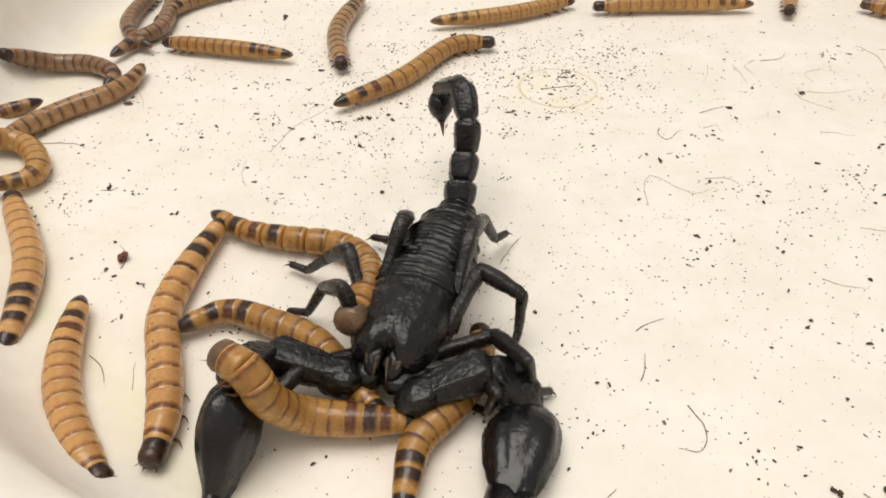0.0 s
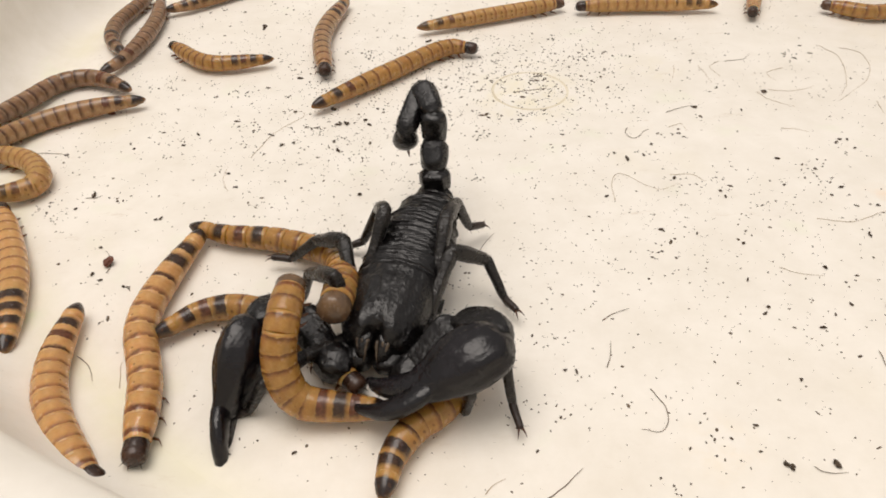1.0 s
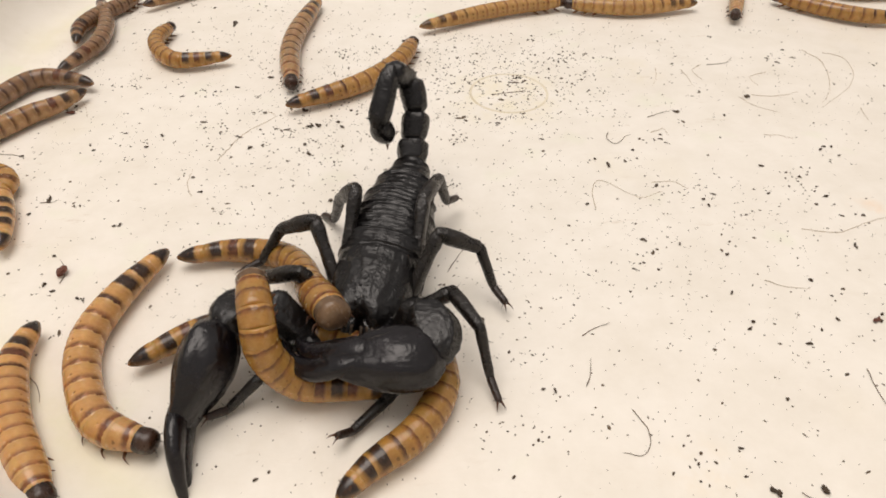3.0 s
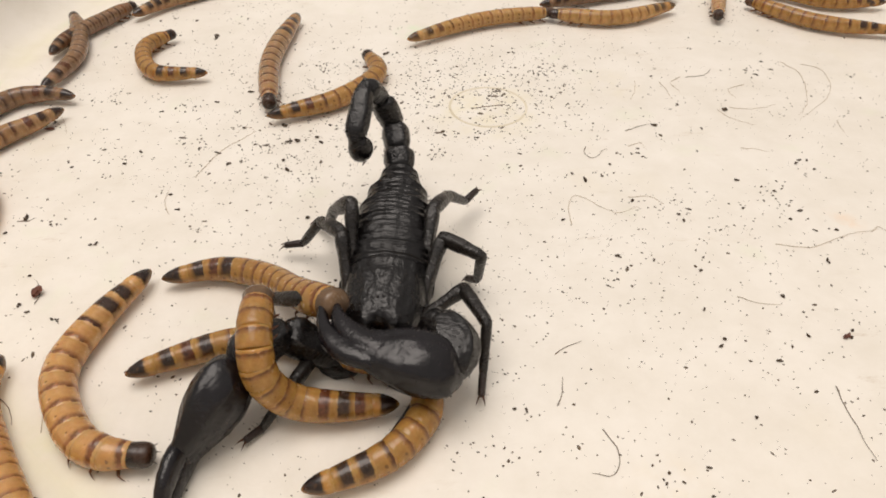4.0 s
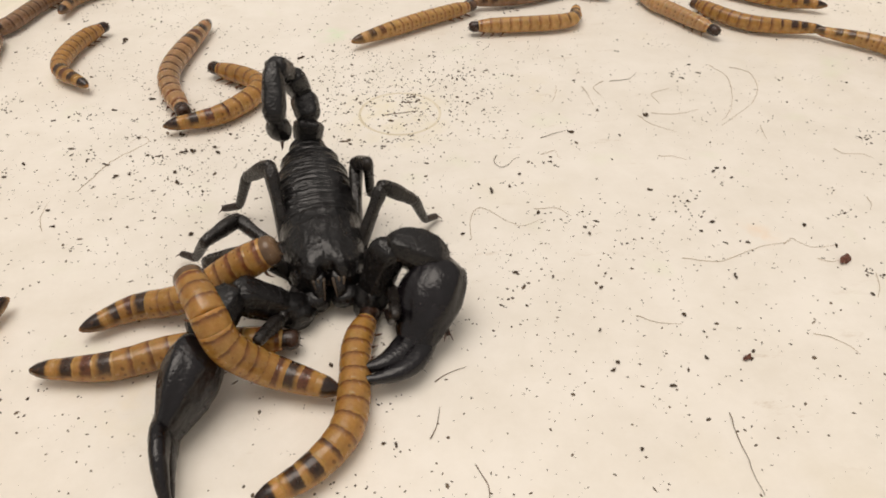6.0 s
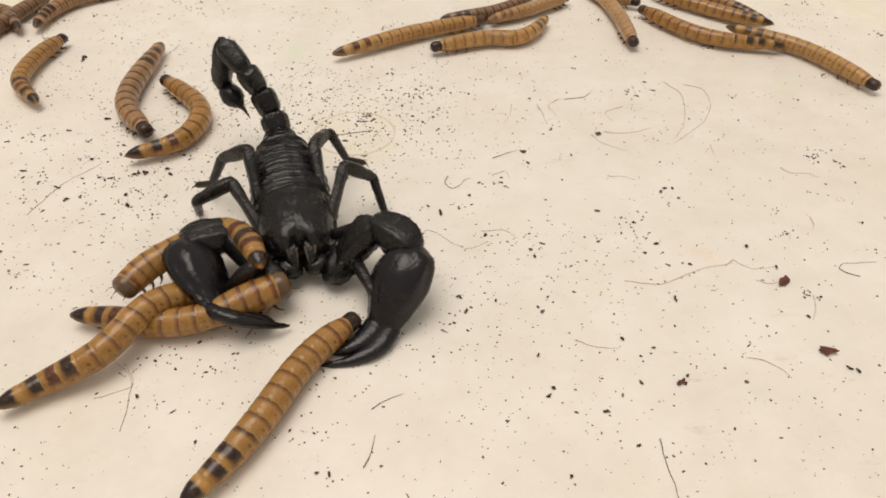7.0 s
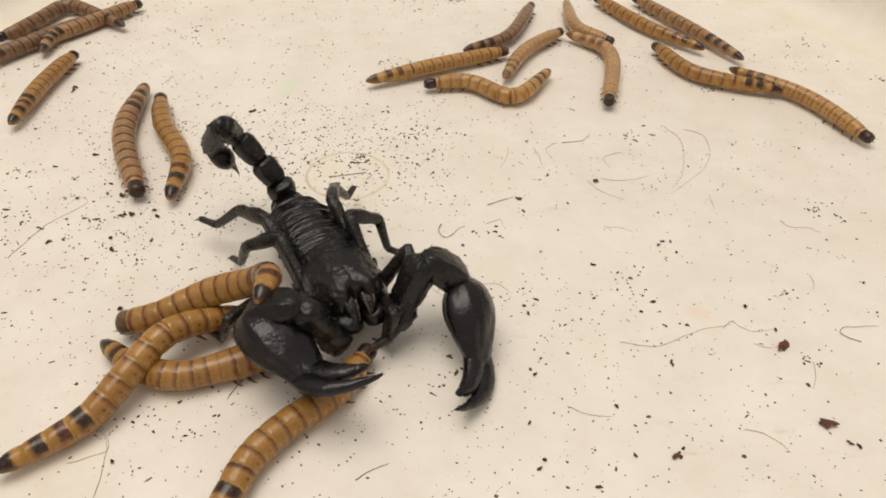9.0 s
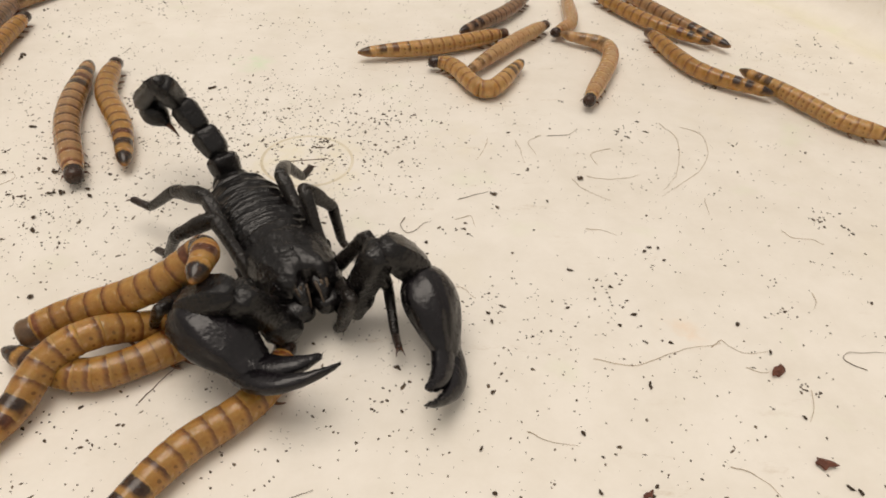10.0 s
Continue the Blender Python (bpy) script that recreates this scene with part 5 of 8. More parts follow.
    crawl(worms[5], [
        (0, [V((-20.7, 61.9, 14.0)), V((-16.4, 59.1, 13.5)), V((-14.7, 58.3, 9.0)), V((-11.1, 59.7, 4.0)), V((-3.8, 59.5, 3.0)), V((3.1, 59.6, 2.6))]),
        (0.5, [V((-14.1, 72.1, 14.0)), V((-13.1, 65.2, 13.5)), V((-13.0, 62.1, 9.0)), V((-10.3, 61.7, 4.0)), V((-4.1, 60.9, 3.0)), V((1.4, 60.3, 2.6))]),
        (1, [V((-10.4, 73.7, 14.0)), V((-10.9, 66.3, 13.5)), V((-11.6, 63.1, 9.0)), V((-9.7, 60.8, 4.0)), V((-4.1, 60.1, 3.0)), V((2.1, 59.7, 2.6))]),
        (1.5, [V((-11.2, 78.3, 14.0)), V((-11.2, 70.1, 13.5)), V((-11.9, 66.7, 9.0)), V((-10.5, 65.3, 4.0)), V((-6.0, 62.3, 3.0)), V((-0.3, 60.5, 2.6))]),
        (2, [V((-13.6, 78.8, 14.0)), V((-13.1, 71.3, 13.5)), V((-13.6, 69.3, 9.0)), V((-12.4, 70.1, 4.0)), V((-6.8, 66.3, 3.0)), V((0.0, 63.9, 2.6))]),
        (3.5, [V((-10.8, 77.3, 14.0)), V((-8.8, 70.3, 13.5)), V((-7.5, 67.3, 9.0)), V((-3.5, 66.5, 4.0)), V((2.4, 67.3, 3.0)), V((7.8, 67.3, 2.6))]),
        (4, [V((-6.6, 78.7, 14.0)), V((-6.3, 70.7, 13.5)), V((-5.6, 67.5, 9.0)), V((-2.3, 67.4, 4.0)), V((3.9, 66.9, 3.0)), V((10.8, 67.2, 2.6))]),
        (4.5, [V((-3.9, 81.1, 14.0)), V((-4.2, 74.0, 13.5)), V((-3.1, 70.8, 9.0)), V((1.1, 69.5, 4.0)), V((7.1, 69.4, 3.0)), V((13.4, 70.6, 2.6))]),
        (5, [V((-1.2, 81.3, 14.0)), V((-0.4, 75.2, 13.5)), V((0.6, 71.8, 9.0)), V((4.4, 70.5, 4.0)), V((10.5, 70.4, 3.0)), V((16.2, 71.1, 2.6))]),
        (5.5, [V((0.0, 82.9, 14.0)), V((2.1, 75.9, 13.5)), V((4.1, 72.8, 9.0)), V((7.9, 71.8, 4.0)), V((13.8, 71.6, 3.0)), V((18.1, 71.9, 2.6))]),
        (6, [V((2.7, 86.7, 14.0)), V((6.5, 79.4, 13.5)), V((8.5, 77.3, 9.0)), V((12.9, 77.6, 4.0)), V((18.3, 75.9, 3.0)), V((21.7, 74.7, 2.6))]),
        (7.5, [V((-4.2, 102.5, 3.0)), V((-0.8, 110.3, 4.0)), V((5.2, 117.0, 6.0)), V((11.1, 121.2, 8.0)), V((16.3, 116.7, 10.0)), V((18.1, 108.5, 11.0))]),
        (8, [V((-5.2, 103.6, 2.6)), V((3.2, 105.8, 4.2)), V((11.7, 106.3, 7.2)), V((18.5, 106.3, 10.2)), V((21.8, 104.9, 14.0)), V((22.0, 99.0, 15.0))]),
        (8.5, [V((-3.9, 104.7, 2.6)), V((3.1, 106.8, 4.2)), V((12.3, 107.9, 7.2)), V((19.3, 106.2, 10.2)), V((22.4, 104.9, 14.0)), V((22.5, 98.3, 15.0))]),
        (9, [V((-2.6, 106.2, 2.6)), V((4.2, 106.1, 4.2)), V((12.5, 108.0, 7.2)), V((19.5, 106.8, 10.2)), V((23.1, 104.3, 14.0)), V((22.5, 98.4, 15.0))]),
        (9.5, [V((-2.2, 102.0, 2.6)), V((4.1, 104.1, 4.2)), V((11.9, 106.5, 7.2)), V((19.3, 106.6, 10.2)), V((23.5, 105.4, 14.0)), V((21.9, 99.3, 15.0))]),
        (10, [V((-1.7, 101.6, 2.6)), V((5.0, 104.7, 4.2)), V((13.8, 105.7, 7.2)), V((19.6, 106.6, 10.2)), V((24.3, 107.9, 14.0)), V((24.4, 101.1, 15.0))]),
    ])
    crawl(worms[6], [
        (0, [V((1.9, 47.6, 2.4)), V((2.3, 51.2, 2.4)), V((3.5, 56.8, 2.4)), V((7.9, 61.9, 2.4)), V((11.6, 68.5, 2.4)), V((12.3, 75.9, 2.4))]),
        (0.5, [V((1.7, 48.9, 2.4)), V((2.5, 56.1, 2.4)), V((5.6, 60.3, 2.4)), V((9.8, 63.2, 2.4)), V((11.9, 69.6, 2.4)), V((11.8, 76.2, 2.4))]),
        (1, [V((2.5, 47.5, 2.4)), V((3.7, 52.9, 2.4)), V((7.0, 57.5, 2.4)), V((9.9, 59.5, 2.4)), V((14.1, 66.7, 2.4)), V((14.6, 74.3, 2.4))]),
        (1.5, [V((1.7, 49.0, 2.4)), V((4.7, 54.8, 2.4)), V((8.7, 58.9, 2.4)), V((11.0, 61.7, 2.4)), V((12.9, 68.2, 2.4)), V((12.8, 76.0, 2.4))]),
        (2, [V((0.9, 51.0, 2.4)), V((4.2, 55.5, 2.4)), V((9.2, 60.4, 2.4)), V((12.5, 66.6, 2.4)), V((12.0, 73.7, 2.4)), V((10.7, 81.7, 2.4))]),
        (3.5, [V((1.9, 51.6, 2.4)), V((4.8, 54.5, 2.4)), V((10.5, 58.6, 2.4)), V((14.6, 64.6, 2.4)), V((15.1, 68.0, 2.4)), V((14.6, 74.2, 2.4))]),
        (4, [V((1.2, 55.4, 2.4)), V((5.0, 56.6, 2.4)), V((10.8, 59.3, 2.4)), V((14.9, 63.8, 2.4)), V((16.1, 67.1, 2.4)), V((15.8, 72.6, 2.4))]),
        (4.5, [V((1.0, 58.3, 2.4)), V((6.0, 59.1, 2.4)), V((11.9, 62.0, 2.4)), V((16.0, 66.5, 2.4)), V((17.4, 72.4, 2.4)), V((17.0, 77.5, 2.4))]),
        (5, [V((3.2, 60.1, 2.4)), V((8.9, 60.7, 2.4)), V((14.9, 63.2, 2.4)), V((18.7, 67.7, 2.4)), V((18.8, 74.6, 2.4)), V((17.7, 81.9, 2.4))]),
        (5.5, [V((11.9, 59.9, 2.4)), V((16.8, 61.9, 2.4)), V((20.5, 66.7, 2.4)), V((21.1, 73.1, 2.4)), V((19.7, 79.3, 2.4))]),
        (6, [V((14.0, 59.2, 2.4)), V((19.7, 62.8, 2.4)), V((23.8, 68.3, 2.4)), V((24.7, 75.5, 2.4)), V((24.9, 82.7, 2.4)), V((27.2, 89.5, 2.4))]),
        (7.5, [V((12.5, 65.6, 2.4)), V((15.9, 70.8, 2.4)), V((21.6, 80.2, 2.4)), V((27.1, 87.2, 2.4)), V((36.3, 94.3, 2.4))]),
        (8, [V((15.2, 64.9, 2.4)), V((17.8, 68.3, 2.4)), V((19.7, 75.6, 2.4)), V((24.0, 82.8, 2.4)), V((30.3, 88.9, 2.4)), V((38.1, 94.6, 2.4))]),
        (8.5, [V((15.8, 67.6, 2.4)), V((18.5, 73.3, 2.4)), V((20.9, 78.4, 2.4)), V((25.8, 84.6, 2.4)), V((32.0, 88.6, 2.4)), V((38.6, 97.0, 3.0))]),
        (9, [V((15.8, 68.2, 2.4)), V((19.1, 74.0, 2.4)), V((21.6, 80.0, 2.4)), V((26.7, 85.6, 2.4)), V((33.0, 90.7, 2.4)), V((38.3, 99.0, 3.0))]),
        (9.5, [V((16.2, 68.0, 2.4)), V((18.9, 73.7, 2.4)), V((21.7, 79.5, 2.4)), V((27.0, 85.0, 2.4)), V((33.0, 90.0, 2.4)), V((37.0, 99.2, 3.0))]),
        (10, [V((17.0, 72.7, 2.4)), V((20.4, 78.0, 2.4)), V((24.8, 84.1, 2.4)), V((30.6, 89.3, 2.4)), V((33.9, 94.2, 2.4)), V((35.3, 100.6, 3.0))]),
    ])
    crawl(worms[7], [
        (0, [V((-30.0, 164.4, 2.4)), V((-45.8, 168.5, 2.4)), V((-62.1, 172.1, 2.4))]),
        (1, [V((-30.0, 166.6, 2.4)), V((-44.5, 165.5, 2.4)), V((-56.4, 176.4, 2.4))]),
        (2, [V((-31.2, 166.2, 2.4)), V((-44.6, 165.5, 2.4)), V((-57.6, 181.8, 2.4))]),
        (3.5, [V((-33.6, 167.6, 2.4)), V((-45.3, 166.1, 2.4)), V((-51.8, 177.0, 2.4)), V((-47.3, 186.6, 2.4))]),
        (4.5, [V((-34.0, 164.7, 2.4)), V((-45.3, 168.0, 2.4)), V((-49.7, 183.2, 2.4)), V((-42.8, 191.2, 2.4))]),
        (5.5, [V((-34.8, 162.9, 2.4)), V((-43.3, 168.4, 2.4)), V((-45.6, 186.2, 2.4)), V((-41.7, 195.7, 2.4))]),
        (6, [V((-36.7, 163.9, 2.4)), V((-44.9, 172.5, 2.4)), V((-44.4, 185.8, 2.4)), V((-40.1, 195.4, 2.4))]),
        (7.5, [V((-38.9, 166.5, 2.4)), V((-44.8, 176.1, 2.4)), V((-45.0, 187.7, 2.4)), V((-41.9, 200.3, 2.4))]),
        (9, [V((-42.4, 171.4, 2.4)), V((-41.6, 188.9, 2.4)), V((-38.7, 206.1, 2.4))]),
        (10, [V((-38.5, 169.0, 2.4)), V((-40.3, 187.1, 2.4)), V((-40.0, 209.1, 2.4))]),
    ])
    crawl(worms[8], [
        (0, [V((-72.4, 166.5, 2.3)), V((-69.5, 173.5, 2.3)), V((-65.2, 180.5, 2.3)), V((-65.9, 191.0, 2.3)), V((-68.1, 204.5, 2.3))]),
        (0.5, [V((-69.5, 162.5, 2.3)), V((-67.3, 171.9, 2.3)), V((-65.3, 182.6, 2.3)), V((-67.0, 197.1, 2.3)), V((-71.2, 215.5, 2.3))]),
        (1, [V((-69.7, 163.7, 2.3)), V((-67.1, 168.6, 2.3)), V((-65.1, 179.0, 2.3)), V((-64.8, 193.2, 2.3)), V((-67.4, 207.2, 2.3))]),
        (1.5, [V((-69.2, 162.8, 2.3)), V((-67.0, 171.0, 2.3)), V((-64.7, 182.8, 2.3)), V((-66.0, 195.4, 2.3)), V((-70.3, 209.6, 2.3))]),
        (2, [V((-71.2, 163.4, 2.3)), V((-68.0, 168.4, 2.3)), V((-64.3, 175.8, 2.3)), V((-63.0, 185.5, 2.3)), V((-65.6, 198.2, 2.3))]),
        (3.5, [V((-69.6, 162.8, 2.3)), V((-67.6, 169.5, 2.3)), V((-66.2, 178.0, 2.3)), V((-69.5, 190.7, 2.3)), V((-75.5, 202.7, 2.3))]),
        (5, [V((-67.2, 159.8, 2.3)), V((-67.4, 166.2, 2.3)), V((-68.5, 177.5, 2.3)), V((-71.6, 190.1, 2.3)), V((-76.7, 203.1, 2.5)), V((-80.6, 210.3, 5.0))]),
        (7.5, [V((-54.1, 211.1, 2.3)), V((-59.7, 219.7, 2.3)), V((-64.3, 221.9, 2.3)), V((-67.5, 218.2, 2.3)), V((-69.9, 212.7, 2.3))]),
        (9, [V((-31.8, 225.0, 2.3)), V((-40.7, 232.2, 2.3)), V((-50.5, 238.5, 2.3)), V((-55.2, 228.2, 2.3)), V((-59.5, 218.7, 2.3)), V((-64.1, 215.1, 2.3))]),
        (10, [V((-44.9, 219.4, 2.3)), V((-47.0, 214.0, 2.3)), V((-49.1, 208.5, 2.3)), V((-50.8, 203.2, 2.3))]),
    ])
    crawl(worms[9], [
        (0, [V((-65.6, 170.8, 2.3)), V((-69.7, 174.1, 2.3)), V((-74.4, 182.5, 2.3)), V((-75.0, 193.1, 2.3)), V((-73.0, 204.7, 2.3))]),
        (0.5, [V((-70.0, 176.2, 2.3)), V((-74.8, 183.0, 2.3)), V((-76.7, 193.8, 2.3)), V((-73.6, 203.2, 2.3)), V((-73.1, 213.2, 2.4))]),
        (1, [V((-68.6, 173.7, 2.3)), V((-73.3, 180.6, 2.3)), V((-75.1, 190.3, 2.3)), V((-73.2, 201.5, 2.3)), V((-71.1, 211.7, 2.3))]),
        (1.5, [V((-68.3, 176.5, 2.3)), V((-73.2, 181.8, 2.3)), V((-76.0, 189.7, 2.3)), V((-75.8, 202.0, 2.3)), V((-73.0, 211.7, 2.4))]),
        (2, [V((-69.8, 176.1, 2.3)), V((-74.2, 183.8, 2.3)), V((-75.2, 194.3, 2.3)), V((-71.5, 201.6, 2.3)), V((-68.8, 209.4, 2.3))]),
        (3.5, [V((-72.2, 178.3, 2.3)), V((-72.9, 185.4, 2.3)), V((-69.9, 192.2, 2.3)), V((-66.1, 196.7, 2.3)), V((-61.5, 205.2, 2.3))]),
        (5, [V((-76.6, 183.5, 2.3)), V((-73.5, 187.7, 2.3)), V((-67.2, 192.3, 2.3)), V((-64.1, 206.1, 2.3)), V((-58.2, 215.5, 2.3))]),
        (7.5, [V((-64.1, 193.7, 2.3)), V((-62.3, 201.8, 2.3)), V((-60.4, 208.6, 2.3)), V((-58.2, 215.0, 2.3))]),
        (9, [V((-62.6, 196.9, 2.3)), V((-60.0, 200.9, 2.3)), V((-57.6, 205.4, 2.3)), V((-54.3, 210.1, 2.3))]),
        (10, [V((-46.8, 185.4, 2.3)), V((-45.7, 191.2, 2.3)), V((-45.8, 197.3, 2.3))]),
    ])
    crawl(worms[10], [
        (0, [V((-67.2, 183.9, 2.3)), V((-64.9, 192.8, 2.3)), V((-60.4, 199.0, 2.3)), V((-53.6, 203.9, 2.3))]),
        (0.5, [V((-63.6, 198.8, 2.3)), V((-58.9, 202.5, 2.3)), V((-53.4, 207.0, 2.3)), V((-47.9, 212.2, 2.3))]),
        (1, [V((-63.1, 200.0, 2.3)), V((-57.5, 203.1, 2.3)), V((-51.9, 207.6, 2.3)), V((-46.2, 212.3, 2.3))]),
        (1.5, [V((-63.5, 195.2, 2.3)), V((-57.9, 200.4, 2.3)), V((-51.5, 207.9, 2.3)), V((-46.3, 214.6, 2.3))]),
        (2, [V((-62.3, 196.1, 2.3)), V((-57.9, 199.3, 2.3)), V((-53.6, 203.7, 2.3)), V((-48.4, 208.2, 2.3))]),
        (3.5, [V((-59.0, 201.2, 2.3)), V((-54.7, 205.6, 2.3)), V((-49.4, 210.2, 2.3)), V((-43.8, 214.1, 2.3))]),
        (5, [V((-56.7, 204.3, 2.3)), V((-55.0, 213.7, 2.3)), V((-49.5, 219.2, 2.3)), V((-40.2, 225.6, 2.3))]),
        (7.5, [V((-50.5, 207.3, 2.3)), V((-50.0, 215.3, 2.3)), V((-46.3, 223.7, 2.3)), V((-39.8, 228.7, 2.3)), V((-34.0, 231.3, 2.3))]),
        (9, [V((-48.0, 208.7, 2.3)), V((-47.7, 216.8, 2.3)), V((-43.4, 222.3, 2.3)), V((-36.0, 232.2, 2.3)), V((-29.9, 240.6, 2.3))]),
        (10, [V((-48.4, 207.5, 2.3)), V((-46.9, 213.3, 2.3)), V((-44.6, 217.9, 2.3)), V((-41.2, 224.0, 2.3))]),
    ])
    crawl(worms[11], [
        (0, [V((-68.8, 151.1, 2.3)), V((-68.5, 154.8, 2.3)), V((-71.7, 158.7, 2.3)), V((-77.8, 161.4, 2.3)), V((-84.1, 160.8, 2.8)), V((-88.4, 157.8, 5.5)), V((-91.0, 152.8, 9.4))]),
        (0.5, [V((-62.2, 155.2, 2.3)), V((-66.7, 158.9, 2.3)), V((-72.2, 161.2, 2.3)), V((-77.4, 160.5, 2.3)), V((-81.7, 154.4, 2.5)), V((-84.6, 146.7, 3.5)), V((-86.5, 138.9, 5.7))]),
        (1, [V((-61.3, 154.0, 2.3)), V((-67.3, 158.3, 2.3)), V((-73.3, 160.1, 2.3)), V((-79.0, 157.1, 2.3)), V((-82.4, 149.3, 2.6)), V((-84.5, 140.6, 3.9)), V((-85.2, 133.0, 5.7))]),
        (1.5, [V((-62.3, 154.8, 2.3)), V((-68.1, 159.4, 2.3)), V((-74.0, 160.9, 2.3)), V((-79.1, 156.6, 2.3)), V((-82.4, 145.9, 2.7))]),
        (2, [V((-62.2, 155.5, 2.3)), V((-67.0, 157.9, 2.3)), V((-72.6, 159.3, 2.3)), V((-76.5, 156.4, 2.3)), V((-78.2, 151.3, 2.3)), V((-79.8, 146.5, 2.3))]),
        (3.5, [V((-61.7, 155.9, 2.3)), V((-67.8, 158.3, 2.3)), V((-74.1, 158.1, 2.3)), V((-77.3, 153.6, 2.3)), V((-80.0, 148.3, 2.3))]),
        (5, [V((-62.2, 159.9, 2.3)), V((-66.4, 159.2, 2.3)), V((-70.0, 155.8, 2.3)), V((-73.2, 151.8, 2.3))]),
    ])
    crawl(worms[12], [
        (0, [V((-63.6, 159.0, 2.3)), V((-64.1, 152.3, 2.3)), V((-67.2, 146.5, 2.3)), V((-72.0, 142.4, 2.3)), V((-76.3, 137.9, 2.3)), V((-79.7, 132.2, 2.7)), V((-81.4, 126.8, 3.9))]),
        (0.5, [V((-56.9, 152.8, 2.3)), V((-60.6, 149.9, 2.3)), V((-65.7, 145.8, 2.3)), V((-71.0, 142.8, 2.3)), V((-75.7, 139.0, 2.3)), V((-79.4, 133.5, 2.6)), V((-82.0, 127.5, 4.2))]),
        (1, [V((-56.9, 148.2, 2.3)), V((-62.3, 146.8, 2.3)), V((-68.0, 144.6, 2.3)), V((-73.2, 141.8, 2.3)), V((-78.0, 138.0, 2.3)), V((-81.2, 132.2, 3.2)), V((-82.0, 127.1, 4.2))]),
        (1.5, [V((-57.1, 148.4, 2.3)), V((-62.7, 146.8, 2.3)), V((-68.1, 144.3, 2.3)), V((-73.1, 141.0, 2.3)), V((-77.7, 134.5, 2.4))]),
        (2, [V((-58.0, 147.7, 2.3)), V((-61.5, 145.5, 2.3)), V((-65.5, 143.3, 2.3)), V((-69.1, 140.5, 2.3)), V((-72.6, 137.6, 2.3)), V((-75.6, 133.9, 2.3))]),
        (3.5, [V((-63.3, 152.4, 2.3)), V((-66.1, 146.4, 2.3)), V((-69.6, 143.1, 2.3)), V((-72.6, 138.8, 2.3)), V((-75.4, 134.6, 2.3))]),
        (5, [V((-58.2, 142.2, 2.3)), V((-62.6, 141.5, 2.3)), V((-66.4, 138.3, 2.3)), V((-69.3, 134.5, 2.3))]),
    ])
    crawl(worms[13], [
        (0, [V((-81.7, 143.3, 2.4)), V((-86.6, 139.2, 2.4)), V((-91.8, 132.6, 2.4))]),
        (1, [V((-82.9, 144.1, 2.4)), V((-89.0, 140.8, 2.4)), V((-93.9, 133.1, 2.4))]),
    ])
    crawl(worms[14], [
        (0, [V((-75.0, 111.0, 3.8)), V((-74.0, 113.0, 2.9)), V((-71.0, 115.0, 2.4)), V((-71.0, 119.0, 2.4)), V((-75.0, 125.0, 2.4)), V((-79.0, 127.0, 3.1)), V((-82.0, 125.0, 5.0))]),
        (0.5, [V((-77.0, 112.0, 4.2)), V((-73.0, 114.0, 2.7)), V((-70.0, 117.0, 2.4)), V((-71.0, 122.0, 2.4)), V((-76.0, 128.0, 2.4)), V((-80.0, 129.0, 3.2)), V((-83.0, 126.0, 5.4))]),
        (1, [V((-75.0, 111.0, 3.6)), V((-72.0, 113.0, 2.6)), V((-68.0, 115.0, 2.4)), V((-68.0, 119.0, 2.4)), V((-72.0, 124.0, 2.4)), V((-77.0, 126.0, 2.7)), V((-81.0, 125.0, 4.0))]),
        (1.5, [V((-72.0, 110.0, 2.8)), V((-69.0, 112.0, 2.4)), V((-66.0, 114.0, 2.4)), V((-66.0, 119.0, 2.4)), V((-70.0, 123.0, 2.4)), V((-74.0, 125.0, 2.4)), V((-78.0, 124.0, 3.0))]),
        (2, [V((-69.1, 114.5, 2.4)), V((-64.3, 115.1, 2.4)), V((-64.4, 117.7, 2.4)), V((-66.2, 119.7, 2.4)), V((-72.4, 121.8, 2.4))]),
    ])
    crawl(worms[15], [
        (0, [V((-57.0, 73.6, 2.4)), V((-58.5, 83.0, 2.4)), V((-62.1, 93.5, 2.4)), V((-72.3, 110.0, 2.4))]),
        (1, [V((-55.6, 73.7, 2.4)), V((-58.3, 82.8, 2.4)), V((-62.8, 93.8, 2.4)), V((-71.7, 109.3, 2.4))]),
        (2, [V((-51.2, 73.9, 2.4)), V((-55.1, 82.8, 2.4)), V((-57.8, 92.8, 2.4)), V((-66.1, 107.8, 2.4))]),
        (3.5, [V((-61.1, 108.9, 2.4)), V((-62.7, 114.0, 2.4)), V((-65.7, 120.3, 2.4)), V((-70.8, 126.1, 2.4))]),
    ])
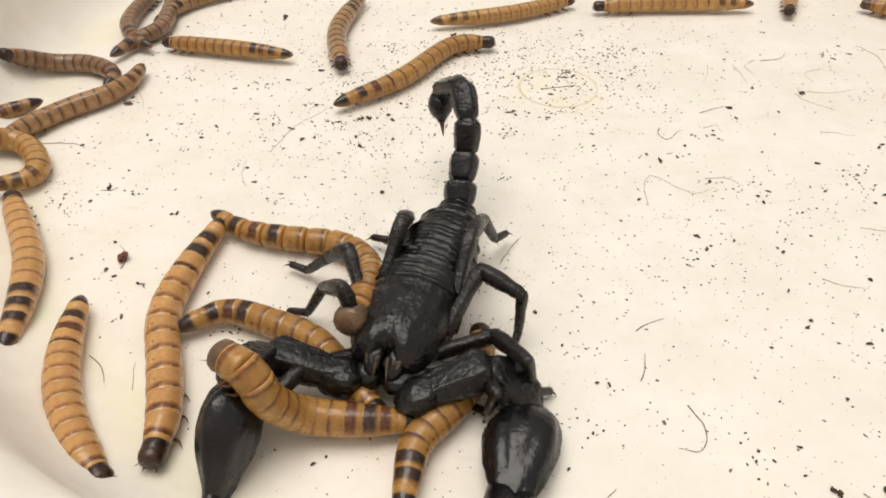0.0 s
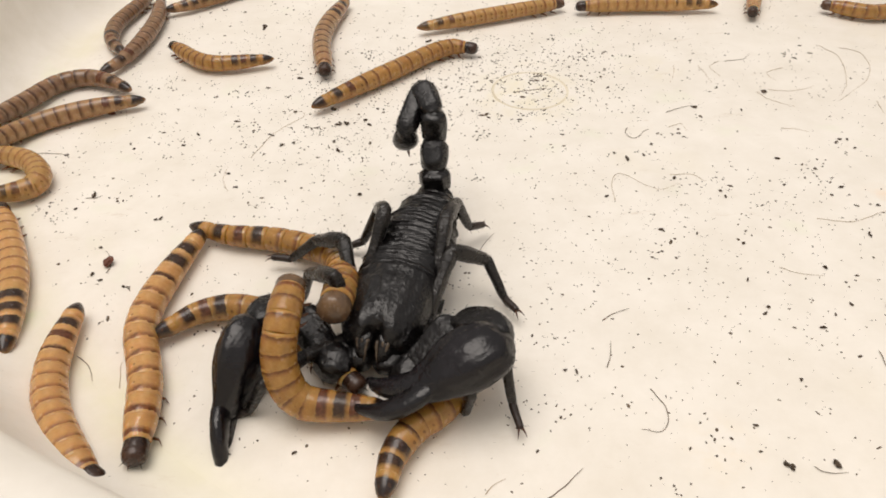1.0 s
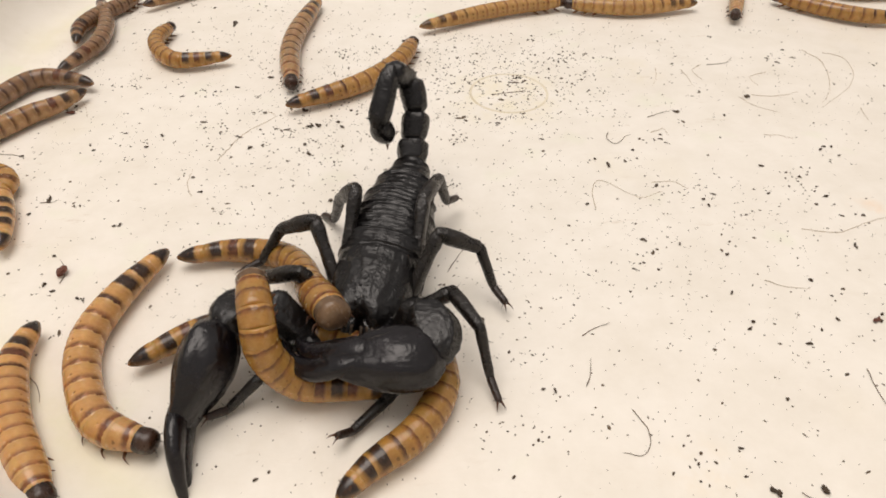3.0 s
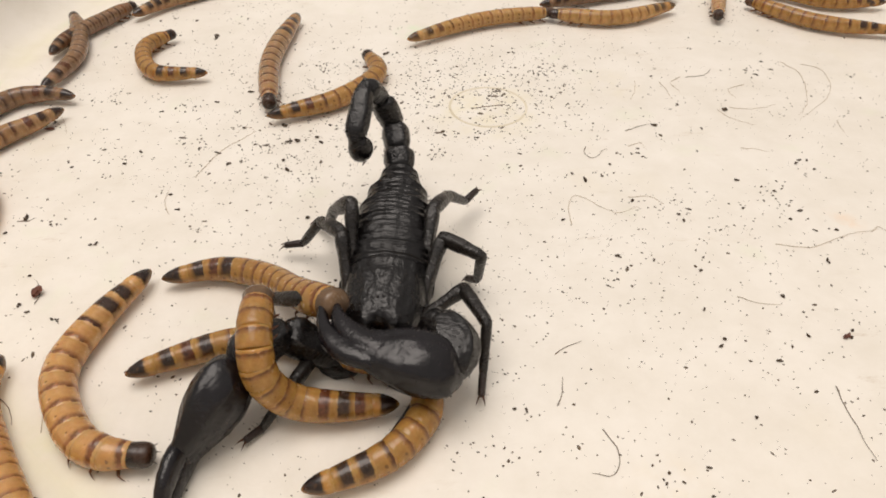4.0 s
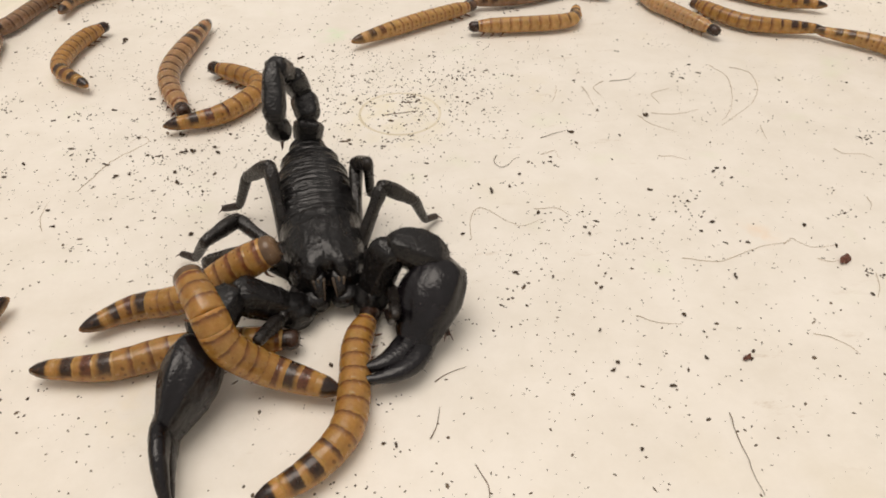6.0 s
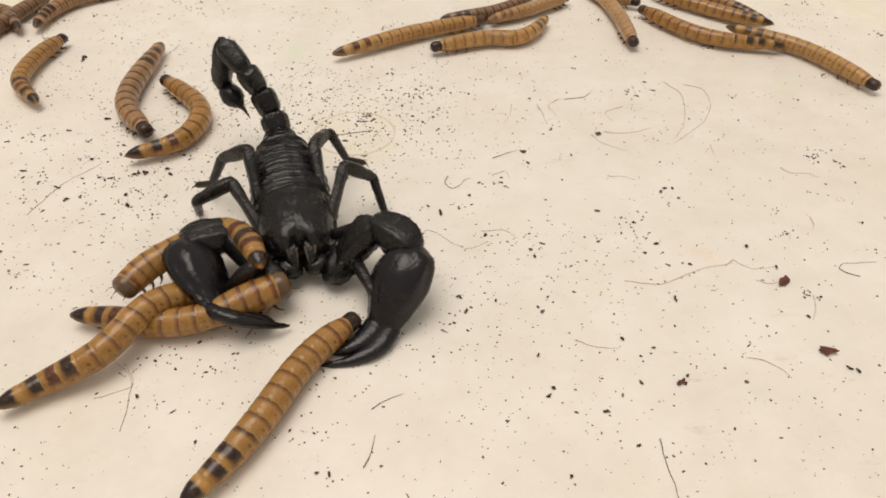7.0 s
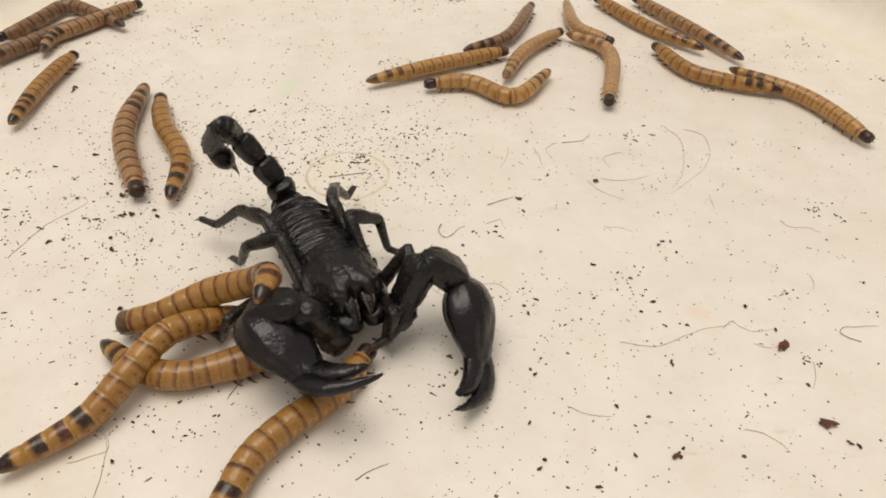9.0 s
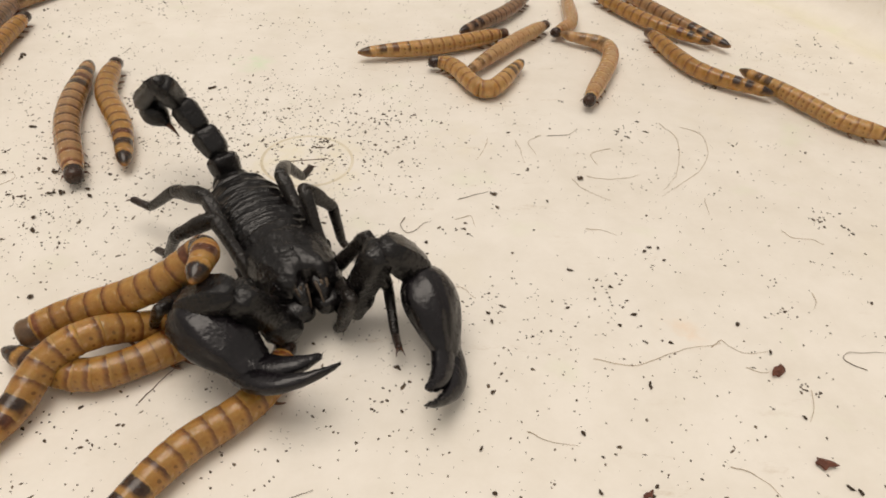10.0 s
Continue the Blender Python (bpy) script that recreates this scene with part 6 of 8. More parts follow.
    crawl(worms[16], [
        (0, [V((-15.0, 198.4, 2.4)), V((-19.4, 177.1, 2.4)), V((-16.4, 158.0, 2.4))]),
        (1, [V((-13.3, 201.7, 2.4)), V((-17.7, 180.3, 2.4)), V((-15.2, 158.2, 2.4))]),
        (2, [V((-13.9, 202.7, 2.4)), V((-18.1, 177.8, 2.4)), V((-15.9, 152.8, 2.4))]),
        (3.5, [V((-13.7, 198.7, 2.4)), V((-17.9, 172.2, 2.4)), V((-15.5, 151.1, 2.4))]),
        (4.5, [V((-14.9, 195.9, 2.4)), V((-18.4, 172.5, 2.4)), V((-16.1, 147.9, 2.4))]),
        (5.5, [V((-14.4, 195.9, 2.4)), V((-19.1, 168.9, 2.4)), V((-12.4, 149.3, 2.4))]),
        (6, [V((-14.8, 195.0, 2.4)), V((-19.0, 168.1, 2.4)), V((-11.8, 148.8, 2.4))]),
        (7.5, [V((-16.2, 190.6, 2.4)), V((-17.7, 163.8, 2.4)), V((-9.6, 150.3, 2.4))]),
        (9, [V((-16.7, 187.0, 2.4)), V((-16.5, 165.8, 2.4)), V((-7.9, 142.0, 2.4))]),
        (10, [V((-17.4, 183.3, 2.4)), V((-14.4, 160.2, 2.4)), V((-6.2, 139.2, 2.4))]),
    ])
    crawl(worms[17], [
        (0, [V((-15.1, 141.5, 2.4)), V((-2.3, 151.6, 2.4)), V((9.4, 167.7, 2.4)), V((20.5, 169.5, 2.4))]),
        (1, [V((-15.5, 143.4, 2.4)), V((0.4, 157.7, 2.4)), V((14.4, 169.7, 2.4)), V((22.6, 168.2, 2.4))]),
        (2, [V((-14.0, 142.2, 2.4)), V((1.1, 155.8, 2.4)), V((11.5, 167.2, 2.4)), V((22.1, 168.1, 2.4))]),
        (3.5, [V((-14.8, 144.8, 2.4)), V((-0.3, 151.6, 2.4)), V((8.6, 163.4, 2.4)), V((8.8, 175.5, 2.4))]),
        (4.5, [V((-13.8, 147.1, 2.4)), V((-0.9, 152.6, 2.4)), V((7.7, 164.1, 2.4)), V((1.6, 173.1, 2.4))]),
        (5.5, [V((-14.6, 146.0, 2.4)), V((-2.3, 150.7, 2.4)), V((4.8, 162.6, 2.4)), V((-6.6, 171.1, 2.4))]),
        (6, [V((-14.0, 145.2, 2.4)), V((-3.5, 149.5, 2.4)), V((2.3, 161.4, 2.4)), V((-10.2, 170.9, 2.4))]),
        (7.5, [V((-10.6, 141.2, 2.4)), V((-2.2, 146.1, 2.4)), V((-1.1, 157.8, 2.4)), V((-12.1, 175.4, 2.4))]),
        (9, [V((-1.5, 141.8, 2.4)), V((-1.9, 155.1, 2.4)), V((-8.6, 169.3, 2.4)), V((-12.0, 182.6, 2.4))]),
        (10, [V((0.5, 145.8, 2.4)), V((-3.3, 157.6, 2.4)), V((-10.5, 172.0, 2.4)), V((-12.0, 185.7, 2.4))]),
    ])
    crawl(worms[18], [
        (0, [V((5.6, 182.0, 2.4)), V((24.5, 185.8, 2.4)), V((42.7, 194.3, 2.4))]),
        (1, [V((8.5, 182.6, 2.4)), V((29.0, 189.4, 2.4)), V((48.3, 195.6, 2.4))]),
        (2, [V((10.3, 181.7, 2.4)), V((26.6, 187.0, 2.4)), V((49.9, 193.0, 2.4))]),
        (3.5, [V((17.0, 182.7, 2.4)), V((37.7, 193.1, 2.4)), V((57.1, 197.8, 2.4))]),
        (4.5, [V((16.9, 182.4, 2.4)), V((35.2, 192.9, 2.4)), V((56.7, 196.3, 2.4))]),
        (5.5, [V((21.3, 183.1, 2.4)), V((39.1, 193.3, 2.4)), V((58.8, 203.7, 2.4))]),
        (6, [V((23.8, 182.7, 2.4)), V((41.2, 194.2, 2.4)), V((55.6, 202.5, 2.4))]),
        (7.5, [V((31.1, 186.2, 2.4)), V((52.2, 196.5, 2.4)), V((74.1, 203.6, 2.4))]),
        (9, [V((38.9, 189.8, 2.4)), V((57.2, 198.1, 2.4)), V((76.8, 206.5, 2.4))]),
        (10, [V((43.2, 194.5, 2.4)), V((61.9, 199.5, 2.4)), V((79.9, 209.1, 2.4))]),
    ])
    crawl(worms[19], [
        (0, [V((88.6, 189.7, 2.4)), V((67.0, 190.5, 2.4)), V((47.0, 189.7, 2.4))]),
        (1, [V((88.9, 191.3, 2.4)), V((67.1, 193.0, 2.4)), V((51.0, 192.7, 2.4))]),
        (2, [V((86.7, 189.6, 2.4)), V((69.2, 189.9, 2.4)), V((50.9, 191.8, 2.4))]),
        (3.5, [V((89.7, 195.0, 2.4)), V((71.4, 191.4, 2.4)), V((54.4, 196.0, 2.4))]),
        (4.5, [V((90.7, 203.7, 2.4)), V((74.1, 193.0, 2.4)), V((55.1, 195.7, 2.4))]),
        (5.5, [V((83.9, 198.2, 2.4)), V((69.5, 192.9, 2.4)), V((53.1, 190.2, 2.4))]),
        (6, [V((83.0, 199.1, 2.4)), V((78.2, 190.9, 2.4)), V((52.6, 188.9, 2.4))]),
        (7.5, [V((87.4, 203.6, 2.4)), V((77.6, 191.6, 2.4)), V((68.5, 192.1, 2.4)), V((52.9, 185.8, 2.4))]),
        (9, [V((85.4, 193.4, 2.4)), V((74.2, 180.2, 2.4)), V((63.8, 188.5, 2.4)), V((51.7, 187.2, 2.4))]),
        (10, [V((81.1, 191.7, 2.4)), V((71.1, 177.4, 2.4)), V((62.8, 190.3, 2.4)), V((49.4, 187.5, 2.4))]),
    ])
    crawl(worms[20], [
        (4.5, [V((54.6, 202.5, 2.4)), V((69.5, 207.4, 2.4)), V((85.7, 212.1, 2.4))]),
        (5.5, [V((55.5, 202.9, 2.4)), V((75.4, 206.9, 2.4)), V((93.5, 213.5, 2.4))]),
        (6, [V((54.2, 204.5, 2.4)), V((70.5, 207.6, 2.4)), V((90.3, 216.9, 2.4))]),
        (7.5, [V((59.9, 204.4, 2.4)), V((74.0, 208.2, 2.4)), V((84.3, 219.7, 2.4))]),
        (9, [V((65.5, 207.3, 2.4)), V((78.2, 215.7, 2.4)), V((89.4, 239.4, 2.4))]),
        (10, [V((68.3, 209.1, 2.4)), V((80.1, 221.3, 2.4)), V((88.6, 234.3, 2.4))]),
    ])
    crawl(worms[21], [
        (5.5, [V((94.3, 207.1, 2.4)), V((82.0, 214.6, 2.4)), V((72.6, 217.7, 2.4))]),
        (7.5, [V((96.1, 219.1, 2.4)), V((83.7, 207.6, 2.4)), V((72.8, 200.0, 2.4))]),
        (9, [V((94.8, 219.5, 2.4)), V((81.6, 206.4, 2.4)), V((73.8, 191.4, 2.4))]),
        (10, [V((91.8, 216.0, 2.4)), V((79.3, 201.6, 2.4)), V((68.3, 186.9, 2.4))]),
    ])
    crawl(worms[22], [
        (3.5, [V((112.5, 223.0, 2.4)), V((107.7, 209.7, 2.4)), V((101.5, 194.4, 2.4))]),
        (4.5, [V((117.3, 236.2, 2.4)), V((110.6, 217.6, 2.4)), V((104.1, 198.0, 2.4))]),
        (5.5, [V((113.1, 229.9, 2.4)), V((108.0, 212.1, 2.4)), V((102.6, 193.5, 2.4))]),
        (6, [V((104.8, 220.5, 2.4)), V((104.8, 203.6, 2.4)), V((109.2, 194.9, 2.4))]),
        (7.5, [V((101.6, 227.5, 2.4)), V((108.0, 212.2, 2.4)), V((103.3, 186.7, 2.4))]),
        (9, [V((96.7, 216.7, 2.4)), V((105.2, 204.4, 2.4)), V((97.4, 176.0, 2.4))]),
        (10, [V((95.2, 209.1, 2.4)), V((105.4, 200.6, 2.4)), V((93.6, 172.4, 2.4))]),
    ])
    crawl(worms[23], [
        (7.5, [V((116.3, 211.8, 2.4)), V((110.8, 216.2, 2.4)), V((105.1, 227.4, 2.4))]),
        (9, [V((108.0, 211.6, 2.4)), V((99.6, 222.2, 2.4)), V((100.6, 240.8, 2.4))]),
        (10, [V((92.3, 209.6, 2.4)), V((98.3, 217.4, 2.4)), V((100.5, 237.7, 2.4))]),
    ])
    crawl(worms[24], [
        (1, [V((149.7, 193.6, 2.4)), V((131.5, 182.6, 2.4)), V((118.3, 189.0, 2.4))]),
        (2, [V((144.9, 181.6, 2.4)), V((128.2, 184.5, 2.4)), V((113.4, 192.9, 2.4))]),
        (3.5, [V((143.0, 180.6, 2.4)), V((128.2, 184.9, 2.4)), V((112.8, 199.0, 2.4))]),
        (4.5, [V((144.3, 180.9, 2.4)), V((124.7, 188.9, 2.4)), V((113.0, 205.5, 2.4))]),
        (5.5, [V((144.9, 181.5, 2.4)), V((128.2, 187.3, 2.4)), V((117.5, 207.0, 2.4))]),
        (6, [V((143.4, 182.2, 2.4)), V((125.8, 187.4, 2.4)), V((116.0, 201.0, 2.4))]),
        (7.5, [V((144.8, 181.9, 2.4)), V((126.9, 189.8, 2.4)), V((114.3, 210.7, 2.4))]),
        (9, [V((143.8, 182.3, 2.4)), V((125.3, 192.1, 2.4)), V((119.5, 209.7, 2.4))]),
        (10, [V((139.1, 180.6, 2.4)), V((124.9, 192.0, 2.4)), V((118.6, 213.8, 2.4))]),
    ])
    crawl(worms[25], [
        (4.5, [V((150.9, 199.0, 2.4)), V((136.3, 199.7, 2.4)), V((127.5, 206.1, 2.4))]),
        (5.5, [V((153.1, 197.5, 2.4)), V((143.1, 202.5, 2.4)), V((133.7, 211.8, 2.4))]),
        (6, [V((151.5, 197.1, 2.4)), V((139.8, 201.7, 2.4)), V((128.5, 210.5, 2.4))]),
        (7.5, [V((146.8, 195.8, 2.4)), V((135.0, 206.7, 2.4)), V((124.1, 219.7, 2.4))]),
        (9, [V((132.5, 207.7, 2.4)), V((120.7, 223.4, 2.4)), V((110.9, 245.5, 2.4))]),
        (10, [V((133.3, 208.0, 2.4)), V((121.0, 219.6, 2.4)), V((109.2, 238.7, 2.4))]),
    ])
    crawl(worms[26], [
        (7.5, [V((147.4, 198.3, 2.4)), V((139.0, 212.6, 2.4)), V((129.7, 226.1, 2.4))]),
        (9, [V((141.7, 201.4, 2.4)), V((134.0, 221.2, 2.4)), V((123.6, 245.5, 2.4))]),
        (10, [V((138.2, 206.7, 2.4)), V((129.4, 220.4, 2.4)), V((117.4, 244.1, 2.4))]),
    ])
    crawl(worms[27], [
        (5.5, [V((144.1, 181.6, 2.4)), V((157.3, 177.6, 2.4)), V((165.1, 163.3, 2.4))]),
        (6, [V((142.9, 181.2, 2.4)), V((154.7, 172.3, 2.4)), V((161.7, 159.8, 2.4))]),
        (7.5, [V((134.1, 198.0, 2.4)), V((148.9, 182.3, 2.4)), V((155.8, 162.0, 2.4))]),
        (9, [V((136.9, 193.6, 2.4)), V((150.0, 177.7, 2.4)), V((156.0, 157.3, 2.4))]),
        (10, [V((137.4, 191.1, 2.4)), V((146.7, 175.6, 2.4)), V((152.1, 167.1, 2.4)), V((161.1, 161.6, 2.4))]),
    ])
    walk(scorpion, [(t, pose(x * MM, y * MM, z * MM, 0, pitch, yaw)) for t, x, y, z, pitch, yaw in [
        (0, 4.13, 82.19, 0.41, -2.0, -107.2),
        (0.5, 5.08, 84.38, 0.40, -0.8, -105.0),
        (1, 5.45, 85.20, 0.40, 1.3, -105.8),
        (1.5, 6.70, 88.61, 0.41, 3.0, -104.0),
        (2, 5.88, 89.47, 0.41, 2.4, -107.5),
        (3.5, 8.62, 95.26, 0.52, 9.0, -99.9),
        (4, 11.33, 95.79, 0.51, 8.5, -96.1),
        (4.5, 12.43, 97.06, 0.47, 7.1, -95.1),
        (5, 14.45, 98.99, 0.44, 5.4, -91.4),
        (5.5, 14.21, 102.48, 0.43, 4.3, -86.0),
        (6, 18.18, 110.07, 0.41, 3.2, -81.5),
        (7.5, 24.36, 123.92, 0.41, -2.0, -78.6),
        (8, 28.67, 118.71, 0.44, -5.2, -65.3),
        (8.5, 29.43, 118.63, 0.43, -4.9, -66.7),
        (9, 29.78, 118.42, 0.45, -5.8, -66.0),
        (9.5, 29.51, 118.88, 0.44, -5.4, -65.5),
        (10, 30.42, 120.76, 0.45, -5.6, -61.6),
    ]])
    tail = [
        (0, V((-18.4, -0.0, 6.6)), V((-23.1, -0.8, 10.4)), V((-27.4, -1.0, 13.8)), V((-28.4, -1.2, 19.8)), V((-33.6, -4.2, 22.2)), V((-38.7, -9.9, 16.6)), V((-33.5, -7.3, 10.0))),
        (0.5, V((-18.3, 0.0, 6.6)), V((-24.1, -1.6, 9.9)), V((-26.1, -1.5, 14.9)), V((-29.9, -2.7, 19.0)), V((-35.5, -5.7, 20.3)), V((-39.3, -11.0, 13.4)), V((-32.7, -7.4, 9.3))),
        (1, V((-18.3, 0.0, 6.6)), V((-19.4, -0.7, 13.2)), V((-24.9, -1.7, 14.8)), V((-23.7, -1.5, 20.7)), V((-29.1, -5.0, 20.8)), V((-21.1, -6.1, 16.1)), V((-25.8, -7.1, 9.0))),
        (1.5, V((-18.4, 0.0, 6.6)), V((-21.5, -0.4, 10.3)), V((-26.2, -1.0, 12.0)), V((-25.0, -1.6, 17.7)), V((-20.8, -2.9, 22.8)), V((-15.0, -5.1, 14.6)), V((-18.9, -5.0, 7.1))),
        (2, V((-18.3, 0.0, 6.6)), V((-21.7, 0.0, 10.9)), V((-21.6, 1.2, 15.7)), V((-20.1, 1.0, 21.3)), V((-15.6, -0.3, 26.0)), V((-12.6, -3.3, 15.6)), V((-17.8, -3.0, 9.0))),
        (3.5, V((-18.4, 0.0, 6.6)), V((-24.2, -1.0, 8.6)), V((-28.7, -1.2, 11.3)), V((-33.5, -3.6, 13.6)), V((-29.4, -6.2, 18.0)), V((-21.3, -6.7, 13.0)), V((-24.7, -5.6, 5.3))),
        (4, V((-18.3, 0.0, 6.6)), V((-24.6, -1.0, 8.6)), V((-30.0, -2.3, 10.0)), V((-28.7, -4.3, 15.1)), V((-24.7, -6.1, 19.8)), V((-15.7, -7.2, 14.9)), V((-18.5, -5.6, 7.1))),
        (4.5, V((-18.3, 0.0, 6.6)), V((-23.6, -0.3, 9.1)), V((-23.7, -1.1, 14.0)), V((-21.0, -2.2, 18.9)), V((-16.9, -4.2, 23.6)), V((-7.6, -5.0, 17.9)), V((-11.1, -3.3, 10.2))),
        (5, V((-18.4, -0.0, 6.6)), V((-21.5, -0.0, 10.1)), V((-20.4, -0.5, 15.2)), V((-17.5, -1.5, 20.2)), V((-13.2, -3.5, 24.9)), V((-9.3, -5.7, 13.9)), V((-12.6, -5.1, 6.1))),
        (5.5, V((-18.3, -0.0, 6.6)), V((-22.1, 1.1, 10.0)), V((-21.2, 1.1, 15.0)), V((-18.2, -0.0, 19.8)), V((-13.8, -2.3, 24.0)), V((-4.5, -3.3, 17.8)), V((-8.7, -2.2, 10.5))),
        (6, V((-18.4, 0.0, 6.6)), V((-21.0, 1.3, 10.8)), V((-25.8, 0.5, 13.4)), V((-23.7, -1.4, 18.4)), V((-19.2, -4.0, 22.3)), V((-12.2, -4.9, 15.9)), V((-16.0, -3.9, 8.4))),
        (7.5, V((-18.4, 0.0, 6.6)), V((-23.8, -1.9, 10.4)), V((-24.7, -4.1, 15.4)), V((-23.0, -6.4, 20.3)), V((-29.6, -8.2, 20.7)), V((-34.2, -10.8, 12.9)), V((-27.1, -6.5, 10.1))),
        (8, V((-18.3, -0.0, 6.6)), V((-22.8, 1.1, 11.3)), V((-23.8, -0.0, 15.4)), V((-23.0, -2.3, 21.0)), V((-19.8, -6.4, 25.6)), V((-26.8, -6.3, 18.9)), V((-28.9, -1.8, 12.1))),
        (8.5, V((-18.3, -0.0, 6.6)), V((-19.6, -1.1, 11.8)), V((-21.1, -3.8, 16.1)), V((-20.9, -6.6, 21.1)), V((-17.1, -9.9, 25.4)), V((-23.0, -10.3, 18.0)), V((-24.6, -5.6, 11.1))),
        (9, V((-18.3, -0.0, 6.6)), V((-18.5, -1.4, 12.5)), V((-21.1, -3.9, 16.3)), V((-22.4, -6.9, 21.2)), V((-18.2, -9.9, 25.3)), V((-24.1, -10.8, 17.9)), V((-25.3, -5.9, 11.1))),
        (9.5, V((-18.4, 0.0, 6.6)), V((-18.9, -1.2, 12.3)), V((-19.9, -3.6, 16.6)), V((-20.8, -6.6, 21.3)), V((-16.7, -9.9, 25.2)), V((-22.8, -10.8, 18.0)), V((-24.4, -5.9, 11.2))),
        (10, V((-18.4, 0.0, 6.6)), V((-20.3, -0.7, 11.0)), V((-24.2, -2.4, 14.5)), V((-27.8, -4.7, 19.3)), V((-24.2, -7.6, 24.0)), V((-31.0, -9.4, 17.7)), V((-24.6, -5.4, 13.7))),
    ]
    chain(tail_parts, TAIL, tail, [V((0.7, 0, 0.7))] * 4 + [V((-0.3, 0, -1))] * 2)
    root, upper, fore, hand, fingers = arms["R"]
    arm = [
        (0, V((19.6, 5.9, 3.7)), V((13.6, 14.5, 6.6)), V((16.2, 19.9, 0.8)), V((29.5, 20.1, 2.3)), V((38.4, 19.7, 7.7))),
        (0.5, V((19.6, 5.9, 3.7)), V((14.9, 12.1, 10.1)), V((17.5, 19.6, 6.8)), V((28.1, 12.7, 2.3)), V((36.4, 6.9, 4.4))),
        (1, V((19.6, 5.9, 3.7)), V((12.0, 12.2, 9.0)), V((16.8, 18.9, 10.8)), V((24.6, 8.1, 7.5)), V((26.6, -1.3, 3.4))),
        (1.5, V((19.6, 5.9, 3.7)), V((21.1, 10.2, 12.1)), V((28.0, 9.0, 6.2)), V((29.2, -5.7, 12.3)), V((25.6, -15.3, 12.7))),
        (2, V((19.6, 5.9, 3.7)), V((18.5, 11.3, 12.4)), V((27.9, 9.3, 6.7)), V((29.7, -5.2, 11.1)), V((27.5, -15.4, 9.5))),
        (3.5, V((19.6, 5.9, 3.7)), V((14.7, 9.6, 12.7)), V((22.2, 14.6, 12.2)), V((25.1, 0.1, 11.8)), V((25.7, -8.8, 6.2))),
        (4, V((19.6, 5.9, 3.7)), V((17.4, 9.9, 12.7)), V((25.4, 11.6, 11.1)), V((23.3, -2.7, 14.0)), V((17.1, -11.3, 12.9))),
        (4.5, V((19.6, 5.9, 3.7)), V((13.0, 12.9, 12.2)), V((22.2, 17.1, 10.9)), V((19.9, 0.3, 10.3)), V((18.2, -11.3, 10.0))),
        (5, V((19.6, 5.9, 3.7)), V((13.9, 14.0, 11.4)), V((19.9, 13.8, 13.4)), V((15.6, -1.2, 14.6)), V((13.2, -10.2, 11.0))),
        (5.5, V((19.6, 5.9, 3.7)), V((12.3, 14.2, 9.5)), V((19.4, 19.0, 12.2)), V((27.9, 3.6, 11.4)), V((28.1, -6.2, 7.8))),
        (6, V((19.6, 5.9, 3.7)), V((16.7, 10.8, 14.4)), V((21.0, 19.4, 8.6)), V((30.9, 10.2, 4.2)), V((38.3, 2.6, 5.0))),
        (7.5, V((19.6, 5.9, 3.7)), V((19.4, 13.5, 10.5)), V((27.2, 17.6, 9.6)), V((34.7, 9.3, 0.2)), V((41.8, 1.6, -1.2))),
        (8, V((19.6, 5.9, 3.7)), V((21.3, 10.9, 12.6)), V((21.7, 16.8, 7.1)), V((33.2, 12.0, -2.0)), V((41.6, 6.0, -3.3))),
        (8.5, V((19.6, 5.9, 3.7)), V((20.1, 10.9, 12.8)), V((20.8, 16.7, 7.2)), V((32.0, 13.6, -1.5)), V((40.8, 8.1, -3.1))),
        (9, V((19.6, 5.9, 3.7)), V((19.7, 10.9, 12.7)), V((21.4, 16.3, 6.8)), V((32.3, 13.2, -1.2)), V((40.8, 7.2, -2.7))),
        (9.5, V((19.6, 5.9, 3.7)), V((20.7, 10.3, 12.7)), V((21.5, 16.0, 6.7)), V((32.7, 12.9, -0.5)), V((41.2, 6.7, -1.5))),
        (10, V((19.6, 5.9, 3.7)), V((21.7, 9.5, 12.5)), V((22.3, 15.2, 6.4)), V((34.0, 12.8, -0.1)), V((42.8, 7.1, -0.8))),
    ]
    chain([upper, fore, hand, fingers], ARM, arm, [V((0, 0, 1))] * 4, glide((0, 13), (0.5, 14), (1, 20), (1.5, 4), (7, 4), (8, 5)), glide((7.6, 0), (8.1, -45)))
    walk(root, [(t, along(a, b, V((0, 0, 1)))) for t, a, b, *_ in arm])
    root, upper, fore, hand, fingers = arms["L"]
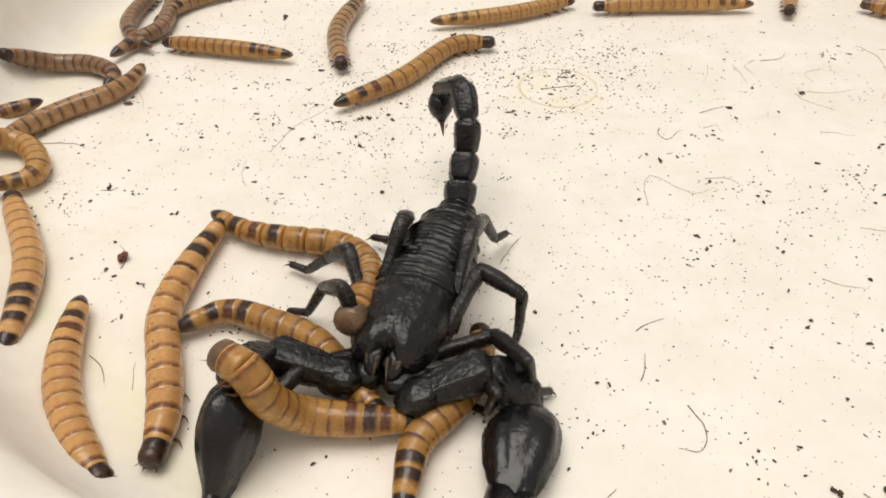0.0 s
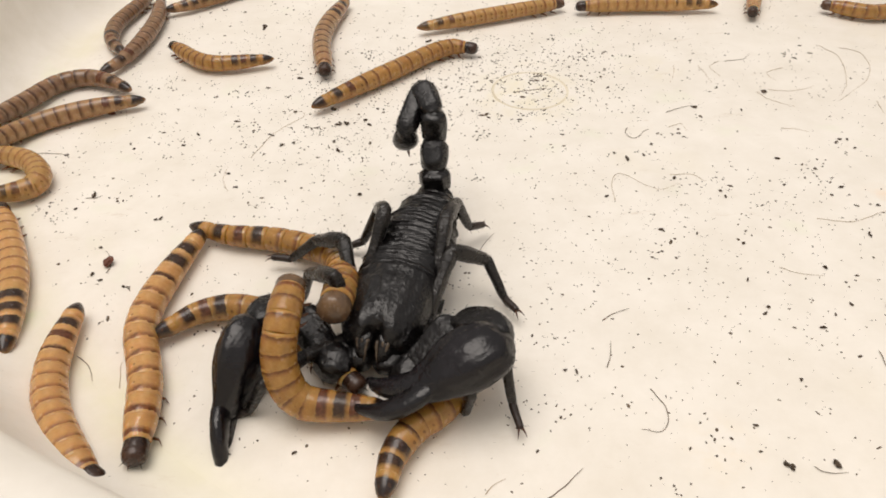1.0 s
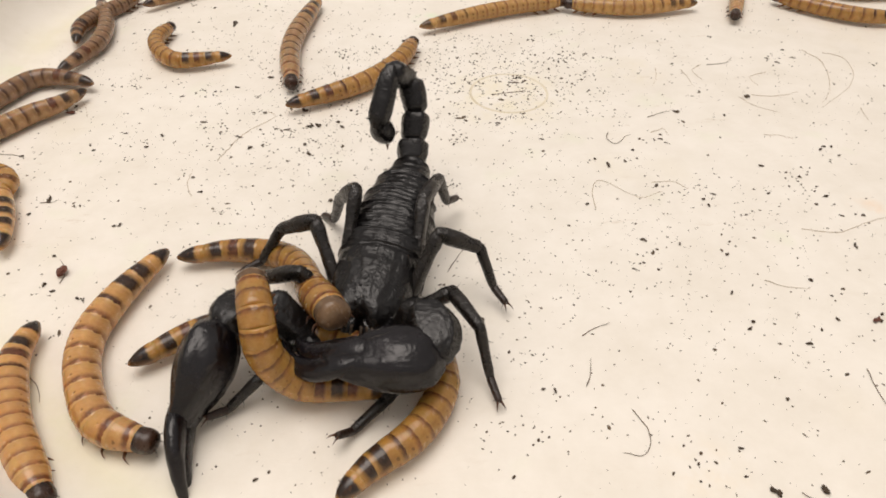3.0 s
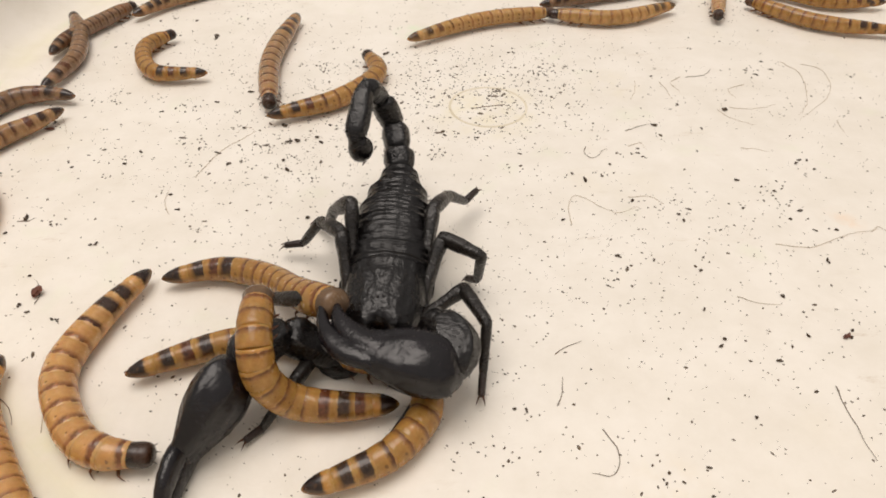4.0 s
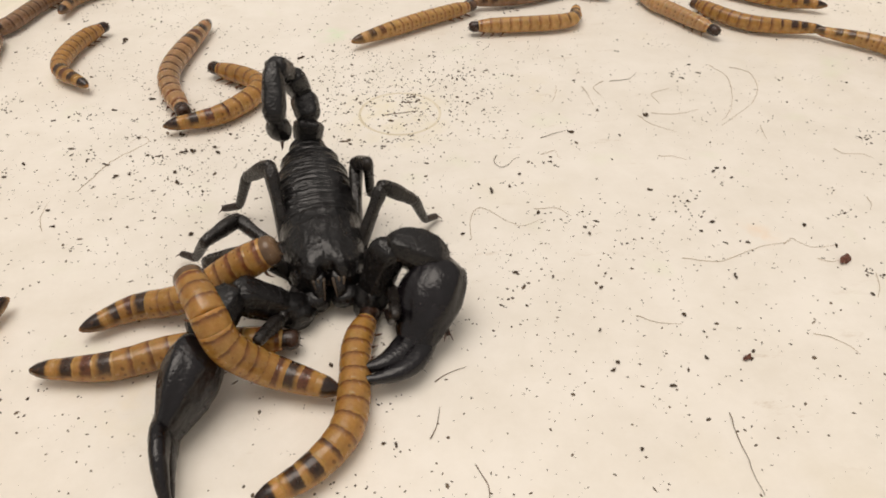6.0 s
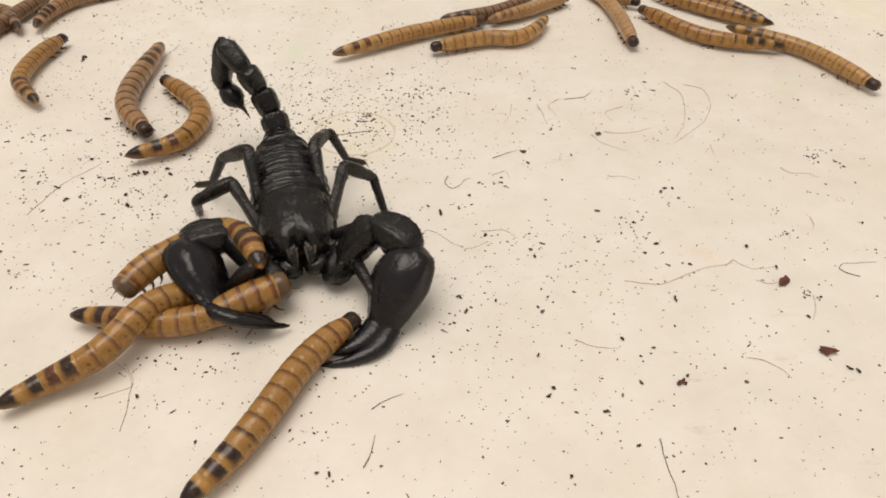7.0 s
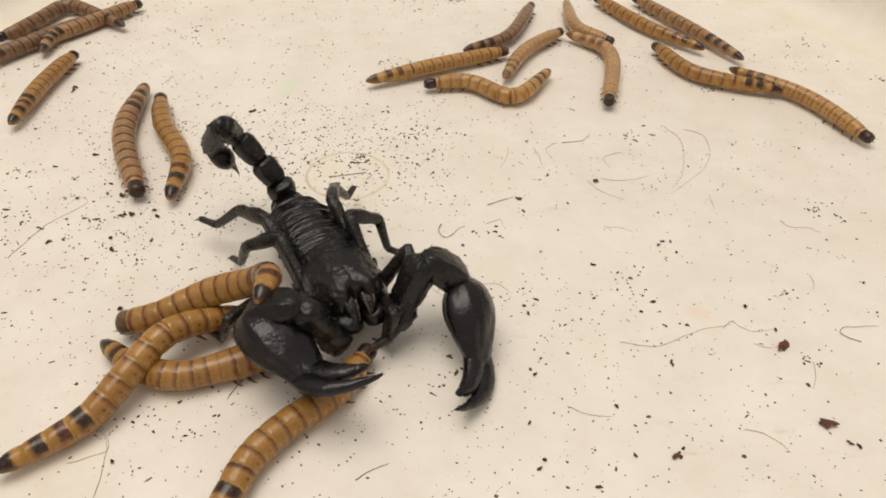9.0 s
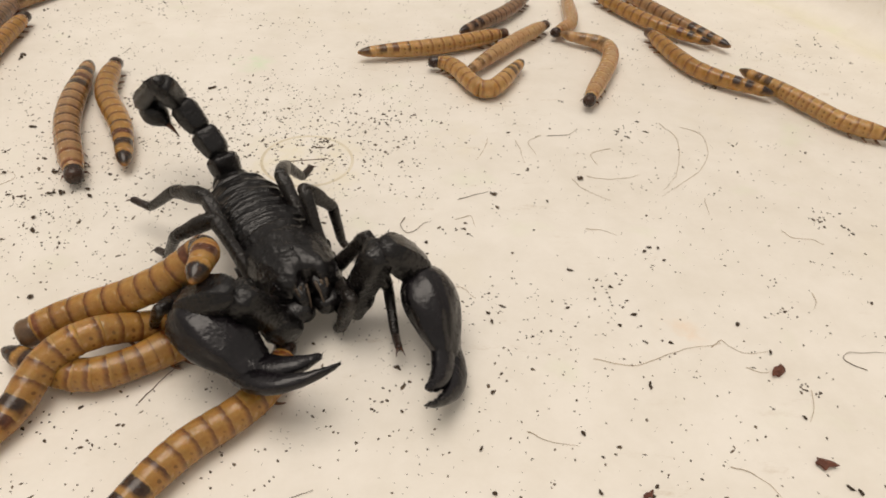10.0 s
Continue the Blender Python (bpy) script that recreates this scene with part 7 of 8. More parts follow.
    arm = [
        (0, V((19.6, -5.9, 3.7)), V((20.5, -15.9, 6.1)), V((28.8, -15.8, 8.2)), V((37.7, -14.7, -1.4)), V((46.6, -11.5, -4.3))),
        (0.5, V((19.6, -5.9, 3.7)), V((14.7, -13.3, 7.5)), V((22.5, -17.2, 9.7)), V((34.4, -18.5, 0.1)), V((43.8, -16.2, -2.0))),
        (1, V((19.6, -5.9, 3.7)), V((13.4, -12.9, 4.4)), V((19.6, -18.2, 8.9)), V((32.3, -17.9, 0.7)), V((41.7, -13.9, -0.6))),
        (1.5, V((19.6, -5.9, 3.7)), V((13.8, -13.0, 3.0)), V((19.1, -20.7, 8.8)), V((32.6, -21.4, 2.4)), V((42.5, -17.8, 2.0))),
        (2, V((19.6, -5.9, 3.7)), V((14.6, -13.7, 7.3)), V((21.1, -18.6, 9.4)), V((33.8, -21.9, 5.7)), V((43.8, -18.9, 4.7))),
        (3.5, V((19.6, -5.9, 3.7)), V((17.7, -13.5, 9.7)), V((25.1, -16.8, 12.6)), V((38.2, -16.7, 8.3)), V((47.8, -12.7, 9.1))),
        (4, V((19.6, -5.9, 3.7)), V((19.5, -12.6, 10.4)), V((25.8, -18.0, 12.2)), V((38.0, -23.3, 8.0)), V((48.2, -24.1, 9.6))),
        (4.5, V((19.6, -5.9, 3.7)), V((15.6, -14.2, 6.2)), V((22.2, -19.2, 7.8)), V((35.2, -22.5, 7.6)), V((44.7, -21.1, 11.6))),
        (5, V((19.6, -5.9, 3.7)), V((20.5, -11.5, 11.2)), V((23.0, -18.4, 7.0)), V((36.0, -21.2, 5.8)), V((45.6, -20.5, 9.8))),
        (5.5, V((19.6, -5.9, 3.7)), V((21.4, -11.0, 11.3)), V((24.6, -17.4, 6.7)), V((37.3, -21.4, 5.2)), V((47.1, -21.1, 8.7))),
        (6, V((19.6, -5.9, 3.7)), V((20.0, -13.0, 9.3)), V((26.7, -17.9, 8.6)), V((38.8, -22.9, 5.9)), V((49.0, -22.9, 8.0))),
        (7.5, V((19.6, -5.9, 3.7)), V((9.6, -9.3, 6.5)), V((7.3, -17.4, 6.5)), V((18.9, -11.3, 3.1)), V((24.3, -2.3, 2.0))),
        (8, V((19.6, -5.9, 3.7)), V((17.1, -13.4, 10.2)), V((11.7, -16.5, 4.9)), V((19.9, -5.3, 0.5)), V((27.2, 4.6, 3.7))),
        (8.5, V((19.6, -5.9, 3.7)), V((20.9, -9.4, 12.3)), V((16.2, -16.5, 9.3)), V((28.2, -11.7, 6.5)), V((36.5, -6.0, 8.7))),
        (9, V((19.6, -5.9, 3.7)), V((20.5, -10.3, 11.9)), V((15.2, -16.9, 8.9)), V((27.1, -12.3, 5.5)), V((35.6, -6.6, 7.5))),
        (9.5, V((19.6, -5.9, 3.7)), V((20.6, -10.6, 11.6)), V((15.6, -17.1, 8.3)), V((27.9, -12.8, 5.9)), V((36.2, -7.2, 8.5))),
        (10, V((19.6, -5.9, 3.7)), V((20.0, -11.1, 11.5)), V((14.8, -16.9, 7.8)), V((26.5, -11.8, 3.9)), V((34.1, -4.8, 5.6))),
    ]
    chain([upper, fore, hand, fingers], ARM, arm, [V((0, 0, 1))] * 4, glide((0, 0), (7.5, 0), (8, -12)), glide((6.4, -84), (7.4, 0)))
    walk(root, [(t, along(a, b, V((0, 0, 1)))) for t, a, b, *_ in arm])
    leg = [
        (0, V((15.8, 4.6, 4.2)), V((13.1, 12.0, 4.3)), V((17.7, 15.0, 6.1)), V((17.3, 13.9, -0.4))),
        (1, V((15.7, 4.6, 4.2)), V((17.7, 11.5, 5.9)), V((22.7, 15.0, 7.0)), V((22.3, 14.4, 0.7))),
        (1.5, V((15.8, 4.6, 4.2)), V((18.4, 12.6, 5.9)), V((25.3, 13.0, 6.9)), V((26.6, 13.6, 1.6))),
        (3.5, V((15.8, 4.6, 4.2)), V((21.7, 8.8, 5.9)), V((27.6, 5.4, 4.9)), V((33.1, 1.5, 5.3))),
        (5, V((15.8, 4.6, 4.2)), V((20.1, 10.5, 6.5)), V((26.0, 9.1, 8.4)), V((28.2, 8.3, 2.8))),
        (5.5, V((15.7, 4.6, 4.2)), V((19.0, 17.0, 1.5)), V((23.5, 13.3, 3.3)), V((29.3, 7.9, 2.4))),
        (6, V((15.8, 4.6, 4.2)), V((20.6, 8.8, 5.8)), V((25.9, 8.7, 7.9)), V((23.6, 8.1, 1.5))),
        (7.5, V((15.8, 4.6, 4.2)), V((21.2, 7.5, 5.4)), V((26.1, 9.3, 5.3)), V((22.6, 10.8, -0.6))),
        (8, V((15.8, 4.6, 4.2)), V((22.1, 5.4, 7.1)), V((20.7, 7.6, 1.8)), V((21.4, 2.9, -1.8))),
        (9, V((15.8, 4.6, 4.2)), V((23.6, 3.3, 6.7)), V((21.8, 2.9, 2.6)), V((19.2, 2.4, -1.8))),
        (10, V((15.8, 4.6, 4.2)), V((23.7, 3.6, 6.7)), V((21.5, 3.2, 2.6)), V((18.7, 3.1, -1.7))),
    ]
    chain(legs["r1"], LEGS["1"], leg, [V((0, 0, 1))] * 3)
    leg = [
        (0, V((12.8, 5.2, 4.2)), V((8.5, 13.6, 6.6)), V((14.7, 18.6, 9.4)), V((12.9, 19.9, -0.3))),
        (0.5, V((12.7, 5.2, 4.2)), V((11.0, 12.4, 9.1)), V((15.5, 19.6, 7.6)), V((21.2, 21.4, -0.1))),
        (1, V((12.8, 5.2, 4.2)), V((10.3, 14.0, 6.6)), V((17.0, 18.8, 8.9)), V((21.6, 21.2, 0.7))),
        (1.5, V((12.7, 5.2, 4.2)), V((15.1, 12.4, 8.6)), V((21.7, 17.6, 10.1)), V((25.8, 20.4, 1.6))),
        (2, V((12.8, 5.2, 4.2)), V((13.1, 14.0, 6.9)), V((20.1, 19.2, 8.1)), V((24.8, 23.4, 1.2))),
        (3.5, V((12.7, 5.2, 4.2)), V((8.9, 12.2, 8.9)), V((15.6, 17.2, 10.8)), V((21.3, 19.6, 3.5))),
        (4, V((12.7, 5.2, 4.2)), V((8.5, 12.6, 8.1)), V((16.2, 15.7, 10.0)), V((23.4, 15.3, 3.6))),
        (4.5, V((12.8, 5.2, 4.2)), V((9.1, 15.5, 8.5)), V((16.0, 15.1, 5.1)), V((24.9, 14.0, 3.3))),
        (5, V((12.8, 5.2, 4.2)), V((11.2, 15.7, 5.2)), V((19.3, 14.4, 4.6)), V((27.5, 10.3, 2.7))),
        (5.5, V((12.7, 5.2, 4.2)), V((15.7, 11.8, 9.2)), V((19.2, 19.5, 10.0)), V((20.0, 21.4, 1.1))),
        (6, V((12.7, 5.2, 4.2)), V((13.2, 12.9, 10.5)), V((20.1, 16.8, 5.3)), V((29.8, 15.6, 1.8))),
        (7.5, V((12.8, 5.2, 4.2)), V((16.8, 12.6, 8.2)), V((25.6, 13.3, 8.7)), V((23.5, 14.1, -0.6))),
        (8, V((12.7, 5.2, 4.2)), V((11.7, 12.9, 8.9)), V((20.9, 10.1, 4.5)), V((21.8, 1.4, -1.8))),
        (8.5, V((12.8, 5.2, 4.2)), V((13.7, 10.8, 10.6)), V((21.7, 9.0, 3.9)), V((21.9, 0.1, -1.7))),
        (9, V((12.8, 5.2, 4.2)), V((14.7, 10.2, 11.3)), V((23.4, 7.3, 5.1)), V((23.1, -1.0, -2.2))),
        (9.5, V((12.8, 5.2, 4.2)), V((15.2, 10.3, 11.2)), V((21.6, 8.6, 3.0)), V((23.1, -1.4, -2.0))),
        (10, V((12.8, 5.2, 4.2)), V((16.4, 9.8, 11.2)), V((20.8, 11.3, 1.6)), V((29.6, 7.5, -2.7))),
    ]
    chain(legs["r2"], LEGS["2"], leg, [V((0, 0, 1))] * 3)
    leg = [
        (0, V((9.3, 5.6, 4.2)), V((0.1, 8.9, 10.9)), V((2.4, 14.8, 9.0)), V((3.2, 15.2, 0.1))),
        (0.5, V((9.2, 5.6, 4.2)), V((1.1, 8.5, 12.5)), V((-1.0, 13.6, 8.3)), V((2.0, 18.5, 0.2))),
        (1, V((9.3, 5.6, 4.2)), V((-1.2, 7.7, 11.2)), V((-3.1, 12.6, 6.2)), V((2.1, 17.4, 0.2))),
        (1.5, V((9.3, 5.6, 4.2)), V((-0.3, 7.1, 9.8)), V((-0.3, 13.2, 6.3)), V((6.5, 17.0, 0.5))),
        (2, V((9.2, 5.6, 4.2)), V((0.9, 9.8, 12.9)), V((1.5, 15.3, 8.6)), V((5.9, 18.5, 0.4))),
        (3.5, V((9.3, 5.6, 4.2)), V((0.8, 9.7, 13.6)), V((1.1, 15.2, 8.8)), V((5.1, 19.3, 0.9))),
        (4, V((9.2, 5.6, 4.2)), V((-2.4, 9.3, 11.2)), V((2.8, 14.0, 9.3)), V((2.6, 14.2, 0.5))),
        (4.5, V((9.3, 5.6, 4.2)), V((-2.2, 10.7, 10.8)), V((3.8, 14.3, 9.4)), V((2.8, 14.0, 0.5))),
        (5, V((9.2, 5.6, 4.2)), V((-0.3, 11.7, 10.7)), V((7.2, 14.3, 9.2)), V((6.5, 11.8, 0.8))),
        (5.5, V((9.2, 5.6, 4.2)), V((-1.5, 10.2, 12.0)), V((-5.2, 14.9, 5.7)), V((-1.2, 21.3, 0.1))),
        (6, V((9.3, 5.6, 4.2)), V((3.4, 11.2, 13.3)), V((3.4, 15.7, 8.3)), V((1.4, 18.7, 0.3))),
        (7.5, V((9.2, 5.6, 4.2)), V((0.7, 9.9, 10.0)), V((-0.9, 15.3, 5.8)), V((5.6, 16.4, -0.0))),
        (8, V((9.3, 5.6, 4.2)), V((1.1, 6.5, 13.7)), V((0.3, 12.0, 9.0)), V((0.7, 14.5, 0.1))),
        (8.5, V((9.2, 5.6, 4.2)), V((1.7, 5.8, 13.2)), V((0.6, 11.1, 8.8)), V((0.9, 12.9, 0.1))),
        (9, V((9.3, 5.6, 4.2)), V((1.2, 5.3, 12.8)), V((0.4, 11.1, 8.9)), V((0.9, 12.8, 0.1))),
        (9.5, V((9.3, 5.6, 4.2)), V((1.9, 6.4, 12.5)), V((-0.5, 11.2, 8.2)), V((2.0, 12.6, -0.0))),
        (10, V((9.3, 5.6, 4.2)), V((3.3, 5.7, 13.2)), V((2.2, 10.4, 8.3)), V((3.8, 11.3, -0.2))),
    ]
    chain(legs["r3"], LEGS["3"], leg, [V((0, 0, 1))] * 3)
    leg = [
        (0, V((5.8, 5.6, 4.2)), V((-5.5, 5.9, 13.7)), V((-12.2, 6.0, 9.9)), V((-16.3, 7.9, 0.8))),
        (0.5, V((5.7, 5.6, 4.2)), V((-5.5, 5.0, 14.0)), V((-12.2, 5.7, 10.1)), V((-15.0, 7.5, 0.4))),
        (1, V((5.7, 5.6, 4.2)), V((-6.1, 5.3, 13.9)), V((-12.8, 5.3, 9.8)), V((-14.8, 7.8, -0.1))),
        (1.5, V((5.7, 5.6, 4.2)), V((-5.1, 4.4, 13.4)), V((-11.4, 5.6, 9.4)), V((-12.1, 7.7, -0.5))),
        (2, V((5.7, 5.6, 4.2)), V((-6.3, 5.4, 14.6)), V((-12.6, 6.4, 9.9)), V((-13.9, 7.2, -0.4))),
        (3.5, V((5.8, 5.6, 4.2)), V((-8.8, 4.9, 13.9)), V((-15.1, 6.5, 8.7)), V((-15.5, 7.6, -2.4))),
        (4, V((5.7, 5.6, 4.2)), V((-8.6, 7.0, 11.7)), V((-14.0, 9.7, 5.8)), V((-19.3, 13.9, -2.8))),
        (4.5, V((5.8, 5.6, 4.2)), V((-8.0, 6.9, 14.0)), V((-13.1, 9.4, 8.0)), V((-16.1, 11.9, -1.9))),
        (5, V((5.7, 5.6, 4.2)), V((-6.7, 6.2, 14.6)), V((-11.5, 8.6, 8.9)), V((-13.2, 10.8, -1.1))),
        (5.5, V((5.8, 5.6, 4.2)), V((-5.4, 6.8, 15.9)), V((-8.2, 9.8, 9.4)), V((-7.5, 12.3, -0.4))),
        (6, V((5.8, 5.6, 4.2)), V((-8.5, 8.1, 11.5)), V((-2.7, 8.3, 12.3)), V((-1.9, 9.5, 0.1))),
        (7.5, V((5.7, 5.6, 4.2)), V((-5.5, 4.7, 13.3)), V((-11.8, 7.8, 9.7)), V((-16.0, 11.5, 0.8))),
        (8, V((5.8, 5.6, 4.2)), V((-5.7, 5.3, 15.3)), V((-10.2, 9.9, 10.3)), V((-13.4, 15.1, 1.4))),
        (8.5, V((5.7, 5.6, 4.2)), V((-6.7, 4.6, 14.2)), V((-13.0, 8.3, 10.1)), V((-17.7, 13.5, 1.7))),
        (9, V((5.7, 5.6, 4.2)), V((-6.6, 4.4, 14.4)), V((-12.8, 8.3, 10.3)), V((-17.4, 13.7, 1.9))),
        (9.5, V((5.8, 5.6, 4.2)), V((-6.4, 4.5, 14.3)), V((-12.5, 8.5, 10.2)), V((-17.2, 13.7, 1.8))),
        (10, V((5.7, 5.6, 4.2)), V((-6.2, 4.6, 14.1)), V((-12.1, 8.5, 9.8)), V((-16.5, 14.3, 1.8))),
    ]
    chain(legs["r4"], LEGS["4"], leg, [V((0, 0, 1))] * 3)
    leg = [
        (0, V((15.8, -4.6, 4.2)), V((20.8, -10.0, 5.6)), V((26.7, -12.0, 4.9)), V((26.8, -15.1, -0.7))),
        (0.5, V((15.8, -4.6, 4.2)), V((22.0, -10.7, 6.9)), V((28.3, -12.8, 5.0)), V((28.3, -16.4, -0.2))),
        (1, V((15.7, -4.6, 4.2)), V((21.7, -9.3, 5.7)), V((27.4, -12.4, 6.3)), V((28.9, -15.2, 0.8))),
        (1.5, V((15.8, -4.6, 4.2)), V((21.0, -11.2, 6.8)), V((32.5, -13.5, 6.9)), V((33.5, -18.8, 2.0))),
        (2, V((15.8, -4.6, 4.2)), V((23.5, -10.0, 5.3)), V((33.9, -10.5, 5.6)), V((35.6, -15.5, 1.7))),
        (3.5, V((15.7, -4.6, 4.2)), V((23.9, -11.1, 5.9)), V((30.8, -11.8, 8.8)), V((32.7, -14.8, 5.3))),
        (4, V((15.7, -4.6, 4.2)), V((22.8, -10.8, 6.6)), V((29.9, -12.2, 8.8)), V((31.7, -14.7, 4.9))),
        (4.5, V((15.8, -4.6, 4.2)), V((20.8, -11.6, 6.7)), V((26.4, -14.8, 4.2)), V((32.6, -16.4, 4.2))),
        (5, V((15.8, -4.6, 4.2)), V((22.3, -12.4, 5.5)), V((28.7, -14.0, 6.8)), V((31.1, -17.3, 3.1))),
        (5.5, V((15.8, -4.6, 4.2)), V((23.8, -10.0, 3.9)), V((29.7, -11.1, 7.5)), V((29.8, -13.0, 2.4))),
        (6, V((15.8, -4.6, 4.2)), V((21.7, -7.4, 5.1)), V((26.3, -9.7, 7.3)), V((23.3, -11.7, 1.5))),
        (7.5, V((15.8, -4.6, 4.2)), V((20.7, -7.9, 8.6)), V((19.2, -11.1, 4.5)), V((16.0, -12.5, -0.4))),
        (8, V((15.7, -4.6, 4.2)), V((18.2, -9.0, 9.2)), V((16.2, -11.5, 4.3)), V((12.6, -12.3, -1.0))),
        (9, V((15.7, -4.6, 4.2)), V((19.2, -9.0, 8.7)), V((17.4, -11.3, 3.8)), V((13.7, -12.2, -1.3))),
        (10, V((15.8, -4.6, 4.2)), V((20.0, -8.1, 8.6)), V((17.6, -10.4, 3.8)), V((13.7, -11.1, -1.2))),
    ]
    chain(legs["l1"], LEGS["1"], leg, [V((0, 0, 1))] * 3)
    leg = [
        (0, V((12.8, -5.2, 4.2)), V((12.2, -7.6, 13.3)), V((8.3, -12.4, 8.1)), V((7.5, -17.1, -0.1))),
        (0.5, V((12.8, -5.2, 4.2)), V((11.8, -7.6, 13.1)), V((8.0, -12.7, 8.1)), V((7.4, -17.8, 0.1))),
        (1, V((12.8, -5.2, 4.2)), V((11.6, -7.4, 13.6)), V((8.3, -12.6, 8.8)), V((7.0, -16.2, 0.4))),
        (1.5, V((12.8, -5.2, 4.2)), V((11.4, -9.1, 13.8)), V((9.2, -14.1, 8.5)), V((7.7, -18.3, 0.6))),
        (2, V((12.8, -5.2, 4.2)), V((11.3, -8.5, 13.8)), V((9.6, -13.8, 8.5)), V((8.8, -18.2, 0.6))),
        (3.5, V((12.7, -5.2, 4.2)), V((13.9, -10.7, 14.0)), V((14.1, -15.3, 9.5)), V((13.3, -18.8, 2.2))),
        (4, V((12.7, -5.2, 4.2)), V((14.8, -12.1, 13.8)), V((12.6, -15.3, 8.8)), V((10.9, -18.2, 1.7))),
        (4.5, V((12.7, -5.2, 4.2)), V((9.6, -8.4, 14.2)), V((7.4, -12.8, 8.9)), V((5.7, -15.6, 0.8))),
        (5, V((12.7, -5.2, 4.2)), V((11.2, -8.4, 13.8)), V((9.5, -13.3, 8.5)), V((7.2, -17.3, 0.8))),
        (5.5, V((12.8, -5.2, 4.2)), V((14.1, -9.4, 13.5)), V((12.0, -13.8, 8.3)), V((8.8, -17.2, 0.8))),
        (6, V((12.8, -5.2, 4.2)), V((13.7, -13.3, 13.3)), V((10.9, -16.0, 8.0)), V((8.9, -18.3, 0.7))),
        (8, V((12.8, -5.2, 4.2)), V((7.4, -14.3, 6.2)), V((13.6, -19.2, 8.4)), V((8.8, -19.7, -0.6))),
        (8.5, V((12.8, -5.2, 4.2)), V((7.4, -14.5, 6.1)), V((13.5, -19.2, 8.5)), V((8.7, -20.5, -0.6))),
        (9, V((12.8, -5.2, 4.2)), V((7.3, -14.9, 6.3)), V((13.4, -19.8, 8.2)), V((8.2, -21.0, -0.7))),
        (9.5, V((12.8, -5.2, 4.2)), V((7.5, -14.6, 6.0)), V((13.6, -19.3, 8.3)), V((8.5, -20.6, -0.6))),
        (10, V((12.8, -5.2, 4.2)), V((7.3, -15.6, 6.2)), V((13.5, -19.9, 8.0)), V((7.5, -21.3, -0.6))),
    ]
    chain(legs["l2"], LEGS["2"], leg, [V((0, 0, 1))] * 3)
    leg = [
        (0, V((9.2, -5.6, 4.2)), V((2.6, -10.7, 10.2)), V((-0.1, -15.5, 6.3)), V((-1.3, -21.7, 0.2))),
        (0.5, V((9.2, -5.6, 4.2)), V((0.8, -10.4, 10.0)), V((-2.1, -15.5, 6.0)), V((-0.6, -22.4, 0.2))),
        (1, V((9.3, -5.6, 4.2)), V((0.4, -10.3, 9.7)), V((-1.4, -16.3, 6.4)), V((-0.3, -23.0, 0.2))),
        (1.5, V((9.2, -5.6, 4.2)), V((1.5, -10.4, 11.1)), V((0.3, -16.2, 7.4)), V((2.1, -21.6, 0.3))),
        (2, V((9.2, -5.6, 4.2)), V((0.8, -10.1, 11.9)), V((0.2, -15.9, 7.6)), V((5.2, -19.7, 0.4))),
        (3.5, V((9.2, -5.6, 4.2)), V((1.4, -11.5, 11.9)), V((2.7, -17.2, 8.0)), V((6.6, -21.7, 1.1))),
        (4, V((9.2, -5.6, 4.2)), V((-1.7, -8.0, 12.3)), V((-4.8, -12.6, 7.5)), V((-4.0, -17.5, -0.5))),
        (4.5, V((9.2, -5.6, 4.2)), V((-0.3, -8.6, 12.8)), V((-1.9, -12.7, 7.2)), V((0.4, -17.8, 0.2))),
        (5, V((9.2, -5.6, 4.2)), V((-0.6, -7.9, 10.8)), V((-1.7, -14.0, 6.9)), V((1.3, -19.9, 0.3))),
        (5.5, V((9.3, -5.6, 4.2)), V((0.0, -8.2, 10.4)), V((-1.1, -13.8, 6.1)), V((2.7, -20.0, 0.4))),
        (6, V((9.3, -5.6, 4.2)), V((1.2, -13.3, 7.6)), V((6.2, -17.4, 8.1)), V((3.2, -21.5, 0.4))),
        (8, V((9.2, -5.6, 4.2)), V((0.0, -6.6, 13.2)), V((-3.2, -11.6, 8.5)), V((-8.7, -11.9, 1.0))),
        (8.5, V((9.2, -5.6, 4.2)), V((0.4, -6.7, 12.0)), V((-2.3, -12.3, 8.1)), V((-7.8, -13.0, 0.8))),
        (9, V((9.2, -5.6, 4.2)), V((0.4, -7.1, 12.3)), V((-3.4, -12.3, 8.7)), V((-8.3, -13.2, 1.0))),
        (9.5, V((9.2, -5.6, 4.2)), V((0.3, -6.7, 12.2)), V((-3.2, -11.8, 8.3)), V((-8.6, -13.0, 1.0))),
        (10, V((9.2, -5.6, 4.2)), V((0.7, -8.1, 12.1)), V((-2.0, -13.7, 8.3)), V((-7.1, -15.2, 0.8))),
    ]
    chain(legs["l3"], LEGS["3"], leg, [V((0, 0, 1))] * 3)
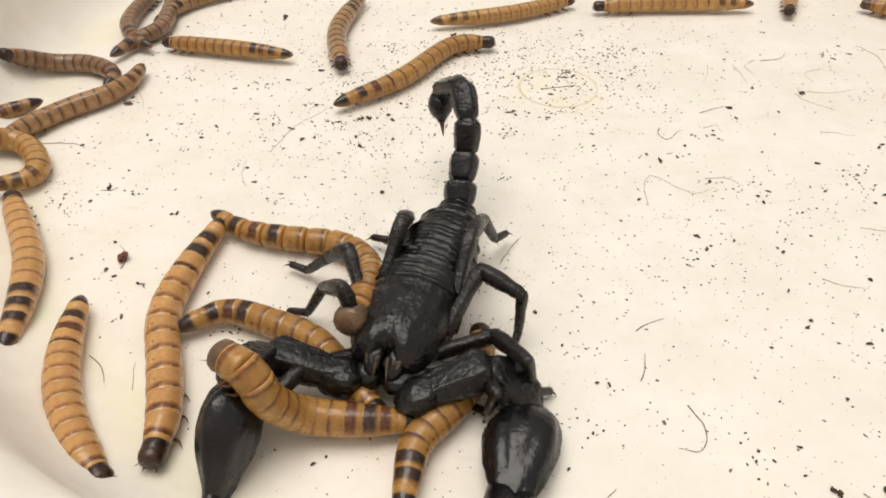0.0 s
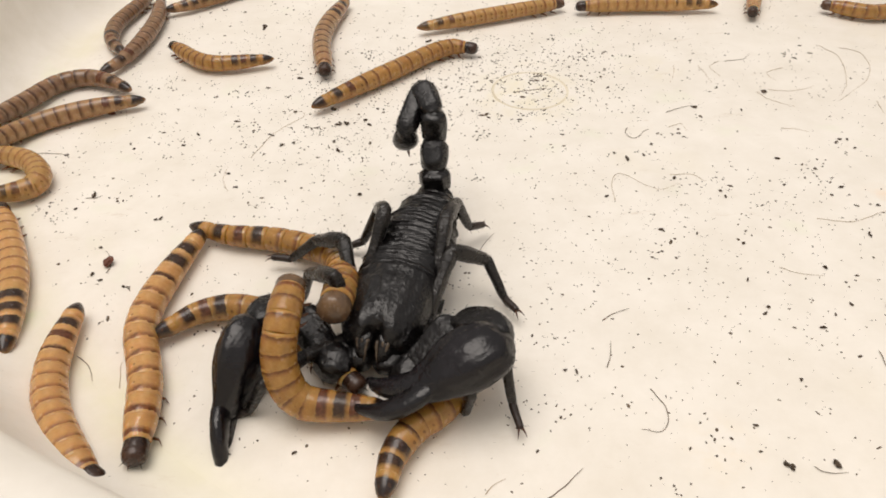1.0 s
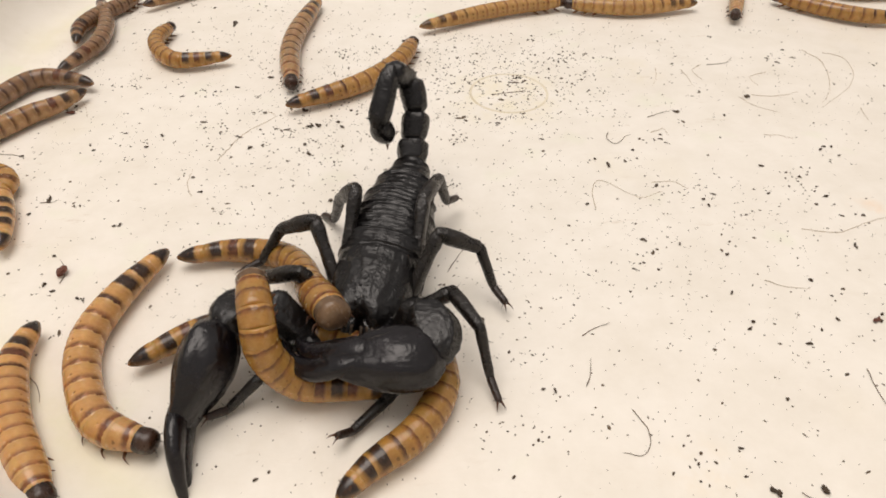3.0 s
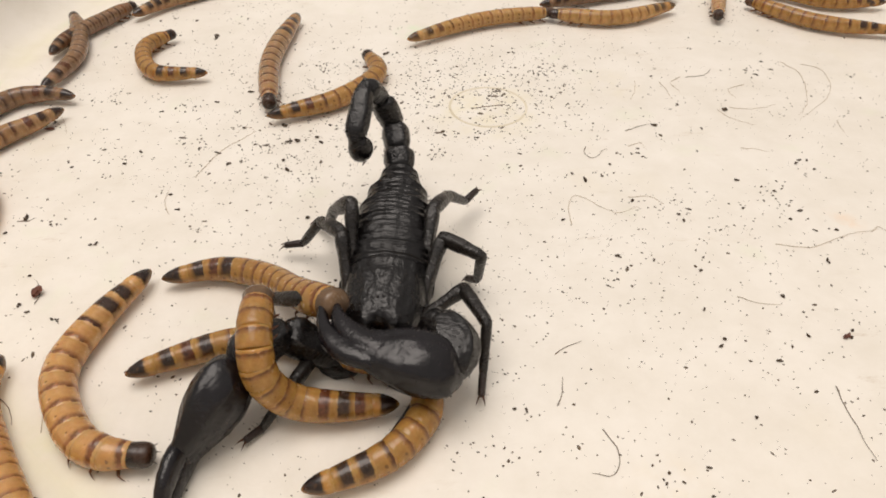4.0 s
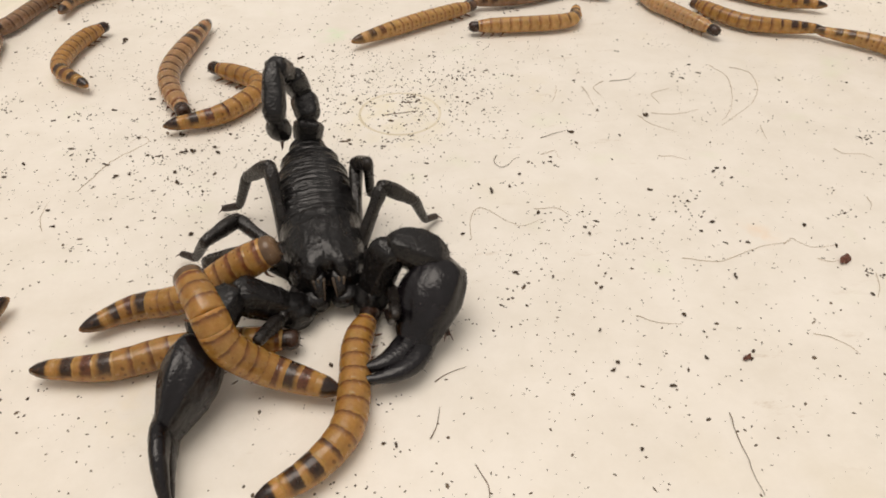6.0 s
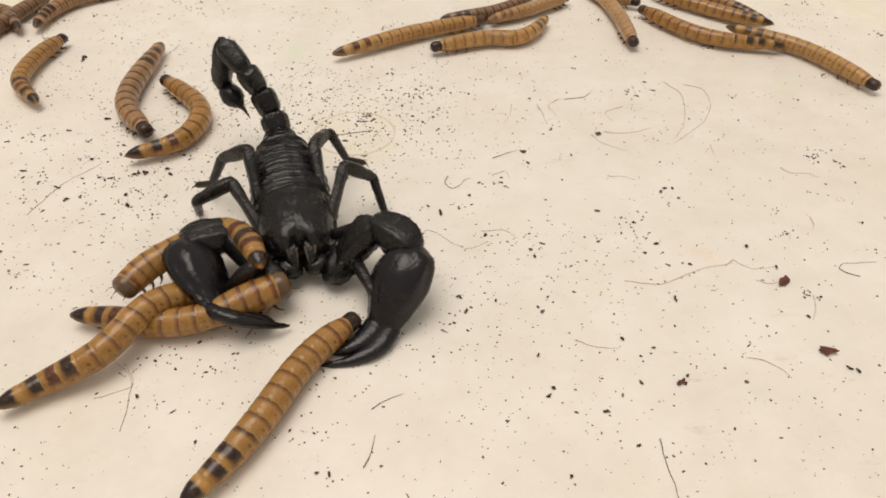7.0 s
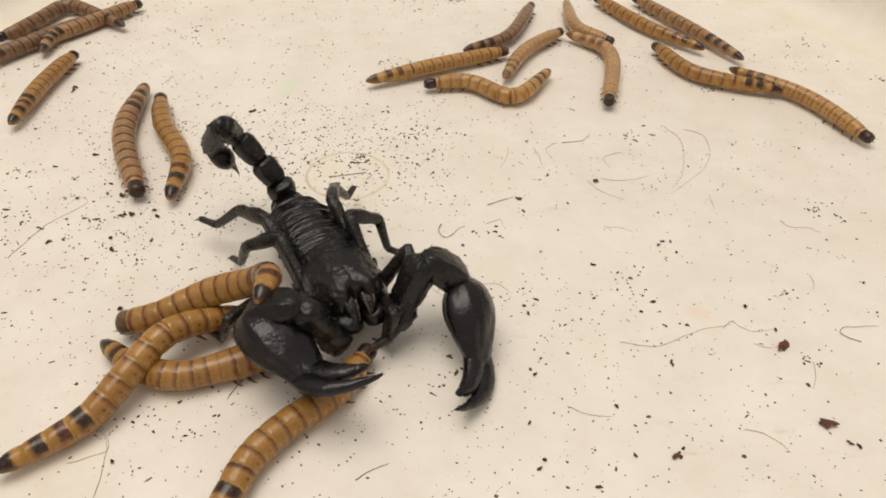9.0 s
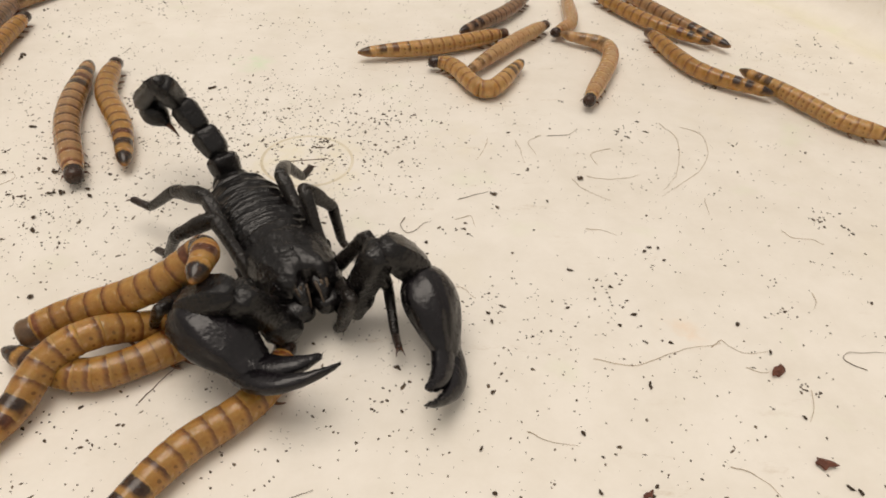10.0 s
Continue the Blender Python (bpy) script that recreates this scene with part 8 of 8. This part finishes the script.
    leg = [
        (0, V((5.7, -5.6, 4.2)), V((-4.3, -4.6, 13.9)), V((-9.9, -5.8, 9.0)), V((-10.9, -11.0, 0.6))),
        (0.5, V((5.7, -5.6, 4.2)), V((-4.0, -3.9, 14.5)), V((-8.0, -6.7, 8.9)), V((-5.4, -10.5, 0.3))),
        (1, V((5.7, -5.6, 4.2)), V((-4.3, -4.2, 14.3)), V((-8.4, -7.3, 8.9)), V((-7.0, -11.4, 0.0))),
        (1.5, V((5.7, -5.6, 4.2)), V((-6.7, -5.1, 15.1)), V((-10.9, -7.8, 9.1)), V((-9.9, -12.4, -0.3))),
        (2, V((5.8, -5.6, 4.2)), V((-5.6, -5.4, 15.2)), V((-8.7, -8.6, 9.0)), V((-6.8, -12.6, -0.1))),
        (3.5, V((5.7, -5.6, 4.2)), V((-6.7, -5.7, 14.4)), V((-5.7, -9.3, 7.5)), V((-9.5, -12.4, -1.4))),
        (4, V((5.8, -5.6, 4.2)), V((-6.8, -6.5, 14.7)), V((-7.1, -9.8, 7.7)), V((-10.1, -13.3, -1.4))),
        (4.5, V((5.7, -5.6, 4.2)), V((-6.9, -6.5, 14.1)), V((-9.1, -10.6, 7.7)), V((-12.9, -13.4, -1.5))),
        (5, V((5.8, -5.6, 4.2)), V((-6.1, -6.3, 13.9)), V((-8.8, -10.7, 8.1)), V((-11.6, -14.7, -0.9))),
        (5.5, V((5.8, -5.6, 4.2)), V((-7.0, -5.5, 13.5)), V((-12.5, -8.0, 8.0)), V((-16.5, -11.9, -1.1))),
        (6, V((5.8, -5.6, 4.2)), V((-3.7, -6.7, 14.2)), V((-7.1, -10.8, 9.0)), V((-8.7, -14.0, -0.3))),
        (7.5, V((5.8, -5.6, 4.2)), V((-4.4, -5.9, 13.5)), V((-8.2, -11.3, 9.5)), V((-10.7, -15.5, 0.6))),
        (8, V((5.8, -5.6, 4.2)), V((-6.9, -6.2, 14.5)), V((-13.7, -10.9, 11.0)), V((-20.5, -16.3, 1.9))),
        (8.5, V((5.8, -5.6, 4.2)), V((-6.8, -6.9, 13.5)), V((-13.6, -11.4, 10.5)), V((-20.3, -17.6, 1.4))),
        (9, V((5.7, -5.6, 4.2)), V((-6.8, -7.7, 13.6)), V((-14.1, -11.6, 10.9)), V((-20.7, -17.8, 1.8))),
        (9.5, V((5.8, -5.6, 4.2)), V((-6.6, -7.1, 13.5)), V((-13.6, -10.9, 10.5)), V((-20.4, -17.5, 1.4))),
        (10, V((5.8, -5.6, 4.2)), V((-6.4, -7.7, 13.5)), V((-13.2, -12.0, 10.4)), V((-20.8, -17.8, 1.5))),
    ]
    chain(legs["l4"], LEGS["4"], leg, [V((0, 0, 1))] * 3)


motions()
